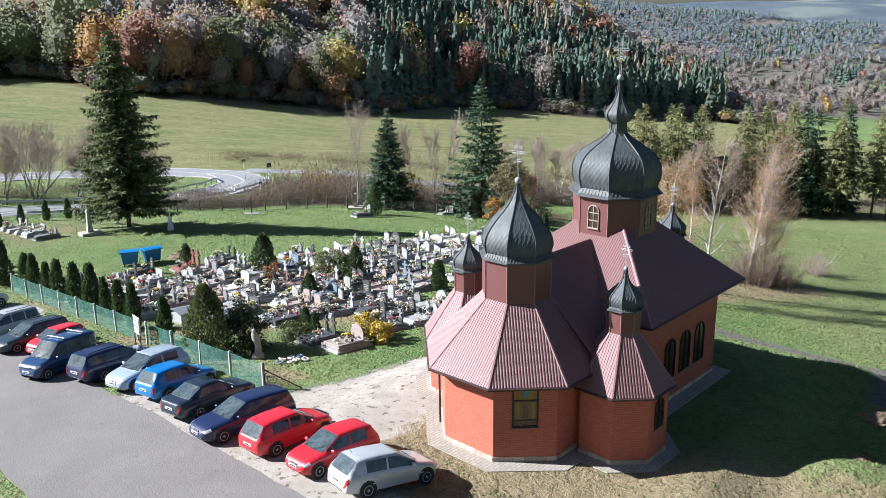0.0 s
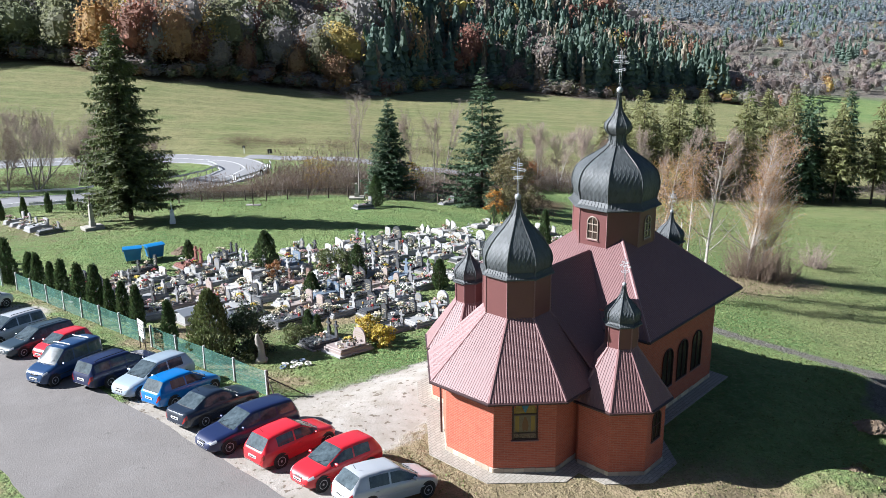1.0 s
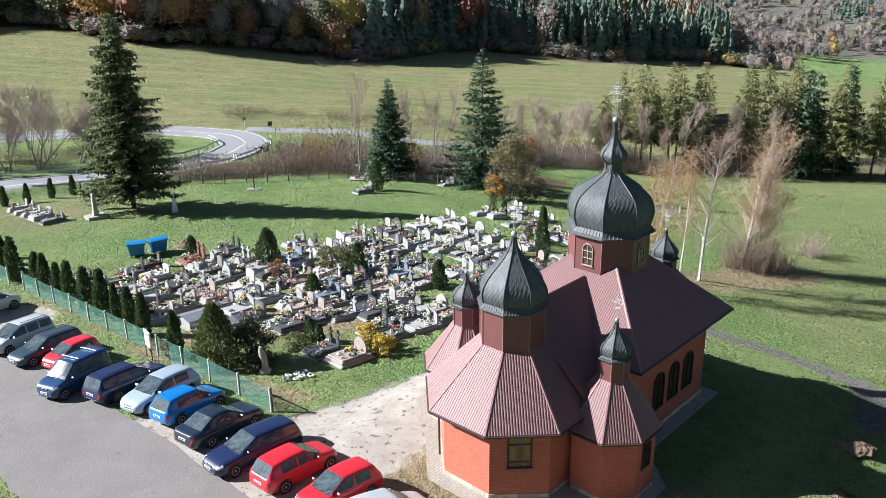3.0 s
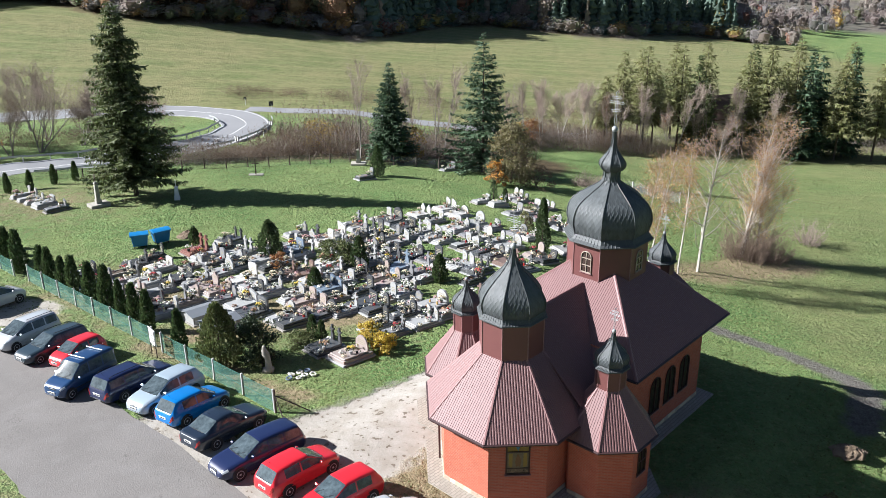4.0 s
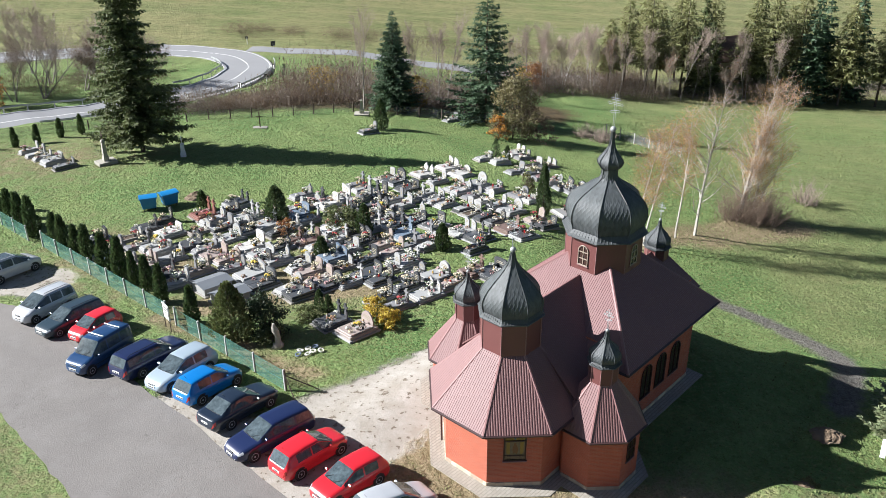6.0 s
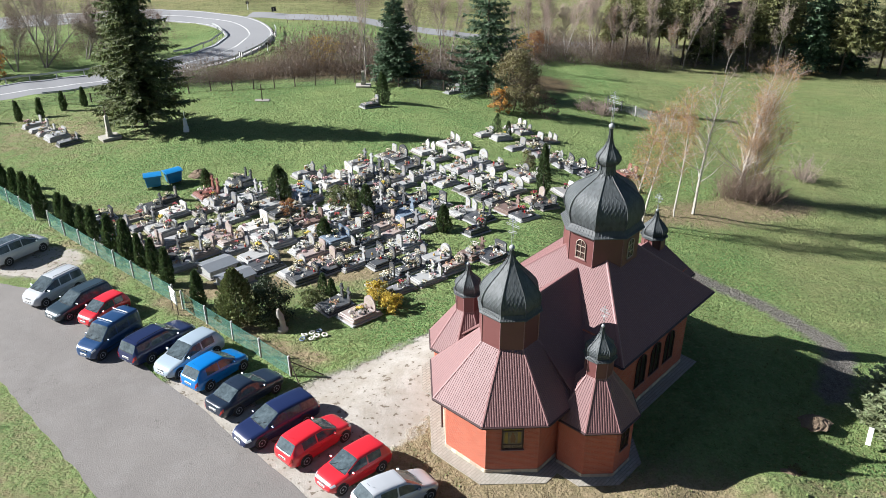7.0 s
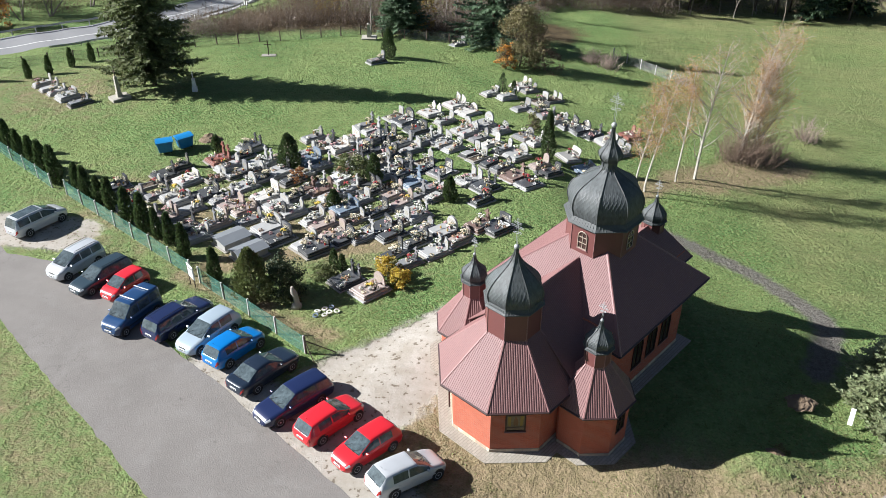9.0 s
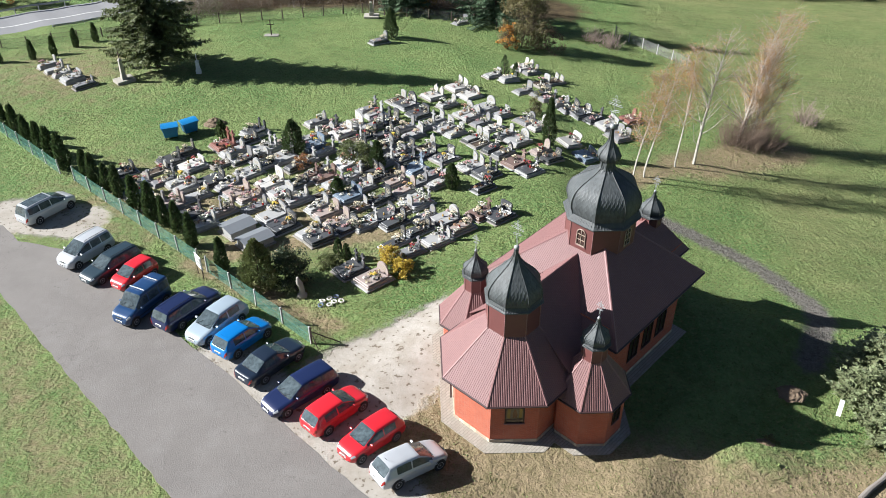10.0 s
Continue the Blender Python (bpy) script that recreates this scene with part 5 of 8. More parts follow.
def waste_bin(x, y, turn):
    e = thing("waste_container", pose(x, y, z_at(x, y), 0, 0, turn), "large blue plastic waste container on castors", "waste bin", "blue containers")
    bm = bmesh.new()
    vs = box(bm, -0.66, -0.5, 0.2, 0.66, 0.5, 1.12, 0.04)
    for v in bm.verts:
        k = 0.82 + 0.18 * (v.co.z - 0.2) / 0.92
        v.co.x *= k
        v.co.y *= k
    part("tub", bm, BINBLUE, e)
    bm = bmesh.new()
    rows = []
    for i in range(7):
        a = i / 6
        yy = -0.56 + 1.12 * a
        zz = 1.13 + 0.16 * math.sin(math.pi * (0.15 + 0.8 * a))
        rows.append([bm.verts.new((sx * 0.72, yy, zz)) for sx in (-1, 1)] + [bm.verts.new((sx * 0.72, yy, 1.10)) for sx in (1, -1)])
    for a, b in zip(rows, rows[1:]):
        for k in range(4):
            bm.faces.new((a[k], a[(k + 1) % 4], b[(k + 1) % 4], b[k]))
    bm.faces.new(rows[0][::-1])
    bm.faces.new(rows[-1])
    bmesh.ops.recalc_face_normals(bm, faces=bm.faces)
    part("lid", bm, BINBLUE, e)
    for sx in (-0.45, 0.45):
        for sy in (-0.32, 0.32):
            bm = bmesh.new()
            tube(bm, [(sx - 0.03, sy, 0.09), (sx + 0.03, sy, 0.09)], 0.09, 10)
            part("castor", bm, BLACK, e)
    for sx in (-0.71, 0.71):
        bm = bmesh.new()
        tube(bm, [(sx, -0.2, 0.98), (sx, 0.2, 0.98)], 0.03, 6)
        part("handle", bm, BINBLUE, e)


waste_bin(-24.75, 65.4, 20)
waste_bin(-23.35, 66.35, 38)
# ---- the graves ----
STONE = {
    "L": material("light_granite", (0.33, 0.33, 0.325), (0.21, 0.21, 0.205), 0.45, coarse=2, fine=60, bump=0.05),
    "W": material("white_terrazzo", (0.47, 0.455, 0.43), (0.30, 0.29, 0.27), 0.6, coarse=2, fine=50, bump=0.08),
    "S": material("white_marble", (0.72, 0.72, 0.70), (0.60, 0.60, 0.58), 0.4, coarse=2, fine=30, bump=0.04),
    "D": material("dark_granite", (0.055, 0.057, 0.060), (0.085, 0.087, 0.09), 0.22, coarse=3, fine=80, bump=0.03),
    "G": material("grey_granite", (0.20, 0.20, 0.205), (0.14, 0.14, 0.145), 0.35, coarse=2, fine=60, bump=0.05),
    "P": material("pink_granite", (0.31, 0.255, 0.23), (0.23, 0.19, 0.175), 0.4, coarse=2, fine=60, bump=0.05),
    "B": material("brown_granite", (0.17, 0.115, 0.095), (0.11, 0.08, 0.07), 0.35, coarse=2, fine=60, bump=0.05),
    "N": material("blue_grey_granite", (0.16, 0.20, 0.25), (0.10, 0.13, 0.17), 0.25, coarse=2, fine=60, bump=0.04),
    "R": material("red_brown_granite", (0.20, 0.085, 0.065), (0.14, 0.06, 0.05), 0.35, coarse=2, fine=60, bump=0.05),
    "F": material("weathered_concrete", (0.27, 0.25, 0.225), (0.17, 0.16, 0.14), 0.9, coarse=2, fine=20, bump=0.4),
    "T": material("grey_sheet_lid", (0.21, 0.225, 0.24), (0.16, 0.17, 0.185), 0.4, 0.2, coarse=1, fine=20, bump=0.05),
}
SOIL = material("grave_soil", (0.085, 0.06, 0.04), (0.05, 0.038, 0.028), 0.95, coarse=4, fine=30, bump=0.7, grain=0.03)
STONE_WORD = {"L": "light grey granite", "W": "whitish terrazzo", "S": "bright white marble", "D": "polished dark granite", "G": "grey granite", "P": "pinkish granite", "B": "brown granite", "N": "blue-grey granite", "R": "red-brown granite", "F": "weathered concrete", "T": "grey sheet-covered"}
LETTER = material("gilt_lettering", (0.27, 0.24, 0.17), rough=0.5, bump=0.0)


def headstone(kind, w, h, t, mat, e, rng):
    """An upright stone facing -x, its foot at x=0."""
    bm = bmesh.new()
    if kind == 0:
        prism_yz(bm, [(-w / 2, 0), (w / 2, 0), (w / 2, h * 0.92), (w * 0.3, h), (-w * 0.3, h), (-w / 2, h * 0.92)], t)
    elif kind == 1:
        prism_yz(bm, arch_outline(w, h, 8), t)
    elif kind == 2:
        prism_yz(bm, [(-w / 2, 0), (w / 2, 0), (w / 2, h * 0.70), (w * 0.22, h * 0.82), (w * 0.10, h), (-w * 0.10, h), (-w * 0.22, h * 0.82), (-w / 2, h * 0.70)], t)
    elif kind == 3:
        prism_yz(bm, [(-w / 2, 0), (w / 2, 0), (w / 2, h), (-w * 0.1, h * 0.88), (-w / 2, h * 0.72)], t)
    else:
        prism_yz(bm, [(-w * 0.30, 0), (w * 0.30, 0), (w * 0.26, h * 0.5), (w * 0.14, h * 0.58), (w * 0.14, h * 0.74), (w * 0.42, h * 0.74), (w * 0.42, h * 0.86), (w * 0.14, h * 0.86), (w * 0.14, h * 1.08), (-w * 0.14, h * 1.08), (-w * 0.14, h * 0.86),
                      (-w * 0.42, h * 0.86), (-w * 0.42, h * 0.74), (-w * 0.14, h * 0.74), (-w * 0.14, h * 0.58), (-w * 0.26, h * 0.5)], t)
    stone = part("headstone", bm, mat, e)
    if kind != 4:
        for i in range(rng.randint(2, 4)):
            bm = bmesh.new()
            ww = w * rng.uniform(0.4, 0.7)
            z = h * 0.62 - i * 0.12
            box(bm, -0.006, -ww / 2, z, 0.0, ww / 2, z + 0.05)
            part("text_bar", bm, LETTER, stone)
    return stone


def prism_yz(bm, pts, t):
    a = [bm.verts.new((0, y, z)) for y, z in pts]
    b = [bm.verts.new((t, y, z)) for y, z in pts]
    n = len(pts)
    for i in range(n):
        if (a[i].co - a[(i + 1) % n].co).length > 1e-5:
            bm.faces.new((a[i], a[(i + 1) % n], b[(i + 1) % n], b[i]))
    bm.faces.new(a[::-1])
    bm.faces.new(b)
    bmesh.ops.recalc_face_normals(bm, faces=bm.faces)


def grave(x, y, code, turn, rng):
    style, wide = code[0], "2" in code
    mat = STONE[style]
    L = rng.uniform(1.85, 2.15)
    w = rng.uniform(1.45, 1.75) if wide else rng.uniform(0.85, 1.0)
    e = thing("grave", on_slope(x, y, turn + rng.uniform(-3, 3)), ("wide " if wide else "narrow ") + STONE_WORD[style] + " grave with kerb and upright headstone", "grave", "graves in the cemetery")
    other = STONE[rng.choice("LGDW")] if rng.random() < 0.35 else mat
    # footing
    bm = bmesh.new()
    box(bm, -L / 2 - 0.12, -w / 2 - 0.1, -0.25, L / 2 + 0.12, w / 2 + 0.1, rng.uniform(0.05, 0.12), 0.01)
    part("footing", bm, STONE["F"] if rng.random() < 0.6 else STONE["L"], e)
    kerb = rng.uniform(0.16, 0.34)
    top = kerb
    if style == "F":
        kerb = 0.20
        for i, (x0, y0, x1, y1) in enumerate(((-L / 2, -w / 2, L / 2, -w / 2 + 0.12), (-L / 2, w / 2 - 0.12, L / 2, w / 2), (-L / 2, -w / 2 + 0.12, -L / 2 + 0.12, w / 2 - 0.12), (L / 2 - 0.12, -w / 2 + 0.12, L / 2, w / 2 - 0.12))):
            bm = bmesh.new()
            box(bm, x0, y0, 0, x1, y1, kerb, 0.012)
            part("kerb", bm, mat, e)
        bm = bmesh.new()
        box(bm, -L / 2 + 0.12, -w / 2 + 0.12, 0, L / 2 - 0.12, w / 2 - 0.12, kerb - 0.05)
        part("soil", bm, SOIL, e)
        top = kerb - 0.05
    elif style == "T":
        bm = bmesh.new()
        box(bm, -L * 0.50, -w * 0.46, 0, L * 0.50, w * 0.46, 0.62, 0.02)
        part("tomb_wall", bm, STONE["L"], e)
        for sy in (-1, 1):
            bm = bmesh.new()
            a = [(-L * 0.56, sy * w * 0.53, 0.61), (L * 0.56, sy * w * 0.53, 0.61), (L * 0.56, 0, 0.82), (-L * 0.56, 0, 0.82)]
            hi = [bm.verts.new(p) for p in a]
            lo = [bm.verts.new((p[0], p[1], p[2] - 0.04)) for p in a]
            bm.faces.new(hi)
            bm.faces.new(lo[::-1])
            for i in range(4):
                bm.faces.new((hi[i], lo[i], lo[(i + 1) % 4], hi[(i + 1) % 4]))
            bmesh.ops.recalc_face_normals(bm, faces=bm.faces)
            part("lid", bm, mat, e)
        return e, 0.85, L, w
    else:
        bm = bmesh.new()
        box(bm, -L / 2, -w / 2, 0, L / 2, w / 2, kerb, 0.015)
        part("kerb", bm, other, e)
        front = -L / 2 + rng.uniform(0.04, 0.12)
        back = L / 2 - 0.34
        panels = 2 if wide and rng.random() < 0.45 else 1
        step = (w - 0.14) / panels
        slope = rng.choice((0.0, 0.0, 0.08))
        for i in range(panels):
            bm = bmesh.new()
            y0 = -w / 2 + 0.07 + i * step
            box(bm, front, y0 + 0.012, kerb + 0.002, back, y0 + step - 0.012, kerb + 0.09, 0.012)
            for v in bm.verts:
                v.co.z += slope * max(0, (v.co.x - front) / (back - front)) * (1 if v.co.z > kerb + 0.04 else 0)
            part("slab", bm, mat, e)
        top = kerb + 0.09
    stones = 2 if wide and rng.random() < 0.3 else 1
    hw = min(w * rng.uniform(0.45, 0.80) / stones, 1.1)
    hk = 4 if "c" in code else rng.choice((0, 0, 1, 1, 2, 3, 4))
    hh = rng.uniform(0.6, 1.0) if hk != 4 else rng.uniform(0.75, 1.15)
    for i in range(stones):
        s = headstone(hk, hw if hk != 4 else min(hw, 0.7), hh, rng.uniform(0.09, 0.15), STONE[style] if style not in "F" else STONE["L"], e, rng)
        s.matrix_basis = Matrix.Translation((L / 2 - 0.26, (i - (stones - 1) / 2) * w / 2, kerb))
    return e, top, L, w


# flowers and lanterns
FLOWER = {}
for word, col in (("yellow", (0.55, 0.40, 0.06)), ("white", (0.70, 0.68, 0.60)), ("pink", (0.46, 0.27, 0.27)), ("red", (0.36, 0.05, 0.05)), ("rust", (0.33, 0.20, 0.12)), ("cream", (0.55, 0.48, 0.34))):
    FLOWER[word] = material(word + "_petals", col, tuple(c * 0.75 for c in col), 0.7, coarse=8, fine=40, bump=0.2, shift=0.25)
STEM = material("bouquet_green", (0.045, 0.085, 0.028), (0.03, 0.055, 0.018), 0.7, coarse=6, bump=0.2, shift=0.3)
LANTERN = {"red": material("red_lantern_glass", (0.35, 0.02, 0.02), rough=0.15, bump=0.0, coat=0.6), "white": material("white_lantern_glass", (0.60, 0.58, 0.52), rough=0.2, bump=0.0, coat=0.6), "yellow": material("amber_lantern_glass", (0.50, 0.30, 0.06), rough=0.2, bump=0.0, coat=0.6)}
LANTERN_LID = material("lantern_lid", (0.45, 0.38, 0.22), (0.3, 0.25, 0.15), 0.35, 0.8, bump=0.0)


def make_bouquet(word, seed):
    rng = random.Random(seed)
    e = thing("flower_bouquet", Matrix.Identity(4), "bunch of " + word + " flowers in a pot on a grave", "flowers", "flowers on the graves")
    bm = bmesh.new()
    lathe(bm, [(0.0, 0.06), (0.12, 0.085), (0.13, 0.07)], 8)
    part("pot", bm, BLACK if seed % 2 else STONE["L"], e)
    bm = bmesh.new()
    for i in range(26):
        a, r, z = rng.uniform(0, 6.28), rng.uniform(0.02, 0.20), rng.uniform(0.12, 0.32)
        c_ = Vector((r * math.cos(a), r * math.sin(a), z))
        d = Vector((math.cos(a), math.sin(a), rng.uniform(0.2, 1.2))).normalized() * 0.11
        s = d.orthogonal().normalized() * 0.035
        bm.faces.new([bm.verts.new(c_ - s), bm.verts.new(c_ + d * 0.5 - s * 0.2), bm.verts.new(c_ + d), bm.verts.new(c_ + s)])
    part("leaves", bm, STEM, e)
    bm = bmesh.new()
    for i in range(15):
        a, r = rng.uniform(0, 6.28), 0.19 * math.sqrt(rng.random())
        p = Vector((r * math.cos(a), r * math.sin(a), 0.34 - 1.9 * r * r + rng.uniform(-0.03, 0.03)))
        bmesh.ops.create_icosphere(bm, subdivisions=1, radius=rng.uniform(0.035, 0.062), matrix=Matrix.Translation(p) @ Matrix.Diagonal((1, 1, 0.7, 1)))
    tagged(part("bloom_head", bm, FLOWER[word], e), kind="stuff")
    return e


def make_lantern(word):
    e = thing("grave_lantern", Matrix.Identity(4), "small " + word + " glass grave lantern with a metal lid", "lantern", "lanterns on the graves")
    bm = bmesh.new()
    lathe(bm, [(0, 0.045), (0.03, 0.058), (0.14, 0.058), (0.16, 0.045)], 8)
    part("glass", bm, LANTERN[word], e)
    bm = bmesh.new()
    lathe(bm, [(0.155, 0.052), (0.18, 0.055), (0.205, 0.03), (0.22, 0.012)], 8)
    part("lid", bm, LANTERN_LID, e)
    return e


BOUQUETS = [make_bouquet(w, i) for i, w in enumerate(FLOWER)]
LANTERNS = [make_lantern(w) for w in LANTERN]


def place_on(template_list, m, pick):
    t = template_list[pick]
    if not t.get("set_down"):
        t["set_down"] = 1
        t.matrix_basis = m
        return t
    n = copy_thing(t, m)
    return n


ROWS_OF_GRAVES = {
    38: [
        [(3.4, 81.1, "L"), (5.0, 80.4, "L"), (6.7, 84.5, "W2"), (7.5, 83.6, "G"), (9.6, 81.5, "F2"), (8.3, 80.4, "F2"), (6.3, 77.6, "G"), (8.0, 77.2, "D"), (8.6, 76.2, "G"), (9.7, 75.4, "L"), (10.5, 74.3, "D"), (11.5, 73.8, "D2"), (12.7, 72.9, "D"), (13.8, 71.9, "L2"), (14.5, 69.9, "G2"), (16.3, 73.8, "R2")],
    ],
    42: [
        [(-9.4, 67.9, "W2"), (-8.3, 71.2, "Gc"), (-7.6, 70.2, "L"), (-6.9, 69.3, "D"), (-6.1, 68.6, "D"), (-5.8, 73.5, "F"), (-4.9, 72.5, "D2"), (-2.5, 74.8, "W2"), (-0.2, 77.1, "W2"), (1.0, 75.5, "W2"), (-1.1, 72.9, "L"), (-3.6, 70.5, "D2"), (-4.7, 67.4, "G"), (-3.9, 66.1, "L")],
        [(-2.1, 69.0, "L"), (-1.3, 67.9, "L2"), (-0.3, 66.7, "L"), (0.4, 71.0, "L"), (1.1, 70.2, "L"), (2.0, 69.2, "G"), (2.4, 72.5, "L2"), (3.9, 71.1, "L"), (3.0, 68.2, "W"), (4.0, 66.7, "L"), (5.1, 65.7, "L2"), (6.1, 70.3, "G2"), (7.1, 69.0, "W"), (1.2, 65.7, "L"), (1.8, 64.8, "F")],
        [(2.8, 63.8, "D"), (3.7, 62.9, "D"), (4.7, 61.4, "B2"), (5.7, 60.2, "D2"), (6.9, 63.9, "P"), (7.7, 62.7, "D"), (9.7, 67.2, "W2"), (10.9, 65.1, "N2"), (-1.2, 61.9, "D2"), (1.0, 60.5, "L2"), (2.2, 59.3, "D2"), (-1.9, 58.9, "G"), (-1.5, 57.5, "L"), (-3.5, 59.8, "N2"), (-4.3, 61.4, "D"), (-5.2, 62.3, "G")],
        [(-4.9, 57.6, "P"), (-4.1, 56.1, "P"), (-6.9, 58.5, "D2"), (-9.1, 60.7, "S2"), (-3.4, 54.8, "L"), (-2.8, 54.2, "L"), (-0.9, 51.9, "L2"), (0.2, 50.7, "P"), (-1.5, 49.3, "L2"), (1.7, 53.0, "B2"), (2.9, 52.8, "D2"), (-5.5, 52.6, "D2"), (-2.8, 50.5, "D"), (-8.3, 55.3, "N2"), (-2.7, 63.9, "F"), (-6.2, 63.3, "G")],
        [(-12.6, 68.3, "G"), (-11.4, 67.4, "D"), (-10.1, 66.3, "W2"), (-12.7, 65.2, "L"), (-12.2, 63.8, "N2"), (-11.1, 62.7, "L"), (-14.9, 64.4, "P"), (-17.7, 66.2, "D2"), (-19.8, 63.7, "R2"), (-18.7, 62.5, "L"), (-17.7, 61.2, "G"), (-16.2, 63.1, "L2"), (-16.7, 59.2, "L2"), (-14.6, 57.4, "W2"), (-14.4, 61.6, "L2"), (-11.9, 58.5, "B")],
        [(-10.5, 58.3, "B"), (-13.5, 55.7, "L2"), (-12.1, 54.7, "L"), (-10.4, 53.7, "L"), (-9.6, 52.8, "P"), (-8.7, 51.7, "P"), (-8.0, 51.0, "D2"), (-10.5, 50.2, "L"), (-9.7, 49.5, "D2"), (-13.5, 52.3, "L2"), (-12.6, 51.0, "D2"), (-15.1, 53.7, "G"), (-16.9, 55.8, "P2"), (-15.8, 55.2, "P"), (-15.7, 50.5, "T2"), (-14.1, 48.8, "T2")],
        [(-26.9, 59.1, "D2"), (-25.0, 57.3, "G"), (-24.5, 55.5, "N2"), (-22.9, 54.2, "G"), (-23.5, 61.0, "D2"), (-21.5, 60.1, "W2"), (-24.2, 59.3, "F"), (-23.1, 57.7, "G"), (-21.8, 57.3, "L"), (-21.0, 56.4, "L"), (-19.9, 55.3, "L"), (-19.3, 57.7, "D2"), (-21.4, 53.9, "P2"), (-19.7, 52.6, "D2"), (-18.2, 51.1, "L"), (-18.0, 52.4, "G"), (-17.3, 53.0, "P")],
        [(-7.1, 45.5, "D2"), (-5.5, 44.4, "P2"), (-4.4, 48.8, "D"), (-3.3, 47.7, "G"), (-7.4, 56.7, "L"), (1.9, 56.9, "D"), (-8.8, 89.4, "G"), (0.1, 101.0, "G"), (-41.9, 81.3, "L"), (-40.6, 79.9, "L"), (-39.4, 78.8, "L"), (-37.9, 77.5, "L2"), (-36.1, 75.9, "G")],
    ],
}
# small old graves crowd the gaps in the western half
grng = random.Random(23)
filled = [g[:2] for rows in ROWS_OF_GRAVES.values() for row in rows for g in row]
fill = []
for i in range(900):
    gx, gy = grng.uniform(-26, -2), grng.uniform(50, 68)
    if -0.75 * gx + 41.5 > gy + 0.6 or abs(gx + 14.9) + abs(gy - 49.6) < 3.4 or math.hypot(gx + 13.7, gy - 62.8) < 1.8 or math.hypot(gx + 12.7, gy - 43.6) < 3 or gy > 63.8 + 0.5 * (gx + 19.8):
        continue
    if min(math.hypot(gx - a, gy - b) for a, b in filled) > 1.28:
        filled.append((gx, gy))
        fill.append((gx, gy, grng.choice(("F", "F", "Gc", "G", "D", "D", "Lc"))))
ROWS_OF_GRAVES[42].append(fill[:36])
grng = random.Random(11)
LOOSE = collections.defaultdict(list)
for turn, rows in ROWS_OF_GRAVES.items():
    for row in rows:
        for gx, gy, code in row:
            e, top, L, w = grave(gx, gy, code, turn, grng)
            base = e.matrix_basis
            if code[0] == "T":
                continue
            for i in range(grng.choice((1, 1, 1, 2, 2))):
                p = Matrix.Translation((grng.uniform(0.05, L / 2 - 0.42) if grng.random() < 0.75 else grng.uniform(-L / 2 + 0.2, 0), grng.uniform(-w / 2 + 0.18, w / 2 - 0.18), top + 0.005))
                s = grng.uniform(0.9, 1.6)
                o = place_on(BOUQUETS, base @ p @ Matrix.Rotation(grng.uniform(0, 6), 4, 'Z'), grng.choice((0, 1, 1, 1, 1, 2, 2, 3, 4, 5, 5, 5, 5)))
                o.scale = (s, s, s)
            for i in range(grng.choice((2, 3, 4, 5))):
                p = base @ Vector((grng.uniform(-L / 2 + 0.2, L / 2 - 0.3), grng.uniform(-w / 2 + 0.1, w / 2 - 0.1), top + 0.01))
                LOOSE[grng.choice(("white", "white", "cream", "cream", "pink", "rust"))].append(p)
            for i in range(grng.choice((1, 1, 2))):
                p = Matrix.Translation((grng.uniform(-0.2, L / 2 - 0.42), grng.uniform(-w / 2 + 0.12, w / 2 - 0.12), top + 0.004))
                s = grng.uniform(0.9, 1.5)
                o = place_on(LANTERNS, base @ p, grng.choice((0, 1, 1, 1, 1, 2)))
                o.scale = (s, s, s)

# small posies lying on the slabs, one mass for each colour
for word, spots in sorted(LOOSE.items()):
    rs_ = np.random.RandomState(len(spots))
    posy = []
    for p in spots:
        d_ = rs_.normal(size=(30, 3))
        d_ /= np.linalg.norm(d_, axis=1, keepdims=True)
        d_[:, 2] = np.abs(d_[:, 2])
        posy.append((np.array(p) + d_ * np.array([0.17, 0.17, 0.13]), d_))
    C_ = np.concatenate([a for a, b in posy])
    N_ = np.concatenate([b for a, b in posy])
    n_ = N_ + rs_.normal(size=N_.shape) * 0.4
    u_ = np.cross(n_, rs_.normal(size=N_.shape))
    u_ /= np.linalg.norm(u_, axis=1, keepdims=True) + 1e-9
    v_ = np.cross(n_, u_)
    v_ /= np.linalg.norm(v_, axis=1, keepdims=True) + 1e-9
    Q_ = np.stack([C_ - u_ * 0.055, C_ - v_ * 0.045, C_ + u_ * 0.055, C_ + v_ * 0.045], 1).reshape(-1, 3)
    me_ = bpy.data.meshes.new("posies")
    me_.from_pydata(Q_.tolist(), [], np.arange(len(Q_)).reshape(-1, 4).tolist())
    me_.materials.append(FLOWER[word])
    tagged(new("posies", me_), "small posies of " + word + " flowers on the graves", "flowers", kind="stuff")

# the two lone graves by the far trees, and the memorial pillar
PALESTONE = material("pale_sandstone", (0.34, 0.32, 0.275), (0.20, 0.185, 0.155), 0.85, coarse=2, fine=20, bump=0.4)


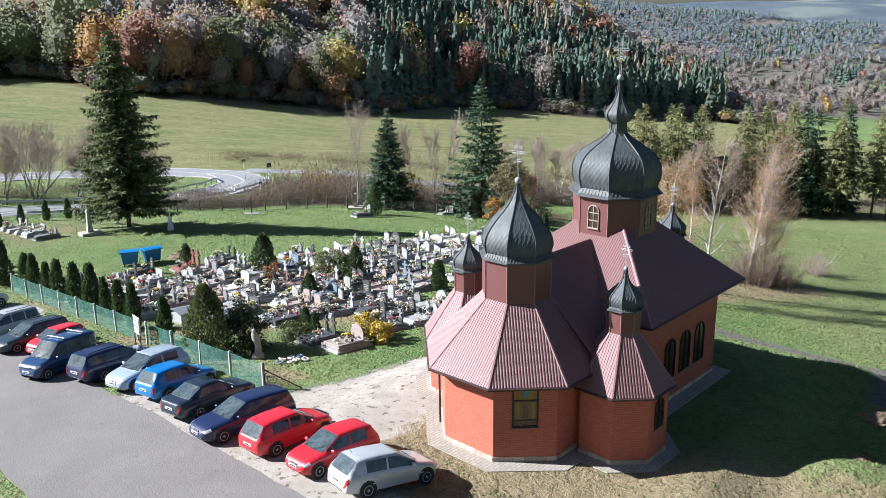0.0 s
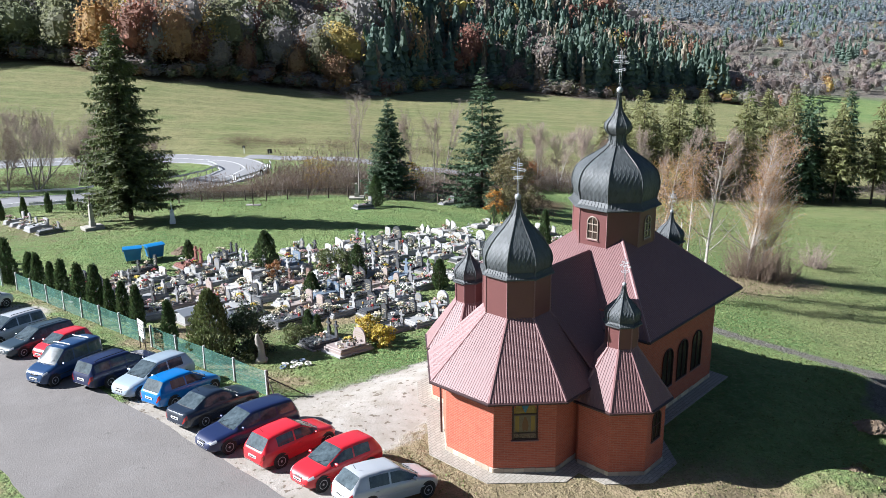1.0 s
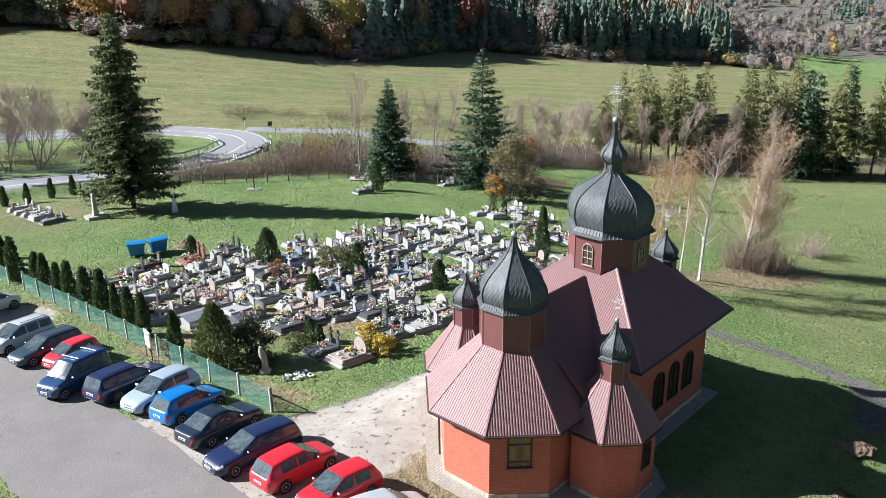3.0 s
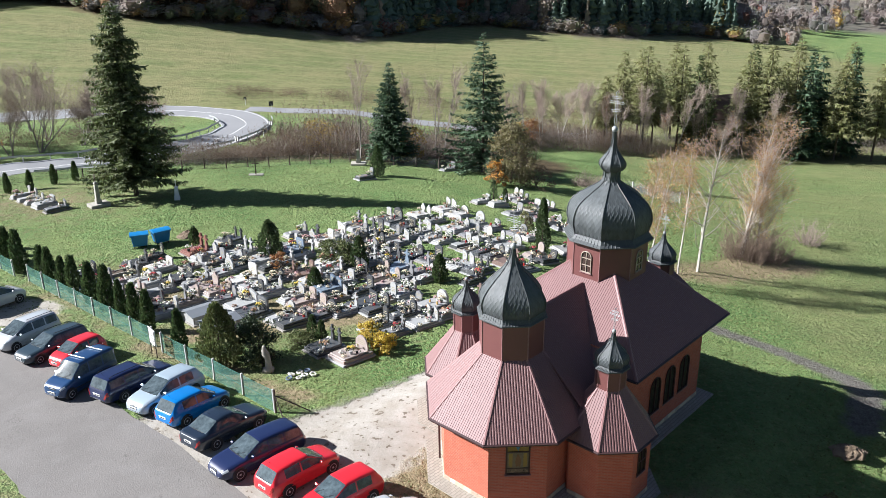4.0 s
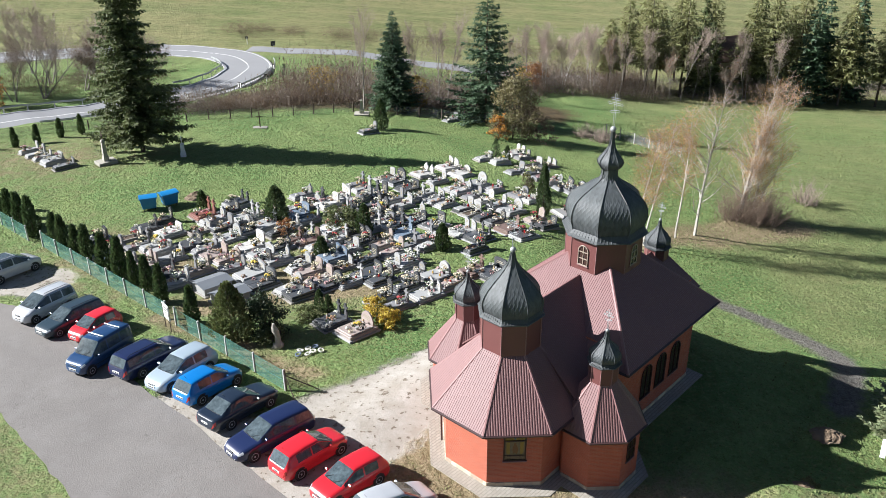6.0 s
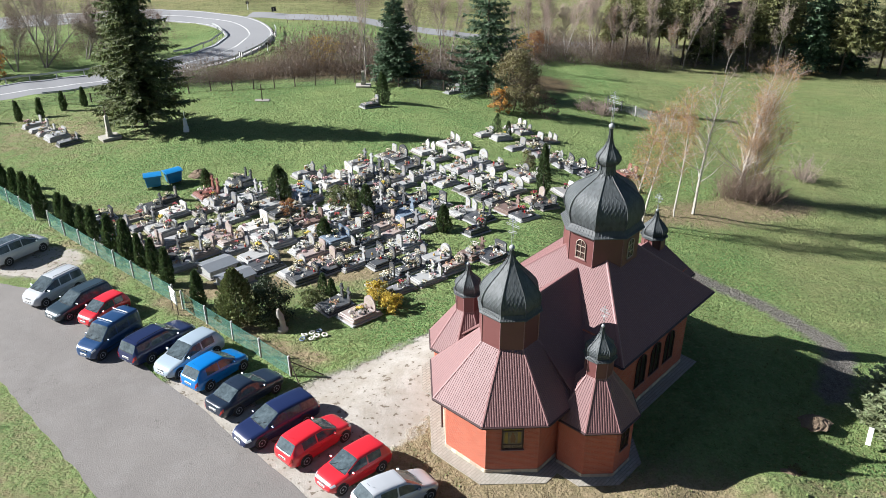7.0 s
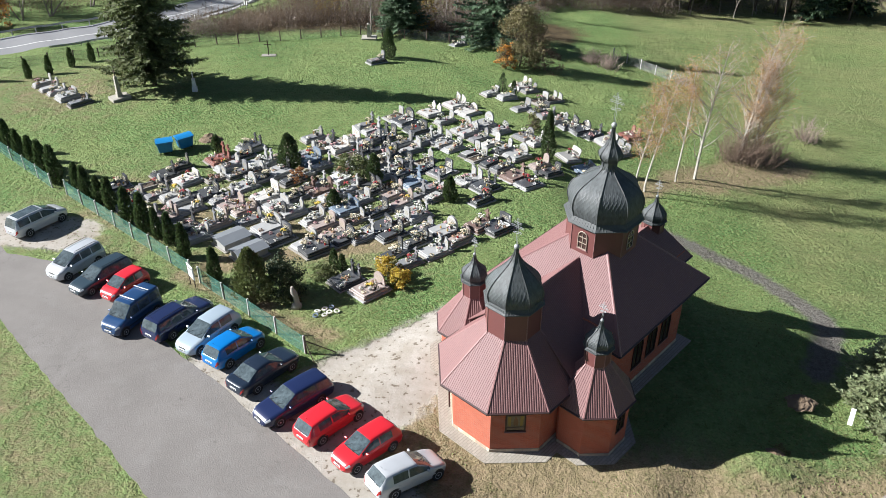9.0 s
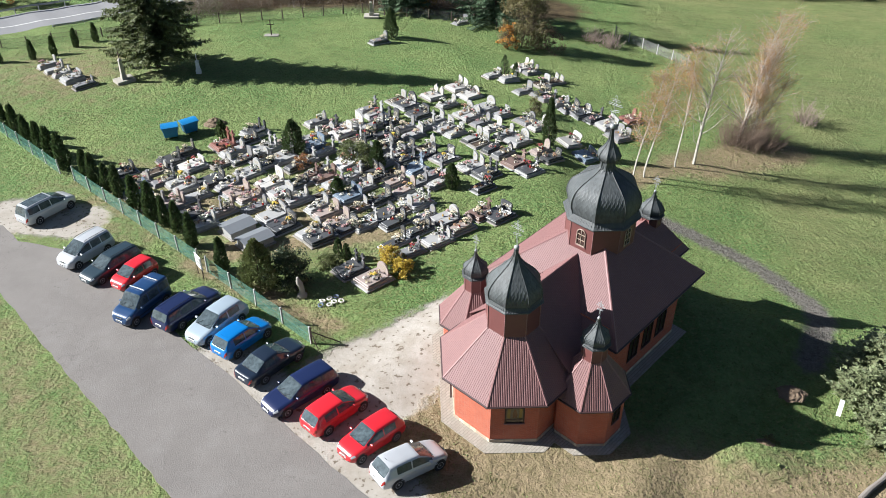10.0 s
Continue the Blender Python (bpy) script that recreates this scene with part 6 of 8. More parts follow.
def memorial(x, y, turn, h, label, white=False):
    mat = WHITE if white else PALESTONE
    e = thing("memorial", pose(x, y, z_at(x, y), 0, 0, turn), label, "memorial")
    if not white:
        bm = bmesh.new()
        box(bm, -0.9, -0.65, -0.2, 0.9, 0.65, 0.32, 0.03)
        part("step", bm, mat, e)
    bm = bmesh.new()
    lathe(bm, [(0.0, 0.36), (0.42, 0.34), (0.46, 0.28), (h * 0.55, 0.24), (h * 0.8, 0.20), (h * 0.84, 0.26), (h * 0.88, 0.16), (h * 0.92, 0.12)], 4, math.pi / 4)
    for v in bm.verts:
        v.co.z += 0.3 if not white else 0
    part("shaft", bm, mat, e)
    bm = bmesh.new()
    z0 = h * 0.92 + (0.3 if not white else 0)
    box(bm, -0.03, -0.03, z0, 0.03, 0.03, z0 + 0.7)
    box(bm, -0.03, -0.22, z0 + 0.40, 0.03, 0.22, z0 + 0.46)
    part("cross", bm, RUST if not white else WHITE, e)
    return e


memorial(-32.6, 77.0, 42, 2.3, "weathered stone memorial pillar with an iron cross")
memorial(-25.9, 79.2, 10, 1.5, "small whitewashed wayside pillar with a cross", True)
memorial(-10.7, 101.0, 0, 1.9, "pale stone wayside cross at the field edge")
# thin wooden cross in the grass
e = thing("wooden_cross", pose(-21.0, 91.5, z_at(-21.0, 91.5)), "thin grey wooden cross standing in the grass", "cross")
bm = bmesh.new()
box(bm, -0.05, -0.05, -0.3, 0.05, 0.05, 1.9, 0.01)
box(bm, -0.4, -0.04, 1.3, 0.4, 0.04, 1.38, 0.01)
part("timber", bm, RUST, e)
bm = bmesh.new()
box(bm, -0.8, -0.35, -0.1, 0.8, 0.35, 0.12, 0.02)
part("kerb", bm, STONE["F"], e)
# garden seat-like statue by the gate and a heap of blue-white wreaths
bm = bmesh.new()
lathe(bm, [(0, 0.34), (0.25, 0.32), (0.3, 0.2), (0.8, 0.17), (1.15, 0.22), (1.35, 0.16), (1.5, 0.10), (1.62, 0.09)], 9)
for v in bm.verts:
    v.co.x += 0.10 * math.sin(v.co.z * 3)
    v.co.y *= 0.8
m_ = part("statue", bm, PALESTONE, None, smooth=True)
m_.matrix_basis = pose(-9.9, 42.6, z_at(-9.9, 42.6))
tagged(m_, "worn pale sandstone statue on a low base", "statue")
rngw = random.Random(5)
for i in range(7):
    bm = bmesh.new()
    ring = [bm.verts.new(((0.15 + rr_ * math.cos(tt)) * math.cos(aa), (0.15 + rr_ * math.cos(tt)) * math.sin(aa), 0.05 + rr_ * math.sin(tt)))
            for aa in [k / 18 * 2 * math.pi for k in range(18)] for rr_ in [rngw.uniform(0.035, 0.06)] for tt in [q / 6 * 2 * math.pi for q in range(6)]]
    for k in range(18):
        for q in range(6):
            bm.faces.new((ring[6 * k + q], ring[6 * ((k + 1) % 18) + q], ring[6 * ((k + 1) % 18) + (q + 1) % 6], ring[6 * k + (q + 1) % 6]))
    o = part("wreath", bm, FLOWER["white"] if i % 2 else STONE["N"] if i % 3 == 0 else FLOWER["white"])
    o.matrix_basis = pose(-8.3 + 0.42 * (i % 4) - 0.2 + rngw.uniform(-0.1, 0.1), 41.6 + 0.5 * (i // 4) + 0.18 * (i % 4) + rngw.uniform(-0.1, 0.1), z_at(-8.75, 42.0) + 0.06, rngw.uniform(-15, 15), rngw.uniform(-15, 15), 0)
    tagged(o, "discarded pale flower wreath lying in the grass", "wreath", "heap of wreaths")
# heap of spoil by the containers
def heap(x, y, w, h, seed, mat, label):
    rs = np.random.RandomState(seed)
    n, rings = 18, 7
    bm = bmesh.new()
    rows = []
    for i in range(rings + 1):
        f = i / rings
        rows.append([bm.verts.new((w * (1 - f) * (1 + 0.2 * rs.uniform(-1, 1)) * math.cos(6.283 * k / n), 0.8 * w * (1 - f) * (1 + 0.2 * rs.uniform(-1, 1)) * math.sin(6.283 * k / n), -0.12 + (h + 0.12) * math.sin(f * 1.5) + rs.uniform(-0.06, 0.06) * (i > 0))) for k in range(n)])
    for a, b in zip(rows, rows[1:]):
        for k in range(n):
            bm.faces.new((a[k], a[(k + 1) % n], b[(k + 1) % n], b[k]))
    bm.faces.new(rows[-1])
    o = part("spoil_mound", bm, mat, None)
    o.matrix_basis = pose(x, y, z_at(x, y))
    return tagged(o, label, "heap")


SPOIL = material("dug_soil", (0.20, 0.145, 0.095), (0.11, 0.08, 0.055), 0.95, coarse=3, fine=22, bump=0.8, grain=0.05)
heap(-21.6, 68.0, 1.1, 0.55, 3, SPOIL, "heap of brown dug soil beside a small conifer")
heap(18.3, 34.2, 0.8, 0.16, 4, SPOIL, "low heap of stony soil on the grass bank")
heap(15.9, 30.7, 0.6, 0.12, 5, SPOIL, "small scrape of bare soil on the mound")
# ---- plants ----
BARK = material("brown_bark", (0.085, 0.062, 0.045), (0.05, 0.038, 0.03), 0.9, coarse=3, fine=25, bump=0.6, grain=0.03)
GREYBARK = material("grey_bark", (0.21, 0.185, 0.165), (0.13, 0.115, 0.10), 0.9, coarse=2, fine=20, bump=0.4, grain=0.02)
BIRCHBARK = material("white_birch_bark", (0.46, 0.43, 0.38), (0.17, 0.15, 0.13), 0.7, coarse=5, fine=14, amount=0.7, bump=0.3)
TWIG = material("fine_twigs", (0.31, 0.245, 0.205), (0.215, 0.165, 0.135), 0.9, coarse=0.4, fine=4, bump=0.0, shift=0.3)


def foliage(name, a, b, shift=0.35, leaf=0.25, coarse=0.5):
    return material(name, a, b, 0.65, coarse=coarse, fine=5, amount=1.0, bump=0.0, shift=shift, leaf=leaf)


SPRUCE = foliage("dark_spruce_needles", (0.145, 0.162, 0.058), (0.074, 0.096, 0.038), leaf=0.3)
FIRGREEN = foliage("fir_needles", (0.082, 0.132, 0.062), (0.046, 0.080, 0.042), leaf=0.25)
BLUEPINE = foliage("blue_pine_needles", (0.235, 0.260, 0.135), (0.145, 0.175, 0.085), leaf=0.25)
LARCH = foliage("larch_needles", (0.265, 0.260, 0.105), (0.175, 0.180, 0.075), leaf=0.35)
THUJA = foliage("cypress_sprays", (0.090, 0.128, 0.044), (0.048, 0.076, 0.030), leaf=0.25, coarse=2.5)
CONIFEROLIVE = foliage("olive_conifer_sprays", (0.150, 0.170, 0.058), (0.085, 0.105, 0.038), coarse=2)
OLIVE = foliage("olive_leaves", (0.165, 0.155, 0.050), (0.100, 0.105, 0.038))
RUSTLEAF = foliage("rust_leaves", (0.28, 0.125, 0.040), (0.19, 0.085, 0.032))
ORANGE = foliage("orange_leaves", (0.42, 0.20, 0.035), (0.30, 0.14, 0.030))
YELLOW = foliage("yellow_leaves", (0.52, 0.37, 0.04), (0.33, 0.25, 0.04))
GOLDEN = foliage("golden_brown_leaves", (0.33, 0.23, 0.055), (0.22, 0.15, 0.042))
BROWNLEAF = foliage("brown_leaves", (0.165, 0.110, 0.068), (0.110, 0.075, 0.050))
DARKBUSH = foliage("dark_green_leaves", (0.040, 0.062, 0.020), (0.022, 0.036, 0.013), leaf=0.12, coarse=2)
GREYWOOD = foliage("grey_leafless_crowns", (0.235, 0.195, 0.165), (0.155, 0.125, 0.105))
# leaf colours lightened by half to imitate haze; "haze" is tinted blue as well
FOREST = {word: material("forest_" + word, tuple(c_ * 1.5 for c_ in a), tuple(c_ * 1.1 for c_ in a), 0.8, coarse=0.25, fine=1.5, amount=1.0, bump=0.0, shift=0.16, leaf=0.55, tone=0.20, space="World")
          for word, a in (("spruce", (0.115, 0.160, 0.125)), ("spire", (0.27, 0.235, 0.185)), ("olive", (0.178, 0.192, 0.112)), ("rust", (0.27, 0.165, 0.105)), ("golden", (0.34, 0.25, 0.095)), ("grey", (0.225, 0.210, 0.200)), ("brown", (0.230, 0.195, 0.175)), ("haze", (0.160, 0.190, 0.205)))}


def quads_mesh(name, V, mat, parent=None, label=""):
    """V: quads x 4 x 3."""
    V = np.asarray(V, dtype=np.float32)
    n = len(V)
    me = bpy.data.meshes.new(name)
    me.vertices.add(4 * n)
    me.vertices.foreach_set("co", V.reshape(-1))
    me.loops.add(4 * n)
    me.loops.foreach_set("vertex_index", np.arange(4 * n, dtype=np.int32))
    me.polygons.add(n)
    me.polygons.foreach_set("loop_start", np.arange(0, 4 * n, 4, dtype=np.int32))
    me.update(calc_edges=True)
    me.materials.append(mat)
    ob = new(name, me)
    if parent is not None:
        ob.parent = parent
    if label:
        tagged(ob, label)
    return ob


def leaf_quads(C, size, rs, out=None, lean=0.0, aspect=0.6):
    """Kite-shaped cards at the places C, turned at random or (lean) outward along out."""
    n = len(C)
    d = rs.normal(size=(n, 3))
    if out is not None:
        d = d * (1 - lean) + out * lean * 1.7
    d /= np.linalg.norm(d, axis=1, keepdims=True) + 1e-9
    s = np.cross(d, rs.normal(size=(n, 3)))
    s /= np.linalg.norm(s, axis=1, keepdims=True) + 1e-9
    sz = (np.asarray(size) * rs.uniform(0.6, 1.4, n))[:, None]
    m = C + d * sz * rs.uniform(0.35, 0.65, (n, 1))
    return np.stack([C - s * sz * 0.12, m - s * sz * aspect * 0.5, C + d * sz, m + s * sz * aspect * 0.5], 1)


def facing_quads(C, N, size, rs, loose=0.55):
    """Cards that lie on the surface of a crown, facing outward with some scatter."""
    n = len(C)
    N = N + rs.normal(size=(n, 3)) * loose
    N /= np.linalg.norm(N, axis=1, keepdims=True) + 1e-9
    a = np.cross(N, rs.normal(size=(n, 3)))
    a /= np.linalg.norm(a, axis=1, keepdims=True) + 1e-9
    b = np.cross(N, a)
    sz = (np.asarray(size) * rs.uniform(0.6, 1.4, n))[:, None]
    return np.stack([C - a * sz * 0.6, C - b * sz * 0.42, C + a * sz * 0.6, C + b * sz * 0.42], 1)


def bough_quads(rs, h, r, tiers, per, step, spray, foot=0.05, droop=0.3, lift=0.16, power=0.8, gap=0.2, hang=0.5, slim=0.17, rag=0.3):
    """Tiers of boughs: each a curved rib hung with narrow sprays on both sides and below."""
    out = []
    wide = rs.uniform(0, 2 * np.pi, 3)
    for i in range(tiers):
        f = (i + rs.uniform(-0.15, 0.5)) / tiers
        z0 = h * (foot + (0.985 - foot) * max(0, f))
        rad = r * max(0.025, 1 - f) ** power
        k = max(4, int(round(per * (0.5 + 0.5 * (1 - f)))))
        for a in rs.uniform(0, 2 * np.pi) + np.arange(k) * 2 * np.pi / k + rs.uniform(-0.3, 0.3, k):
            if rs.uniform() < gap:
                continue
            L = rad * rs.uniform(1 - rag, 1.12) * (1 + 0.10 * np.sin(a * 2 + wide[0]) + 0.08 * np.sin(a * 3 + wide[1] + 5 * f))
            z = z0 + rs.uniform(-0.3, 0.3) * h / tiers
            m = max(3, int(L / step))
            s = (np.arange(m) + rs.uniform(0.1, 0.9, m)) / m
            s = np.repeat(s, 3)
            n = len(s)
            e1 = np.array([np.cos(a), np.sin(a), 0.0])
            e2 = np.array([-np.sin(a), np.cos(a), 0.0])
            P = s[:, None] * L * e1 + np.outer(z + L * (0.08 * s - droop * s ** 2 + lift * s ** 3), [0, 0, 1.0])
            sg = np.tile([-1.0, 1.0, 0.0], n // 3)
            D = e1 * rs.uniform(0.3, 1.0, (n, 1)) + e2 * (sg * rs.uniform(0.35, 1.1, n))[:, None]
            D[:, 2] += np.where(sg == 0, -hang * rs.uniform(0.5, 2.2, n), rs.uniform(-0.45 * hang, 0.22, n))
            D /= np.linalg.norm(D, axis=1, keepdims=True)
            ln = spray * rs.uniform(0.6, 1.35, n) * (0.55 + 0.6 * np.sin(np.pi * np.minimum(1, 0.15 + 0.75 * s))) * min(1.0, 0.45 + L / 1.6)
            W = np.cross(D, np.array([0, 0, 1.0]) + rs.normal(size=(n, 3)) * 0.5)
            W /= np.linalg.norm(W, axis=1, keepdims=True) + 1e-9
            w = (ln * slim * rs.uniform(0.7, 1.3, n))[:, None]
            M = P + D * (ln * 0.45)[:, None]
            out.append(np.stack([P, M + W * w, P + D * ln[:, None], M - W * w], 1))
    return np.concatenate(out)


def conifer(name, x, y, h, r, seed, mat, label, tiers=30, per=9, step=0.28, spray=0.55, foot=0.05, **kw):
    rs = np.random.RandomState(seed)
    e = thing(name, Matrix.Translation((x, y, z_at(x, y))), label, "tree")
    bm = bmesh.new()
    tube(bm, [(0, 0, -0.3), (0.02, 0.0, h * 0.3), (0, 0.03, h * 0.97)], max(0.06, h * 0.013), 8, 0.015)
    part("trunk", bm, BARK, e)
    quads_mesh("crown", bough_quads(rs, h, r, tiers, per, step, spray, foot, **kw), mat, e)
    return e


def crown_quads(rs, h, r, clumps, cards, size, base=0.3, squash=1.0):
    """An uneven crown of clumps of leaves."""
    C, O = [], []
    for i in range(clumps):
        f = rs.uniform(0, 1)
        zz = base + (1 - base) * f
        rad = r * np.sqrt(max(0.04, 1 - (2 * f - 0.85) ** 2 / 1.35)) * rs.uniform(0.25, 1.0)
        a = rs.uniform(0, 2 * np.pi)
        c_ = np.array([rad * np.cos(a), rad * np.sin(a), zz * h])
        q = r * rs.uniform(0.18, 0.36)
        d = rs.normal(size=(cards, 3))
        d /= np.linalg.norm(d, axis=1, keepdims=True)
        C.append(c_ + d * q * rs.uniform(0.5, 1.05, (cards, 1)) * np.array([1, 1, 0.8 * squash]))
        O.append(d)
    C, O = np.concatenate(C), np.concatenate(O)
    C[:, 2] = np.maximum(C[:, 2], 0.02 * h)
    return facing_quads(C, O, size, rs)


def limbs(rs, h, r, depth=4, spread=0.5, up=0.35, first=0.25, forks=(2, 4), stems=1):
    """Tapered limb pieces from the foot up: rows of (p, q, radius at p, radius at q), and the tips."""
    segs, tips = [], []

    def grow(p, d, length, rad, level):
        n = 5 if level == 0 else 3 if level == 1 else 2
        for i in range(n):
            q = p + d * length / n
            r2 = rad * (0.86 if level else 0.80)
            segs.append((p, q, rad, r2))
            if level < depth and (level or (q[2] > h * first)):
                for _ in range(rs.randint(*forks) - (1 if i < n - 1 and level == 0 else 0)):
                    a = rs.normal(size=3)
                    side = np.cross(d, a)
                    side /= np.linalg.norm(side) + 1e-9
                    nd = d * (1 - spread * rs.uniform(0.5, 1)) + side * spread * rs.uniform(0.7, 1.2) + np.array([0, 0, up * rs.uniform(0, 1)])
                    nd /= np.linalg.norm(nd)
                    grow(q, nd, length * rs.uniform(0.42, 0.62) * (1 - 0.5 * i / n if level == 0 else 1), r2 * rs.uniform(0.35, 0.55), level + 1)
            p, rad = q, r2
            d = d + rs.normal(size=3) * 0.09
            d /= np.linalg.norm(d)
        tips.append((p, d))
    for s in range(stems):
        lean = rs.normal(size=3) * (0.05 if stems == 1 else 0.28)
        d = np.array([lean[0], lean[1], 1.0])
        d /= np.linalg.norm(d)
        grow(np.array([rs.uniform(-0.3, 0.3) if stems > 1 else 0.0, rs.uniform(-0.3, 0.3) if stems > 1 else 0.0, -0.2]), d, h * (0.78 if stems == 1 else rs.uniform(0.6, 0.85)), r, 0)
    return segs, tips


def limb_quads(segs, thin=0.0):
    P = np.array([s[0] for s in segs])
    Q = np.array([s[1] for s in segs])
    r0 = np.maximum(np.array([s[2] for s in segs]), thin)[:, None]
    r1 = np.maximum(np.array([s[3] for s in segs]), thin)[:, None]
    d = Q - P
    d /= np.linalg.norm(d, axis=1, keepdims=True) + 1e-9
    ref = np.where(np.abs(d[:, 2:3]) > 0.9, np.array([[1.0, 0, 0]]), np.array([[0, 0, 1.0]]))
    a = np.cross(d, ref)
    a /= np.linalg.norm(a, axis=1, keepdims=True) + 1e-9
    b = np.cross(d, a)
    out = []
    n = 4
    for k in range(n):
        t0, t1 = 2 * np.pi * k / n, 2 * np.pi * (k + 1) / n
        e0, e1 = np.cos(t0) * a + np.sin(t0) * b, np.cos(t1) * a + np.sin(t1) * b
        out.append(np.stack([P + e0 * r0, P + e1 * r0, Q + e1 * r1, Q + e0 * r1], 1))
    return np.concatenate(out)


def broadleaf(name, x, y, h, label, seed, bark=GREYBARK, leaf=None, leaves=0, size=0.16, r=None, depth=4, spread=0.5, up=0.35, first=0.25, stems=1, twigs=6, tip=0.55, forks=(2, 4), only_top=0.0):
    rs = np.random.RandomState(seed)
    e = thing(name, Matrix.Translation((x, y, z_at(x, y))), label, "tree")
    segs, tips = limbs(rs, h, r or h * 0.013, depth, spread, up, first, forks, stems)
    k = h / max(t[0][2] for t in tips)
    segs = [(p * k, q * k, a, b) for p, q, a, b in segs]
    tips = [(p * k, d) for p, d in tips]
    quads_mesh("trunk", limb_quads([s for s in segs if s[2] > 0.012], 0.008), bark, e)
    rest = [s for s in segs if s[2] <= 0.012]
    T = np.array([t[0] for t in tips])
    D = np.array([t[1] for t in tips])
    if twigs:
        C = np.repeat(T, twigs, 0) - np.repeat(D, twigs, 0) * rs.uniform(0, 0.5, (len(T) * twigs, 1))
        dd = np.repeat(D, twigs, 0)
        tw = leaf_quads(C, tip, rs, dd, 0.55, 0.026)
        if rest:
            tw = np.concatenate([tw, limb_quads(rest, 0.006)])
        tagged(quads_mesh("fine_branching", tw, TWIG if bark is not BIRCHBARK else BIRCHTWIG, e), kind="stuff")
    if leaf is not None and leaves:
        if only_top:
            keep = T[:, 2] > only_top * h
            T, D = T[keep], D[keep]
        C = np.repeat(T, leaves, 0) + rs.normal(size=(len(T) * leaves, 3)) * 0.40 - np.array([0, 0, 0.1])
        quads_mesh("crown", leaf_quads(C, size, rs, None, 0, 0.7), leaf, e)
    return e


BIRCHTWIG = material("birch_twigs", (0.40, 0.32, 0.28), (0.28, 0.20, 0.17), 0.9, coarse=0.5, fine=4, bump=0.0, shift=0.3)


def bush(name, x, y, w, h, label, seed, mat, size=0.14, clumps=26, cards=46, base=0.05, category="shrub"):
    rs = np.random.RandomState(seed)
    e = thing(name, Matrix.Translation((x, y, z_at(x, y))), label, category)
    segs, tips = limbs(rs, h * 0.8, 0.03, 2, 0.7, 0.3, 0.1, (2, 4), 4)
    tagged(quads_mesh("branching", limb_quads(segs, 0.008), BARK, e), kind="stuff")
    quads_mesh("leaves", crown_quads(rs, h, w / 2, clumps, cards, size, base), mat, e)
    return e


def cypress_quads(rs, h, r, n, size=0.16, core=True):
    f = rs.uniform(0, 1, n)
    a = rs.uniform(0, 2 * np.pi, n)
    rad = r * np.minimum(1, 0.55 + 1.6 * f) * np.power(np.maximum(0.0, 1 - f), 0.62) * (0.86 + 0.16 * np.sin(3 * a + 9 * f)) * rs.uniform(0.82, 1.06, n) * 1.15
    C = np.stack([rad * np.cos(a), rad * np.sin(a), h * f * 0.97], 1)
    O = np.stack([np.cos(a) * 0.45, np.sin(a) * 0.45, np.full(n, 1.0)], 1)
    return leaf_quads(C, size, rs, O, 0.72, 0.55)


def cypress(name, x, y, h, r, seed, label, mat=None, n=900, size=0.17, category="tree"):
    rs = np.random.RandomState(seed)
    e = thing(name, Matrix.Translation((x, y, z_at(x, y))), label, category)
    bm = bmesh.new()
    tube(bm, [(0, 0, -0.2), (0, 0, h * 0.8)], 0.05, 6, 0.02)
    part("trunk", bm, BARK, e)
    quads_mesh("crown", np.concatenate([cypress_quads(rs, h, r, n, size), cypress_quads(rs, h * 0.96, r * 0.78, n // 2, size * 1.5)]), mat or THUJA, e)
    return e


# cypress hedge along the fence
hedge = [cypress("columnar_cypress", -15.6, 45.6, 2.7, 0.50, 70 + i, "slim dark green columnar cypress behind the net fence") for i in range(3)]
for o in hedge:
    tagged(o, group="cypress hedge")
first = True
hrng = random.Random(3)
HEDGE = [(-39.6, 66.6), (-38.1, 65.5), (-36.4, 63.8), (-34.6, 62.2), (-33.3, 61.1), (-31.8, 59.8), (-29.4, 58.2), (-28.4, 57.3), (-27.1, 56.4), (-25.9, 55.4), (-23.9, 53.4), (-22.3, 52.1), (-21.1, 51.2), (-20.0, 50.5), (-18.4, 48.5)]
TALL = [1.05, 1.15, 1.1, 1.15, 1.2, 1.25, 1.0, 1.05, 0.9, 1.05, 1.12, 1.2, 0.95, 0.95, 1.05]
for i, ((hx, hy), s) in enumerate(zip(HEDGE, TALL)):
    o = hedge[i % 3]
    m = Matrix.Translation((hx, hy, z_at(hx, hy))) @ Matrix.Rotation(hrng.uniform(0, 6), 4, 'Z')
    o = o if i in (1, 2) else copy_thing(o, m)
    o.matrix_basis = m
    o.scale = (s * hrng.uniform(0.9, 1.1), s * hrng.uniform(0.9, 1.1), s)
for i, (hx, hy) in enumerate([(-47.8, 83.0), (-44.6, 83.9), (-42.8, 85.0), (-41.3, 87.2), (-39.9, 89.2)]):
    o = copy_thing(hedge[i % 3], Matrix.Translation((hx, hy, z_at(hx, hy))) @ Matrix.Rotation(i, 4, 'Z'))
    tagged(o, "small dark columnar cypress beside the road", group="cypresses by the road")
    o.scale = (0.85, 0.85, 0.80)

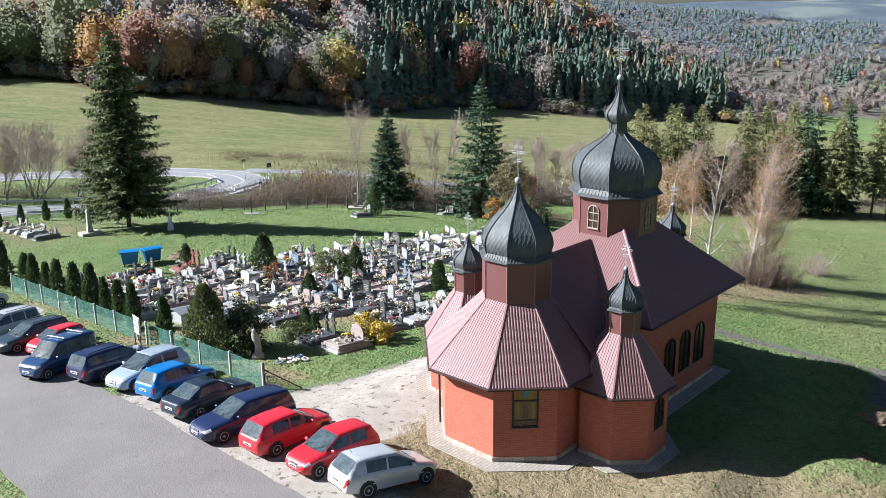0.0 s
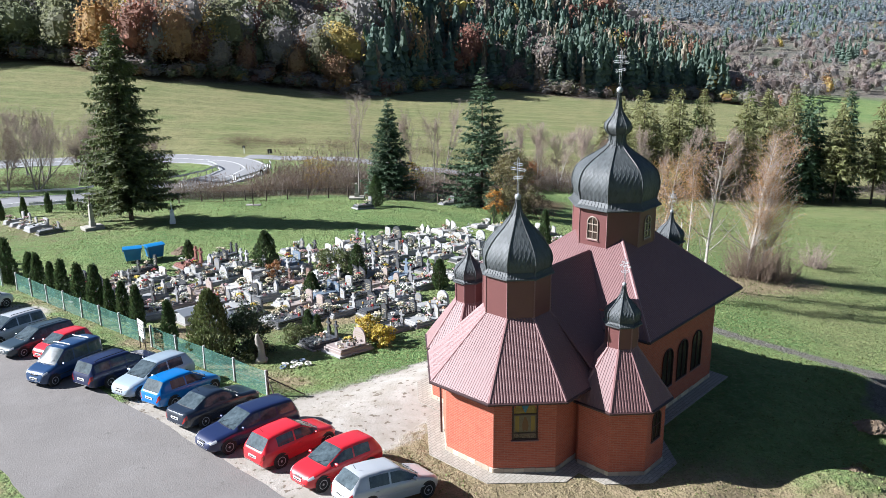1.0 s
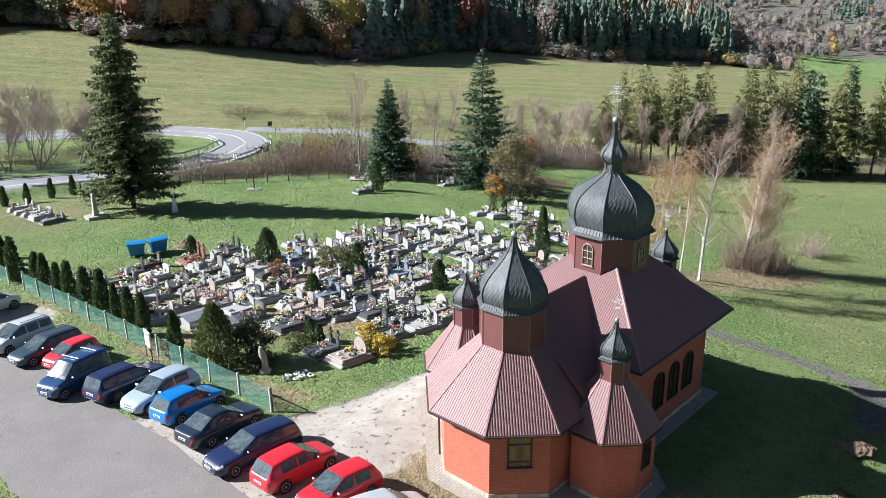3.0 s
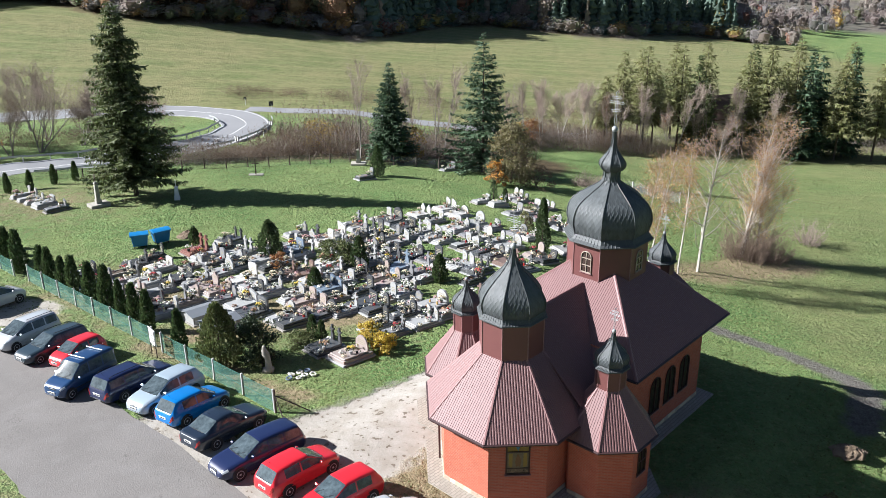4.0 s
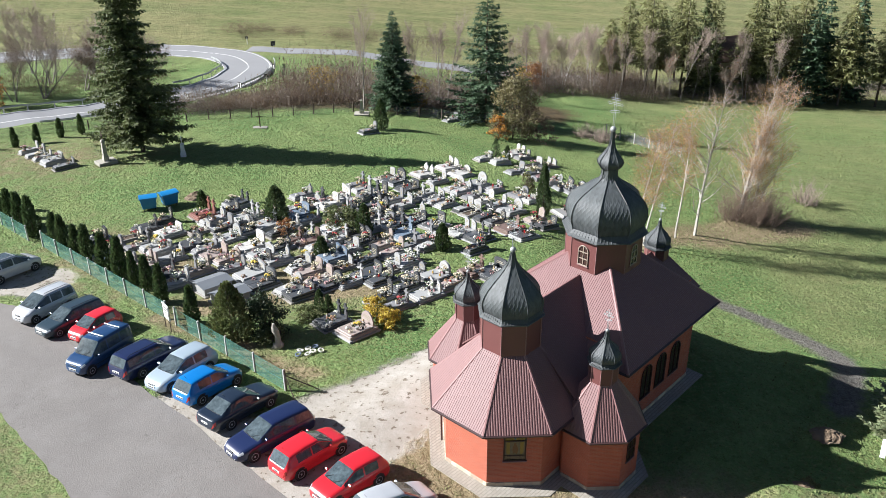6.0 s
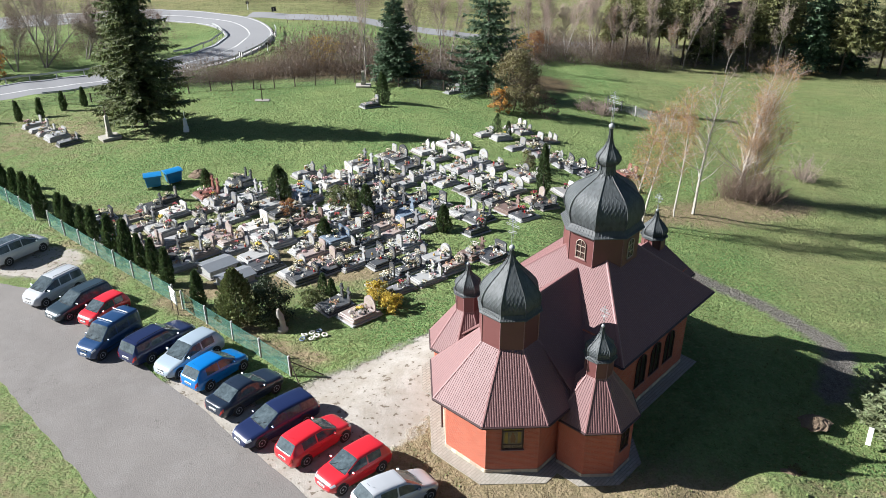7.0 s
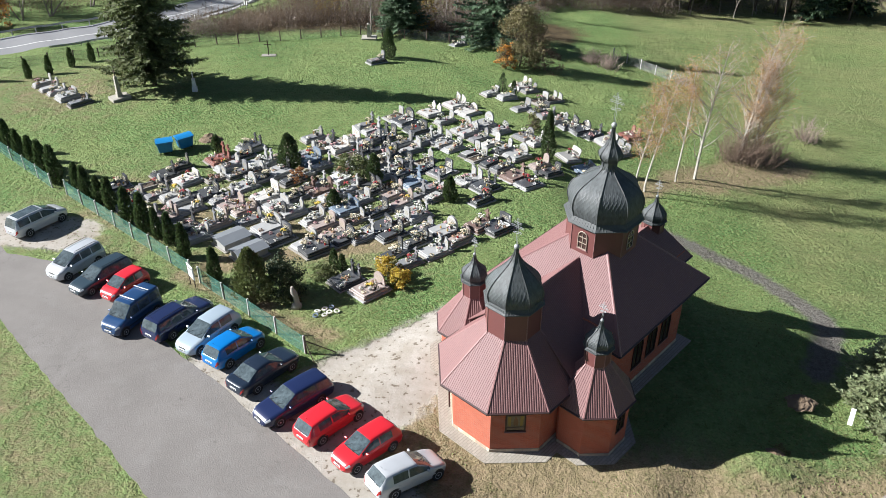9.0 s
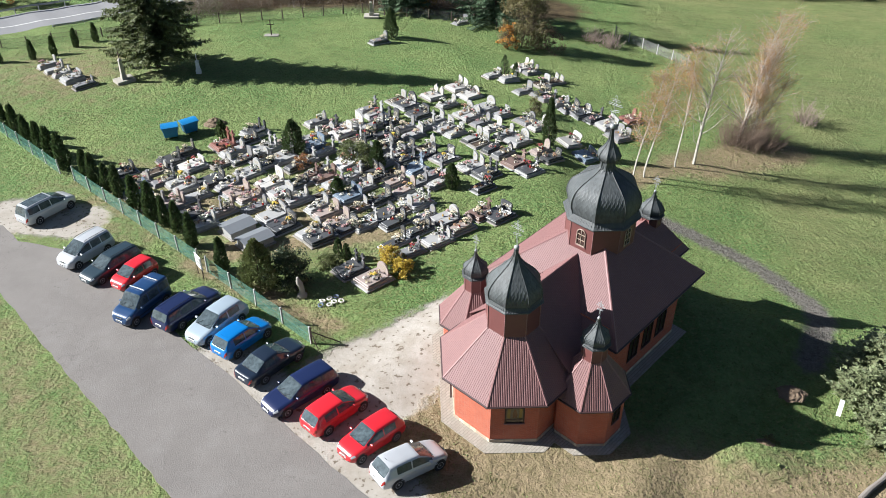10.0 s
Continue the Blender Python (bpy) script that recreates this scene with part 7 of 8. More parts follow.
# large single trees
conifer("spruce", -30.3, 80.6, 18.9, 4.9, 5, SPRUCE, "tall dark spruce with drooping ragged branches", 38, 14, 0.090, 0.48, 0.075, droop=0.36, lift=0.26, power=0.72, gap=0.12, hang=1.0, slim=0.155, rag=0.46)
conifer("fir", -7.0, 105.3, 12.9, 3.6, 6, FIRGREEN, "dense conical dark green fir", 34, 12, 0.13, 0.46, 0.06, droop=0.05, lift=0.10, power=0.85, gap=0.08, hang=0.35, slim=0.17, rag=0.25)
conifer("fir", 4.4, 103.0, 17.6, 6.0, 7, FIRGREEN, "tall dark fir with a thin ragged top", 32, 11, 0.14, 0.50, 0.03, droop=0.16, lift=0.18, power=0.92, gap=0.20, hang=0.4, slim=0.16, rag=0.45)
cypress("yew", -7.6, 91.5, 3.6, 0.95, 8, "dark clipped upright yew beside a grave", n=1500, category="shrub")
bush("autumn_shrub", 7.2, 92.4, 5.6, 6.8, "tall olive-brown shrub losing its leaves", 9, foliage("olive_brown_leaves", (0.175, 0.145, 0.062), (0.110, 0.100, 0.045)), 0.15, 130, 80, 0.04)
bush("rust_shrub", 5.5, 91.2, 2.6, 3.0, "low shrub with rust orange leaves", 10, ORANGE, 0.14, 26, 50, 0.05)
bush("brown_shrub", 10.0, 91.8, 4.0, 2.6, "low brown leafless shrub", 12, BROWNLEAF, 0.13, 26, 50, 0.05)
cypress("dwarf_conifer", -12.7, 43.6, 3.9, 1.45, 13, "broad olive green conical conifer by the fence", CONIFEROLIVE, 2600, 0.17, "tree")
bush("dark_shrub", -11.0, 44.4, 3.0, 2.5, "dense dark evergreen shrub by the fence", 14, DARKBUSH, 0.10, 70, 80, 0.02)
bush("low_shrub", -8.7, 46.2, 1.7, 0.9, "low rounded green shrub", 15, CONIFEROLIVE, 0.075, 36, 60, 0.03)
bush("low_shrub", -10.2, 43.4, 1.6, 0.9, "low rounded green shrub", 16, CONIFEROLIVE, 0.075, 36, 60, 0.03)
bush("golden_shrub", -4.6, 46.6, 1.9, 1.20, "golden yellow evergreen shrub among the graves", 17, YELLOW, 0.075, 48, 70, 0.05)
bush("golden_shrub", -3.7, 45.2, 1.7, 1.10, "golden yellow evergreen shrub among the graves", 18, YELLOW, 0.075, 44, 70, 0.05)
bush("green_shrub", -4.0, 46.0, 1.3, 1.3, "green shrub between golden shrubs", 19, OLIVE, 0.10, 14, 44, 0.1)
cypress("round_cypress", -13.7, 62.8, 3.1, 1.15, 20, "dark dense round-topped cypress among the graves", n=1700)
bush("box_shrub", -8.9, 61.3, 2.2, 1.8, "olive green evergreen shrub among the graves", 21, CONIFEROLIVE, 0.085, 55, 60, 0.03)
bush("box_shrub", -7.7, 60.8, 2.2, 2.0, "olive green evergreen shrub among the graves", 22, CONIFEROLIVE, 0.085, 55, 60, 0.03)
cypress("round_cypress", -6.5, 60.0, 2.6, 0.75, 23, "dark upright cypress among the graves", n=1000)
cypress("round_cypress", -0.5, 57.1, 2.1, 0.65, 24, "dark upright cypress among the graves", n=900)
cypress("columnar_cypress", 7.7, 65.6, 4.6, 0.72, 25, "tall green columnar cypress among the graves", n=1500)
bush("box_shrub", 7.0, 72.4, 2.0, 2.2, "olive brown shrub among the graves", 26, OLIVE, 0.11, 24, 46, 0.05)
cypress("dwarf_conifer", -20.3, 65.3, 1.7, 0.55, 27, "small conical conifer beside a heap of soil", n=500)
cypress("round_cypress", -9.2, 55.9, 1.5, 0.62, 28, "small dark round shrub among the graves", n=600, category="shrub")
bush("rust_shrub", -12.4, 59.6, 1.5, 1.5, "small rust-coloured shrub on a grave", 29, RUSTLEAF, 0.09, 16, 44, 0.1)
for i, (cx, cy, ch) in enumerate(((4.6, 81.6, 2.3), (5.7, 81.2, 1.8), (-8.1, 47.3, 1.5), (-7.5, 46.9, 1.3))):
    cypress("dwarf_conifer", cx, cy, ch, ch * 0.26, 30 + i, "small dark conical conifer beside a grave", n=420, size=0.13)

# blue-green pine by the church and a white board in front of it
for i, (x, y, h, r) in enumerate(((22.2, 34.3, 2.4, 1.7), (23.4, 36.3, 3.2, 2.1), (24.2, 33.6, 3.6, 2.4), (26.0, 37.2, 3.8, 2.4), (22.6, 31.7, 2.3, 1.8), (25.6, 31.0, 3.4, 2.4))):
    conifer("pine", x, y, h, r, 40 + i, BLUEPINE, "low spreading blue-green pine", 16, 13, 0.10, 0.27, 0.04, droop=-0.12, lift=0.12, power=0.50, gap=0.1, hang=0.05, slim=0.20, rag=0.35)
e = thing("white_board", pose(20.45, 32.9, z_at(20.45, 32.9) + 0.45, -50, 0, -28), "leaning white board in front of the pine", "board")
bm = bmesh.new()
box(bm, -0.12, -0.03, -0.1, 0.12, 0.03, 0.80, 0.01)
part("plank", bm, WHITE, e)
e = thing("log", pose(20.6, 28.2, z_at(20.6, 28.2) + 0.14, 0, 0, 38), "short grey-brown log lying in the dry grass", "log")
bm = bmesh.new()
tube(bm, [(-1.3, 0, 0), (-0.4, 0.03, 0.02), (0.6, -0.02, 0.0), (1.4, 0.04, 0.03)], 0.16, 9, 0.13)
part("trunk", bm, GREYBARK, e)
bush("grey_shrub", 16.3, 31.0, 0.9, 0.25, "dry shrub on the bank", 43, OLIVE, 0.10, 14, 40, 0.05)

# birches on the slope
def birch(x, y, h, radius, lean, label, seed, leaf, leaves, low=0.28, stems=1, reach=0.20, high=0.0):
    """A white stem with steep upswept limbs, drooping fine twigs and thin autumn leaves."""
    rs = np.random.RandomState(seed)
    e = thing("birch", Matrix.Translation((x, y, z_at(x, y))), label, "tree", "birches on the slope")
    wood, twig, tips = [], [], []
    for st in range(stems):
        hh = h * (1 if st == 0 else rs.uniform(0.72, 0.92))
        to = np.array([lean[0], lean[1], 0.0]) + (rs.normal(size=3) * np.array([0.9, 0.9, 0]) if st else 0)
        n = 14
        ph = rs.uniform(0, 6, 2)
        P = [np.array([0.0, 0, -0.2]) + (rs.normal(size=3) * np.array([0.25, 0.25, 0]) if st else 0)]
        for i in range(1, n + 1):
            f = i / n
            P.append(P[0] * (1 - f) + to * f ** 1.3 + np.array([0.09 * np.sin(ph[0] + 5 * f), 0.09 * np.sin(ph[1] + 4 * f), hh * f]))
        rad = lambda f: radius * (1 - f) ** 0.8 * (0.75 if st else 1) + 0.012
        for i in range(n):
            wood.append((P[i], P[i + 1], rad(i / n), rad((i + 1) / n)))
        for k in range(int(hh * 3.4)):
            f = low + (0.97 - low) * rs.uniform() ** 0.9
            i = min(n - 1, int(f * n))
            p = P[i] + (P[i + 1] - P[i]) * (f * n - i)
            a = rs.uniform(0, 2 * np.pi)
            d = np.array([np.cos(a), np.sin(a), rs.uniform(0.6, 1.5)])
            d /= np.linalg.norm(d)
            length = hh * reach * (0.50 + 1.0 * (1 - f)) * rs.uniform(0.6, 1.3)
            r0 = rad(f) * rs.uniform(0.32, 0.5)
            m = 5
            for j in range(m):
                q = p + d * length / m
                (wood if r0 > 0.014 else twig).append((p, q, max(r0, 0.008), max(r0 * 0.78, 0.007)))
                r0 *= 0.78
                d = d + rs.normal(size=3) * 0.12 + np.array([0, 0, 0.05])
                d /= np.linalg.norm(d)
                for _ in range(2):
                    d2 = d + rs.normal(size=3) * 0.55
                    d2 /= np.linalg.norm(d2)
                    u = p
                    for g in range(3):
                        v = u + d2 * rs.uniform(0.14, 0.30)
                        twig.append((u, v, 0.009, 0.006))
                        tips.append(v)
                        d2 = d2 + rs.normal(size=3) * 0.25 - np.array([0, 0, 0.22])
                        d2 /= np.linalg.norm(d2)
                        u = v
                p = q
    quads_mesh("trunk", limb_quads(wood), BIRCHBARK, e)
    tagged(quads_mesh("fine_branching", limb_quads(twig), BIRCHTWIG, e), kind="stuff")
    T = np.array(tips)
    if high:
        T = T[T[:, 2] > h * high * rs.uniform(0.7, 1.2, len(T))]
    C = T[rs.randint(0, len(T), leaves)] + rs.normal(size=(leaves, 3)) * np.array([0.30, 0.30, 0.30]) - np.array([0, 0, 0.10])
    quads_mesh("crown", leaf_quads(C, 0.080, rs, None, 0, 0.7), leaf, e)
    return e


BIRCHLEAF = foliage("birch_autumn_leaves", (0.40, 0.235, 0.085), (0.30, 0.165, 0.065))
birch(14.5, 61.6, 9.6, 0.075, (1.2, 0.4), "slender leaning birch with thin orange-brown leaves", 51, BIRCHLEAF, 4200, 0.34, reach=0.17)
birch(15.6, 62.6, 10.4, 0.080, (1.6, 0.5), "slender leaning birch with thin orange-brown leaves", 52, BIRCHLEAF, 4400, 0.34, reach=0.17)
birch(18.8, 65.2, 10.6, 0.075, (0.3, 0.5), "slender birch with thin orange-brown leaves", 53, BIRCHLEAF, 4600, 0.36, reach=0.17)
birch(20.6, 66.0, 12.2, 0.125, (0.9, 0.2), "bare white-stemmed birch with steep pale limbs", 54, BIRCHLEAF, 1500, 0.16, reach=0.27)
birch(26.0, 71.6, 12.2, 0.12, (1.9, 0.6), "white birch with several stems and orange leaves at the top", 55, BIRCHLEAF, 11000, 0.14, 4, 0.30, 0.25)
birch(27.4, 72.0, 9.2, 0.09, (0.4, 0.2), "white birch with orange-brown leaves", 56, BIRCHLEAF, 6500, 0.22, 3, 0.30)


def brush_quads(rs, w, h, n, size=0.5):
    C = np.stack([rs.normal(size=n) * w * 0.35, rs.normal(size=n) * w * 0.35, np.abs(rs.uniform(0, 1, n)) ** 1.2 * h * 0.75], 1)
    C[:, 2] *= np.exp(-(C[:, 0] ** 2 + C[:, 1] ** 2) / (w * 0.7) ** 2)
    O = np.stack([C[:, 0] / w + rs.normal(size=n) * 0.4, C[:, 1] / w + rs.normal(size=n) * 0.4, np.ones(n)], 1)
    k = n // 2
    thin = leaf_quads(C[:k], size, rs, O[:k], 0.7, 0.07)
    leaf = leaf_quads(C + rs.normal(size=(n, 3)) * 0.1, size * 0.34, rs, O, 0.3, 0.42)
    return np.concatenate([thin, leaf])


def thicket(name, x, y, w, h, label, seed, mat):
    """Many upright leafless stems from a wide foot, with fine side branching."""
    rs = np.random.RandomState(seed)
    e = thing(name, Matrix.Translation((x, y, z_at(x, y))), label, "shrub")
    n = int(42 * w)
    foot = rs.normal(size=(n, 2)) * w * 0.24
    H = h * rs.uniform(0.55, 1.0, n) * np.exp(-(foot ** 2).sum(1) / (w * 0.6) ** 2)
    segs = []
    for (fx, fy), hh in zip(foot, H):
        p = np.array([fx, fy, -0.1])
        lean = np.array([fx / w * 0.8 + rs.normal() * 0.30, fy / w * 0.8 + rs.normal() * 0.30, 1.0])
        for k in range(3):
            q = p + lean * hh / 3 + rs.normal(size=3) * 0.05
            segs.append((p, q, 0.022 * (1 - k / 4), 0.022 * (1 - (k + 1) / 4)))
            for _ in range(5):
                t = p + (q - p) * rs.uniform()
                d = lean + rs.normal(size=3) * 0.9
                segs.append((t, t + d / np.linalg.norm(d) * rs.uniform(0.2, 0.5) * h / 3.5, 0.010, 0.006))
            p = q
    tagged(quads_mesh("fine_branching", limb_quads(segs), mat, e), kind="stuff")
    return e


DARKTWIG = material("brown_twigs", (0.215, 0.155, 0.115), (0.135, 0.098, 0.075), 0.9, coarse=0.5, fine=4, bump=0.0, shift=0.3)
for i, (x, y, w, h) in enumerate(((25.6, 71.0, 2.6, 3.6), (27.2, 71.2, 3.2, 4.2), (28.8, 71.8, 2.6, 3.0))):
    thicket("thicket", x, y, w, h, "dense brown leafless thicket under the birches", 157 + i, DARKTWIG)
thicket("grey_shrub", 16.2, 99.4, 1.6, 2.4, "small grey leafless shrub by the wire fence", 60, TWIG)
thicket("grey_shrub", 18.1, 97.3, 2.0, 2.2, "small grey leafless shrub by the wire fence", 61, TWIG)
thicket("grey_shrub", 34.6, 77.6, 1.8, 2.8, "small grey leafless shrub in the field", 59, TWIG)

# leafless trees along the field edge and beyond the road
for i, (bx, by, bh) in enumerate(((-10.8, 103.8, 13.0), (-3.6, 109.5, 11.5), (-0.3, 110.5, 12.8), (-1.6, 112.0, 11.0), (9.5, 122.0, 10.0), (12.0, 130.0, 9.5))):
    broadleaf("bare_tree", bx, by, bh, "tall leafless grey tree", 80 + i, GREYBARK, None, 0, 0.1, 0.11, 3, 0.22, 0.35, 0.2, tip=0.8, forks=(2, 4), twigs=3)
for i, (bx, by, bh) in enumerate(((14.6, 131.0, 10.5), (18.0, 133.0, 9.5), (22.5, 137.0, 11.0))):
    broadleaf("birch", bx, by, bh, "pale leafless birch at the wood's edge", 90 + i, BIRCHBARK, None, 0, 0.1, 0.07, 3, 0.30, 0.4, 0.2, tip=0.8, stems=2, twigs=4)
for i, (bx, by, bh) in enumerate(((-57.5, 110.5, 9.5), (-54.5, 112.5, 10.5), (-51.0, 117.5, 11.5), (-47.0, 116.0, 8.0), (-61.5, 114.0, 9.5), (-66.0, 113.0, 10.0), (-44.0, 120.5, 7.0), (-58.0, 122.0, 11.0), (-70.0, 120.0, 12.0), (-64.0, 130.0, 11.0))):
    broadleaf("bare_tree", bx, by, bh, "spreading leafless grey-brown tree by the road", 100 + i, GREYBARK, BROWNLEAF if i % 3 == 0 else None, 1, 0.16, 0.12, 3, 0.42, 0.35, 0.12, 3, tip=0.7, forks=(2, 4), twigs=4)
bush("orange_tree", -59.0, 106.5, 5.0, 5.6, "small tree full of orange-yellow leaves", 120, ORANGE, 0.20, 60, 60, 0.1, "tree")
bush("orange_tree", -64.5, 107.5, 4.2, 4.2, "small tree full of orange-yellow leaves", 121, GOLDEN, 0.20, 50, 60, 0.1, "tree")
for i, (bx, by, bw, bh, mt) in enumerate(((-17.0, 113.0, 5, 4, GOLDEN), (-4.5, 107.5, 4, 4.2, GOLDEN), (13.0, 131.0, 5, 4.0, RUSTLEAF), (10.5, 128.0, 4, 3.6, GOLDEN), (9.5, 108.0, 3.5, 2.5, BROWNLEAF))):
    bush("autumn_shrub", bx, by, bw, bh, "shrub with thin golden autumn leaves", 130 + i, mt, 0.17, 40, 40, 0.08)


# ---- masses of plants too many to count ----
def gather(name, makers, spots, mat, seed, label, category):
    """One object of many small plants: spots are rows of (x, y, scale, height scale)."""
    rs = np.random.RandomState(seed)
    out = []
    for (x, y, s, hs) in spots:
        q = makers[rs.randint(len(makers))]
        a = rs.uniform(0, 2 * np.pi)
        c_, sn = np.cos(a), np.sin(a)
        R = np.array([[c_, sn, 0], [-sn, c_, 0], [0, 0, 1]])
        out.append((q.reshape(-1, 3) @ R * np.array([s, s, hs]) + np.array([x, y, z_at(x, y)])).reshape(-1, 4, 3))
    ob = quads_mesh(name, np.concatenate(out), mat)
    tones = np.concatenate([np.full(4 * len(q), rs.uniform()) for q in out]).astype(np.float32)
    ob.data.attributes.new("tone", 'FLOAT', 'POINT').data.foreach_set("value", tones)
    return tagged(ob, label, category, kind="stuff")


rs0 = np.random.RandomState(77)
BRUSH = [brush_quads(rs0, 2.4, 2.6, 130, 0.40) for _ in range(5)]
spots = []
for i in range(860):
    t = rs0.uniform()
    x = -34 + 66 * t
    y0 = 101 + 7 * min(1, max(0, (x + 34) / 16)) + (3 if x > 5 else 0) + min(19.0, max(0, x - 6) * 2.2)
    depth = 19 if x > -24 else 8
    s = rs0.uniform(0.6, 1.4) * (0.95 if x < -24 else 1.25)
    spots.append((x, y0 + rs0.uniform(0, 1) ** 1.4 * depth, s, s * rs0.uniform(0.7, 1.5) * (1.25 if -23 < x < -6 else 1.0)))
gather("roadside_brush", BRUSH, spots[0::2], GREYWOOD, 1, "dense grey-brown leafless brush along the field edge", "brush")
gather("roadside_brush", BRUSH, spots[1::2], BROWNLEAF, 2, "dense reddish-brown dry brush along the field edge", "brush")
spots = [(rs0.uniform(-75, -42), 0, 0, 0) for i in range(150)]
spots = [(x, 104 + 0.28 * (x + 75) + 4.5 + rs0.uniform(0, 14), rs0.uniform(0.5, 1.2), rs0.uniform(0.5, 1.3)) for x, _, _, _ in spots]
gather("roadside_brush", BRUSH, spots, BROWNLEAF, 3, "dry brown brush beyond the road", "brush")
spots = [(rs0.uniform(-42, 26), rs0.uniform(157, 164), rs0.uniform(0.6, 1.5), rs0.uniform(0.4, 1.0)) for i in range(130)]
gather("roadside_brush", BRUSH, spots, BROWNLEAF, 4, "low brown brush along the meadow's edge", "brush")
spots = [(x, 129 + rs0.uniform(0, 13) + 0.11 * x, rs0.uniform(0.7, 1.5), rs0.uniform(0.7, 1.5)) for x in rs0.uniform(22, 95, 260)]
gather("wood_undergrowth", BRUSH, spots, GREYWOOD, 5, "brown leafless undergrowth at the foot of the wood", "brush")

# the wood beyond the field: larches, spruces and pines
wood = []
for i, (wx, wy, wh, wr, mt) in enumerate(((25.5, 128, 9, 2.0, LARCH), (28.5, 130, 12, 2.4, LARCH), (31.5, 127, 13, 2.6, LARCH), (34.0, 131, 11, 2.2, LARCH), (36.8, 126, 13.5, 2.6, LARCH), (40.0, 128, 12.5, 2.4, SPRUCE), (43.0, 133, 9.0, 2.2, SPRUCE), (47.5, 127, 13, 3.0, LARCH),
                                          (50.5, 126, 14, 3.2, LARCH), (53.5, 128, 12, 2.8, LARCH), (56.5, 125, 13.5, 3.2, FIRGREEN), (59.0, 127, 13, 3.0, FIRGREEN), (61.5, 124, 12.5, 3.0, LARCH), (64.0, 127, 14, 3.0, FIRGREEN), (67.5, 124, 13, 3.2, LARCH), (71.0, 126, 13.5, 3.4, LARCH), (75, 125, 13, 3.2, LARCH),
                                          (79, 128, 14, 3.2, LARCH), (84, 126, 13, 3.2, LARCH), (90, 130, 14, 3.4, SPRUCE), (33, 138, 12, 2.4, LARCH), (38.5, 137, 13, 2.6, LARCH), (45, 141, 13, 3, LARCH), (52, 138, 13.5, 3, SPRUCE), (60, 139, 14, 3, LARCH), (68, 137, 14, 3.2, LARCH), (77, 139, 14, 3.2, SPRUCE), (86, 140, 15, 3.4, LARCH))):
    word = {LARCH: ("larch", "tall thin olive-green larch at the wood's edge"), SPRUCE: ("spruce", "dark green spruce at the wood's edge"), FIRGREEN: ("fir", "dark green fir at the wood's edge")}[mt]
    o = conifer(word[0], wx, wy + 9, wh * 1.30, wr * 1.15, 200 + i, mt, word[1], 26, 9, 0.26, 0.75, 0.05 if mt is not LARCH else 0.26, droop=0.15 if mt is not LARCH else 0.02, lift=0.12, power=0.72, gap=0.12, hang=0.6, slim=0.20 if mt is not LARCH else 0.12, rag=0.4)
    tagged(o, group="trees of the wood beyond the field")

for i in range(13):
    bx = 22.5 + 2.3 * i + 0.7 * math.sin(i * 2.7)
    tagged(broadleaf("bare_tree", bx, 132.5 + 1.6 * math.sin(i * 1.9), 9.5 + 2.2 * math.sin(i * 3.3), "slender purple-brown leafless tree at the wood's edge", 240 + i, GREYBARK, RUSTLEAF if i % 4 == 1 else None, 1, 0.14, 0.08, 3, 0.24, 0.45, 0.15, 1, tip=0.7, forks=(2, 4), twigs=4), group="bare trees at the wood's edge")

# forest on the hill and far woods
def ragged(P, rs, jitter):
    """Quads over a grid of points (rows x around x 3) that closes round, each point strayed."""
    P = P + rs.normal(size=P.shape) * jitter
    P[:, -1] = P[:, 0]
    return np.stack([P[:-1, :-1], P[:-1, 1:], P[1:, 1:], P[1:, :-1]], 2).reshape(-1, 4, 3)


def crown_tree(seed, r, h, cards, size, lobes=9, around=24, up=12, amp=0.45, base=0.10, jitter=0.30):
    """A broadleaved crown: a lobed, ragged leaf surface with loose sprays round it."""
    rs = np.random.RandomState(seed)
    zc, rz = h * (base + (1 - base) * 0.48), h * (1 - base) * 0.53
    dirs = rs.normal(size=(lobes, 3))
    dirs /= np.linalg.norm(dirs, axis=1, keepdims=True)
    dirs[:, 2] = dirs[:, 2] * 0.8 + 0.2
    reach = rs.uniform(0.35, 1.0, lobes)

    def surf(d):
        lump = np.max(reach * np.clip((d @ dirs.T - 0.60) / 0.40, 0, 1) ** 0.6, axis=-1)
        return d * (1 - amp + amp * 1.4 * lump)[..., None] * np.array([r, r, rz])
    th = np.linspace(-0.42 * np.pi, 0.5 * np.pi, up + 1)
    ph = np.arange(around + 1) * 2 * np.pi / around
    T, F = np.meshgrid(th, ph, indexing="ij")
    q = ragged(surf(np.stack([np.cos(T) * np.cos(F), np.cos(T) * np.sin(F), np.sin(T)], -1)) * 0.78, rs, jitter)
    if cards:
        d = rs.normal(size=(cards, 3))
        d /= np.linalg.norm(d, axis=1, keepdims=True)
        q = np.concatenate([q, facing_quads(surf(d) * (0.97 + 0.20 * rs.uniform(-1, 1, (cards, 1)) ** 3), d, size, rs, 0.75)])
    return q + np.array([0, 0, zc])


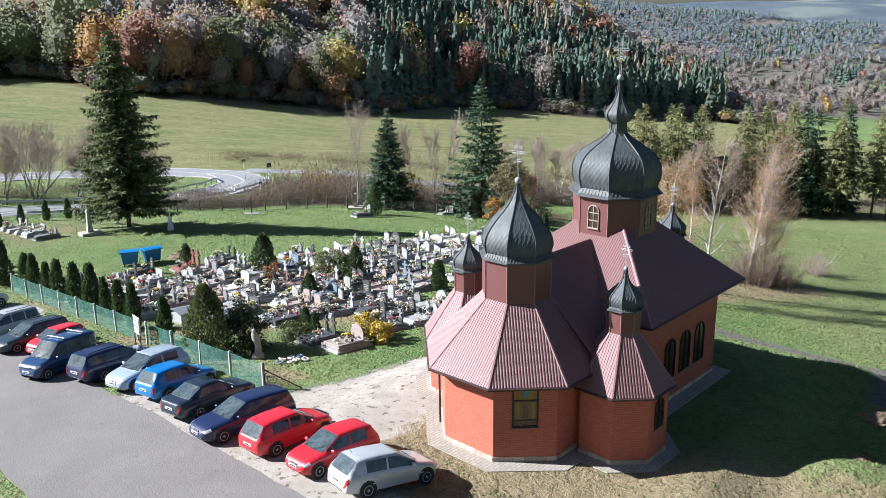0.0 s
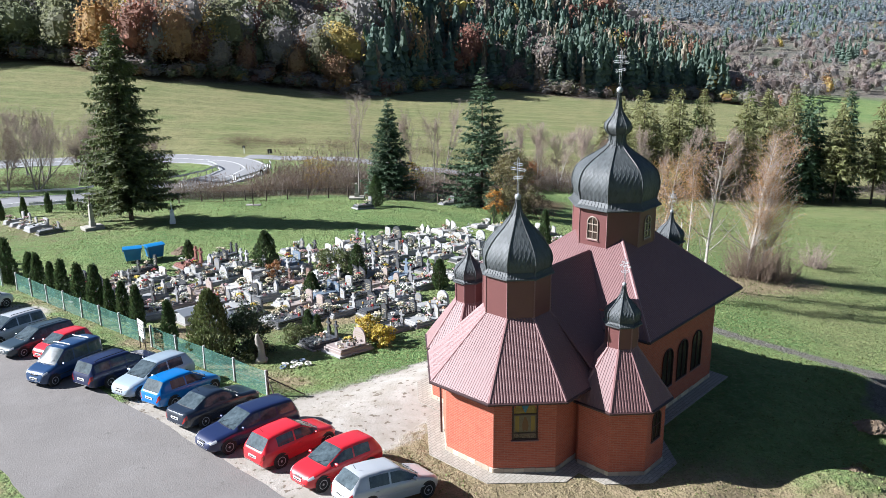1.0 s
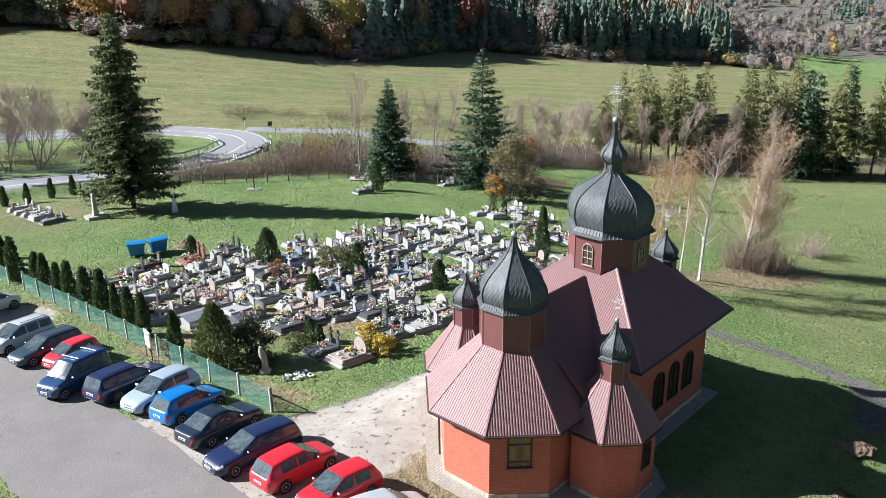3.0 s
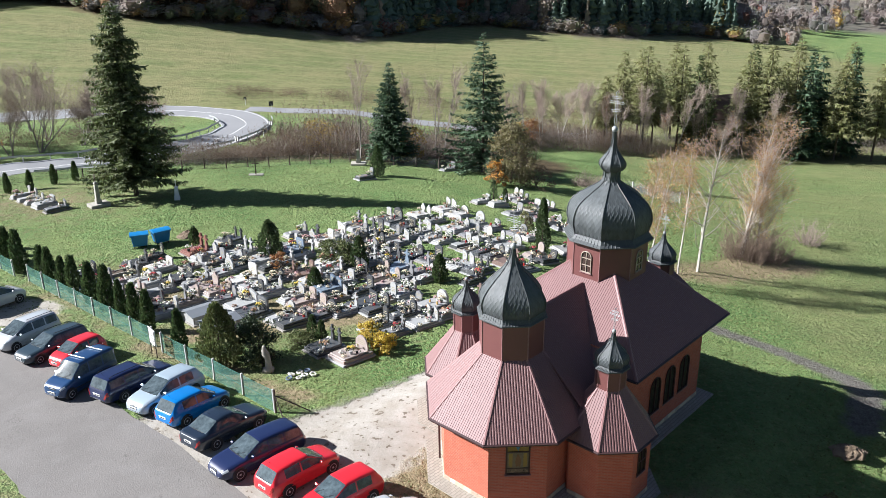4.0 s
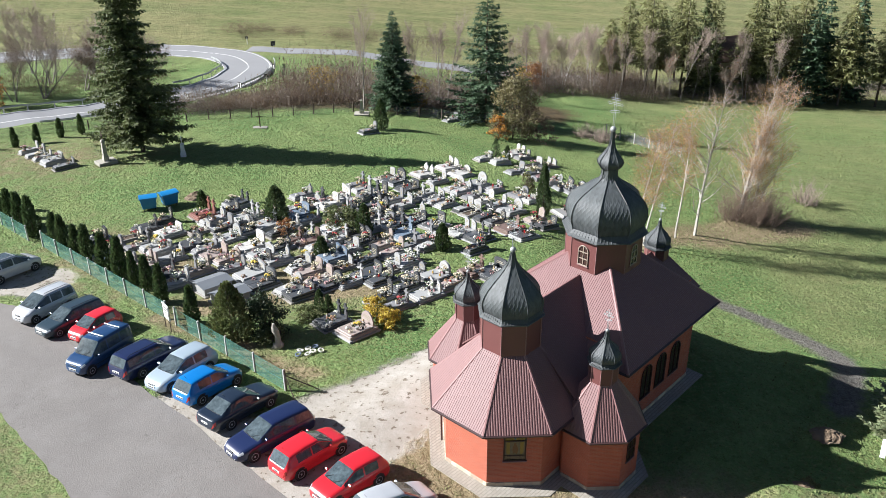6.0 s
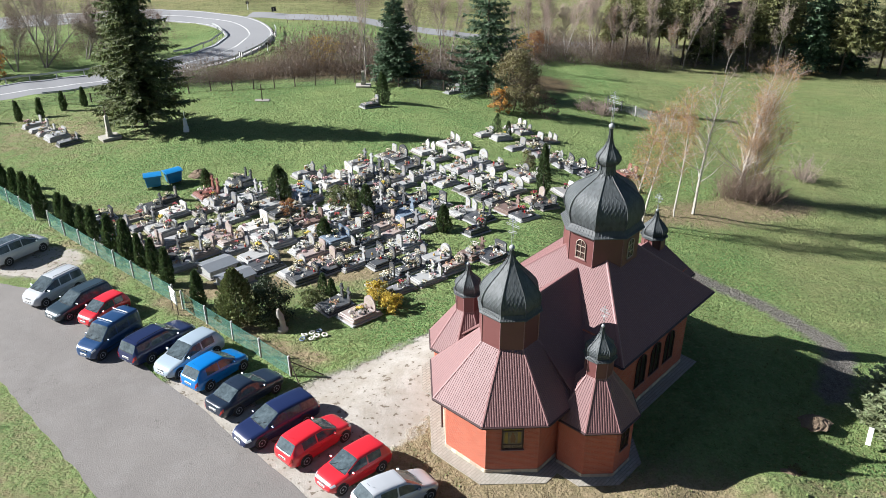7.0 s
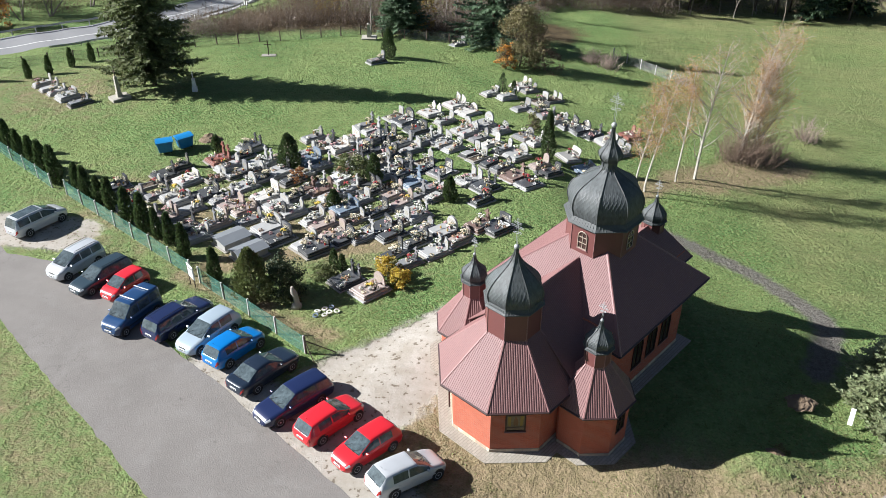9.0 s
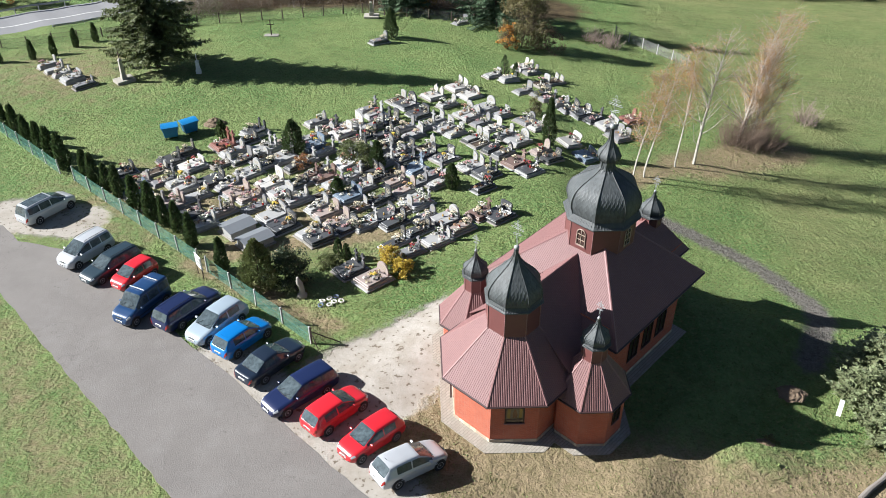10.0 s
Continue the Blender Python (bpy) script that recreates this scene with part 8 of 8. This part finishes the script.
def spire_tree(seed, r, h, tiers, around, foot=0.0, power=0.8, jitter=0.14):
    """A conifer: tiers of drooping skirts, ragged at the rim."""
    rs = np.random.RandomState(seed)
    rows = []
    ph = np.arange(around + 1) * 2 * np.pi / around
    for i in range(tiers):
        f = i / tiers
        rad = r * (1 - f) ** power
        for rr, dz in ((rad * 1.1, 0.0), (rad * 0.55, 0.62)):
            k = rr * (1 + 0.32 * rs.uniform(-1, 1, around + 1))
            rows.append(np.stack([k * np.cos(ph), k * np.sin(ph), np.full(around + 1, h * (foot + (1 - foot) * (f + dz / tiers))) + rs.normal(size=around + 1) * 0.12 * h / tiers], 1))
    rows.append(np.stack([0 * ph, 0 * ph, np.full(around + 1, h)], 1))
    return ragged(np.array(rows), rs, jitter * min(1, r / 2))


TPL = {"spruce": [spire_tree(300 + i, 2.4, 13.5, 8, 9, 0.0, 0.8, 0.22) for i in range(5)],
       "spire": [spire_tree(310 + i, 1.5, 13.0, 6, 7, 0.06, 0.7, 0.2) for i in range(4)],
       "round": [crown_tree(320 + i, 5.2, 13.5, 1150, 0.56, 15, 9, 5, 0.55, 0.05, 0.25) for i in range(5)],
       "bare": [crown_tree(330 + i, 4.2, 13.5, 800, 0.46, 14, 7, 4, 0.65, 0.08, 0.3) for i in range(4)],
       "middle": [crown_tree(335 + i, 5.0, 13.0, 430, 0.80, 13, 8, 4, 0.55, 0.05, 0.25) for i in range(5)],
       "deep": [crown_tree(345 + i, 5.0, 13.0, 150, 1.10, 11, 7, 4, 0.55, 0.05, 0.25) for i in range(5)],
       "valley": [crown_tree(340 + i, 3.0, 9.0, 165, 0.62, 9, 6, 3, 0.60, 0.02, 0.2) for i in range(4)],
       "far": [crown_tree(350 + i, 4.0, 10.0, 34, 1.35, 6, 5, 2, 0.50, 0.0, 0.2) for i in range(4)],
       "farspruce": [spire_tree(360 + i, 3.4, 14.0, 2, 5, 0, 0.7, 0.4) for i in range(3)]}
frs = np.random.RandomState(9)
bins = collections.defaultdict(list)
# the hill: broadleaved trees to the west, a spruce plantation with mixed trees above to the east
taken = set()
for i in range(13000):
    if i < 6000:
        px, d = frs.uniform(-240, 200), 330 * frs.uniform(0, 1) ** 1.35
    else:
        px, d = frs.uniform(-45, 150), 150 * frs.uniform(0, 1)
    py = float(wood_edge(px)) + 2 + d
    if abs(px) > py * 0.58 + 14 or px - 0.16 * (py - 300) > 105:
        continue
    n1 = noise.noise((px / 38, py / 38, 0.3))
    n2 = noise.noise((px / 21, py / 21, 4.0))
    n3 = noise.noise((px / 30, py / 30, 8.0))
    if px < -28 + 14 * n1 or d > 105 + 50 * n3:
        if i >= 6000:
            continue
        kind = "olive" if n2 < -0.14 else "grey" if n2 < 0.04 else "rust" if n2 < 0.17 else "brown" if n2 < 0.30 else "golden"
        if frs.uniform() < 0.25:
            kind = frs.choice(["spruce", "golden", "rust", "olive", "grey", "olive"])
        s = frs.choice([0.6, 0.75, 0.9, 1.05, 1.25]) * frs.uniform(0.9, 1.1)
    else:
        kind = "spruce" if n2 < 0.26 else "spire"
        if frs.uniform() < 0.10:
            kind = "spire"
        elif frs.uniform() < 0.02:
            kind = frs.choice(["golden", "rust", "brown"])
        s = frs.uniform(0.7, 1.2)
    thin = kind in ("spruce", "spire")
    cell = 2.7 if thin else 6.0
    key = (thin, int(px / cell), int(py / cell))
    if key in taken:
        continue
    taken.add(key)
    tpl = kind if thin else "deep" if d > 62 else "middle" if d > 22 else "bare" if kind == "grey" else "round"
    bins[kind, tpl].append((K * px, K * py, s, s * frs.uniform(0.8, 1.25)))
# bushes close the forest's edge down to the meadow
for i in range(430):
    px = frs.uniform(-150, 120)
    py = float(wood_edge(px)) - 2 + 9 * frs.uniform(0, 1) ** 1.5
    if abs(px) > py * 0.58 + 14:
        continue
    kind = frs.choice(["olive", "grey", "brown", "rust", "golden"], p=[0.35, 0.22, 0.25, 0.12, 0.06])
    s = frs.uniform(0.45, 1.0)
    bins[kind, "valley"].append((K * px, K * py, s * 1.15, s * 0.62))
# the valley floor and the wooded ridge beyond it
for px, py in zip(frs.uniform(60, 460, 3600), 250 + 560 * frs.uniform(0, 1, 3600) ** 1.3):
    if px > 0.60 * py + 20 or px - 0.16 * (py - 300) < 90 or py < wood_edge(px) - 30:
        continue
    n2 = noise.noise((px / 60, py / 45, 9.0))
    if n2 < -0.12:
        continue
    s = frs.uniform(0.45, 1.0)
    kind = "spruce" if n2 > 0.46 else frs.choice(["grey", "brown", "brown", "rust", "olive", "golden"], p=[0.35, 0.25, 0.25, 0.03, 0.11, 0.01])
    bins[kind, "spruce" if kind == "spruce" else "valley"].append((K * px, K * py, s, s * frs.uniform(0.7, 1.1)))
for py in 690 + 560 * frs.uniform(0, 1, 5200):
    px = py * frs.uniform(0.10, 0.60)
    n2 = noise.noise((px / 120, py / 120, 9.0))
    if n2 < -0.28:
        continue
    # most crowns on the ridge carry the haze tint in their colour
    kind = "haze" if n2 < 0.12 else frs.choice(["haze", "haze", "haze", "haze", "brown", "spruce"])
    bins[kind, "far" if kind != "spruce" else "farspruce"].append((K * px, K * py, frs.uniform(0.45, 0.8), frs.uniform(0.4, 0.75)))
WORDS = {"spruce": "dark green spruces", "spire": "grey-brown thin larches", "olive": "olive green broadleaved trees", "rust": "rust-coloured autumn trees", "golden": "golden autumn trees", "grey": "grey leafless trees", "brown": "brown autumn trees", "haze": "bluish distant trees"}
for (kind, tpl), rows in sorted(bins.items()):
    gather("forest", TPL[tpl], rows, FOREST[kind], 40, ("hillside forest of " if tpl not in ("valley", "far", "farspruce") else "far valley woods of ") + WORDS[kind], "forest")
# scattered scrub on the slope below the forest
spots = []
for i in range(170):
    px = frs.uniform(-75, 110)
    py = float(wood_edge(px)) - abs(frs.normal()) * 8 + 2
    spots.append((K * px, K * py, frs.uniform(0.8, 1.8), frs.uniform(0.5, 1.3)))
gather("hillside_scrub", BRUSH, spots, FOREST["brown"], 41, "low brown scrub along the forest edge", "brush")

# house among the trees of the wood
e = thing("house", pose(44.5, 150.0, z_at(44.5, 150.0) - 0.3, 0, 0, 20), "cream house with a brown pitched roof behind trees", "house")
CREAM = material("cream_render", (0.55, 0.47, 0.36), (0.45, 0.38, 0.29), 0.85, bump=0.2)
bm = bmesh.new()
prism_yz(bm, [(-3.4, 0), (3.4, 0), (3.4, 4.4), (0, 7.2), (-3.4, 4.4)], 9.0)
part("wall", bm, CREAM, e)
for sy in (-1, 1):
    bm = bmesh.new()
    a = [(-0.5, sy * 4.0, 4.0), (9.5, sy * 4.0, 4.0), (9.5, 0, 7.35), (-0.5, 0, 7.35)]
    hi = [bm.verts.new(p) for p in a]
    lo = [bm.verts.new((p[0], p[1], p[2] - 0.15)) for p in a]
    bm.faces.new(hi)
    bm.faces.new(lo[::-1])
    for i in range(4):
        bm.faces.new((hi[i], lo[i], lo[(i + 1) % 4], hi[(i + 1) % 4]))
    bmesh.ops.recalc_face_normals(bm, faces=bm.faces)
    part("roof", bm, material("house_roof", (0.16, 0.10, 0.075), rough=0.8), e)
for yy in (-1.7, 1.7):
    bm = bmesh.new()
    box(bm, -0.04, yy - 0.55, 1.2, 0.0, yy + 0.55, 2.5)
    w_ = part("window", bm, DARKGLASS, e)
    bm = bmesh.new()
    box(bm, -0.06, yy - 0.03, 1.2, -0.041, yy + 0.03, 2.5)
    part("frame", bm, WHITE, w_)

# grass tufts over the lawns near the church and the graves
GRASS = material("grass_blades", (0.120, 0.170, 0.045), (0.20, 0.20, 0.085), 0.85, coarse=0.5, fine=3.0, amount=1.0, bump=0.0, shift=0.35, leaf=0.3, space="World")


def tuft_field(seed, count, x0, x1, y0, y1, size):
    rs = np.random.RandomState(seed)
    X, Y = rs.uniform(x0, x1, count), rs.uniform(y0, y1, count)
    px, py = X / K, Y / K
    ok = np.ones(count, bool)
    # not on the asphalt, the gravel or the paving
    along = (px + 29.5) * 0.725 + (py - 53.2) * -0.688
    out = (px + 29.5) * 0.688 + (py - 53.2) * 0.725
    lane = (out < 2.0) & (out > -13.6)
    ok &= ~lane
    d2, t2 = line_band(px, py, -6, 38, 1.5, 46)
    ok &= d2 > 4.6 - 1.5 * t2
    u = (px - CHURCH_X) * CHURCH_C + (py - CHURCH_Y) * CHURCH_S
    v = -(px - CHURCH_X) * CHURCH_S + (py - CHURCH_Y) * CHURCH_C
    ok &= ~((np.abs(v) < 6.6) & (u > -4.6) & (u < 16.5))
    ok &= path_distance(px, py) > 1.1
    X, Y = X[ok], Y[ok]
    Z = K * land(X / K, Y / K)
    C = np.stack([X, Y, Z - 0.02], 1)
    O = np.stack([rs.normal(size=len(X)) * 0.5, rs.normal(size=len(X)) * 0.5, np.ones(len(X))], 1)
    return leaf_quads(C, size, rs, O, 0.75, 0.9)


tagged(quads_mesh("grass", np.concatenate([tuft_field(1, 75000, -48, 24, 24, 100, 0.085), tuft_field(2, 34000, 16, 62, 28, 118, 0.11), tuft_field(3, 12000, -40, 4, 14, 42, 0.08)]), GRASS), "short tufted lawn grass", "grass", kind="stuff")
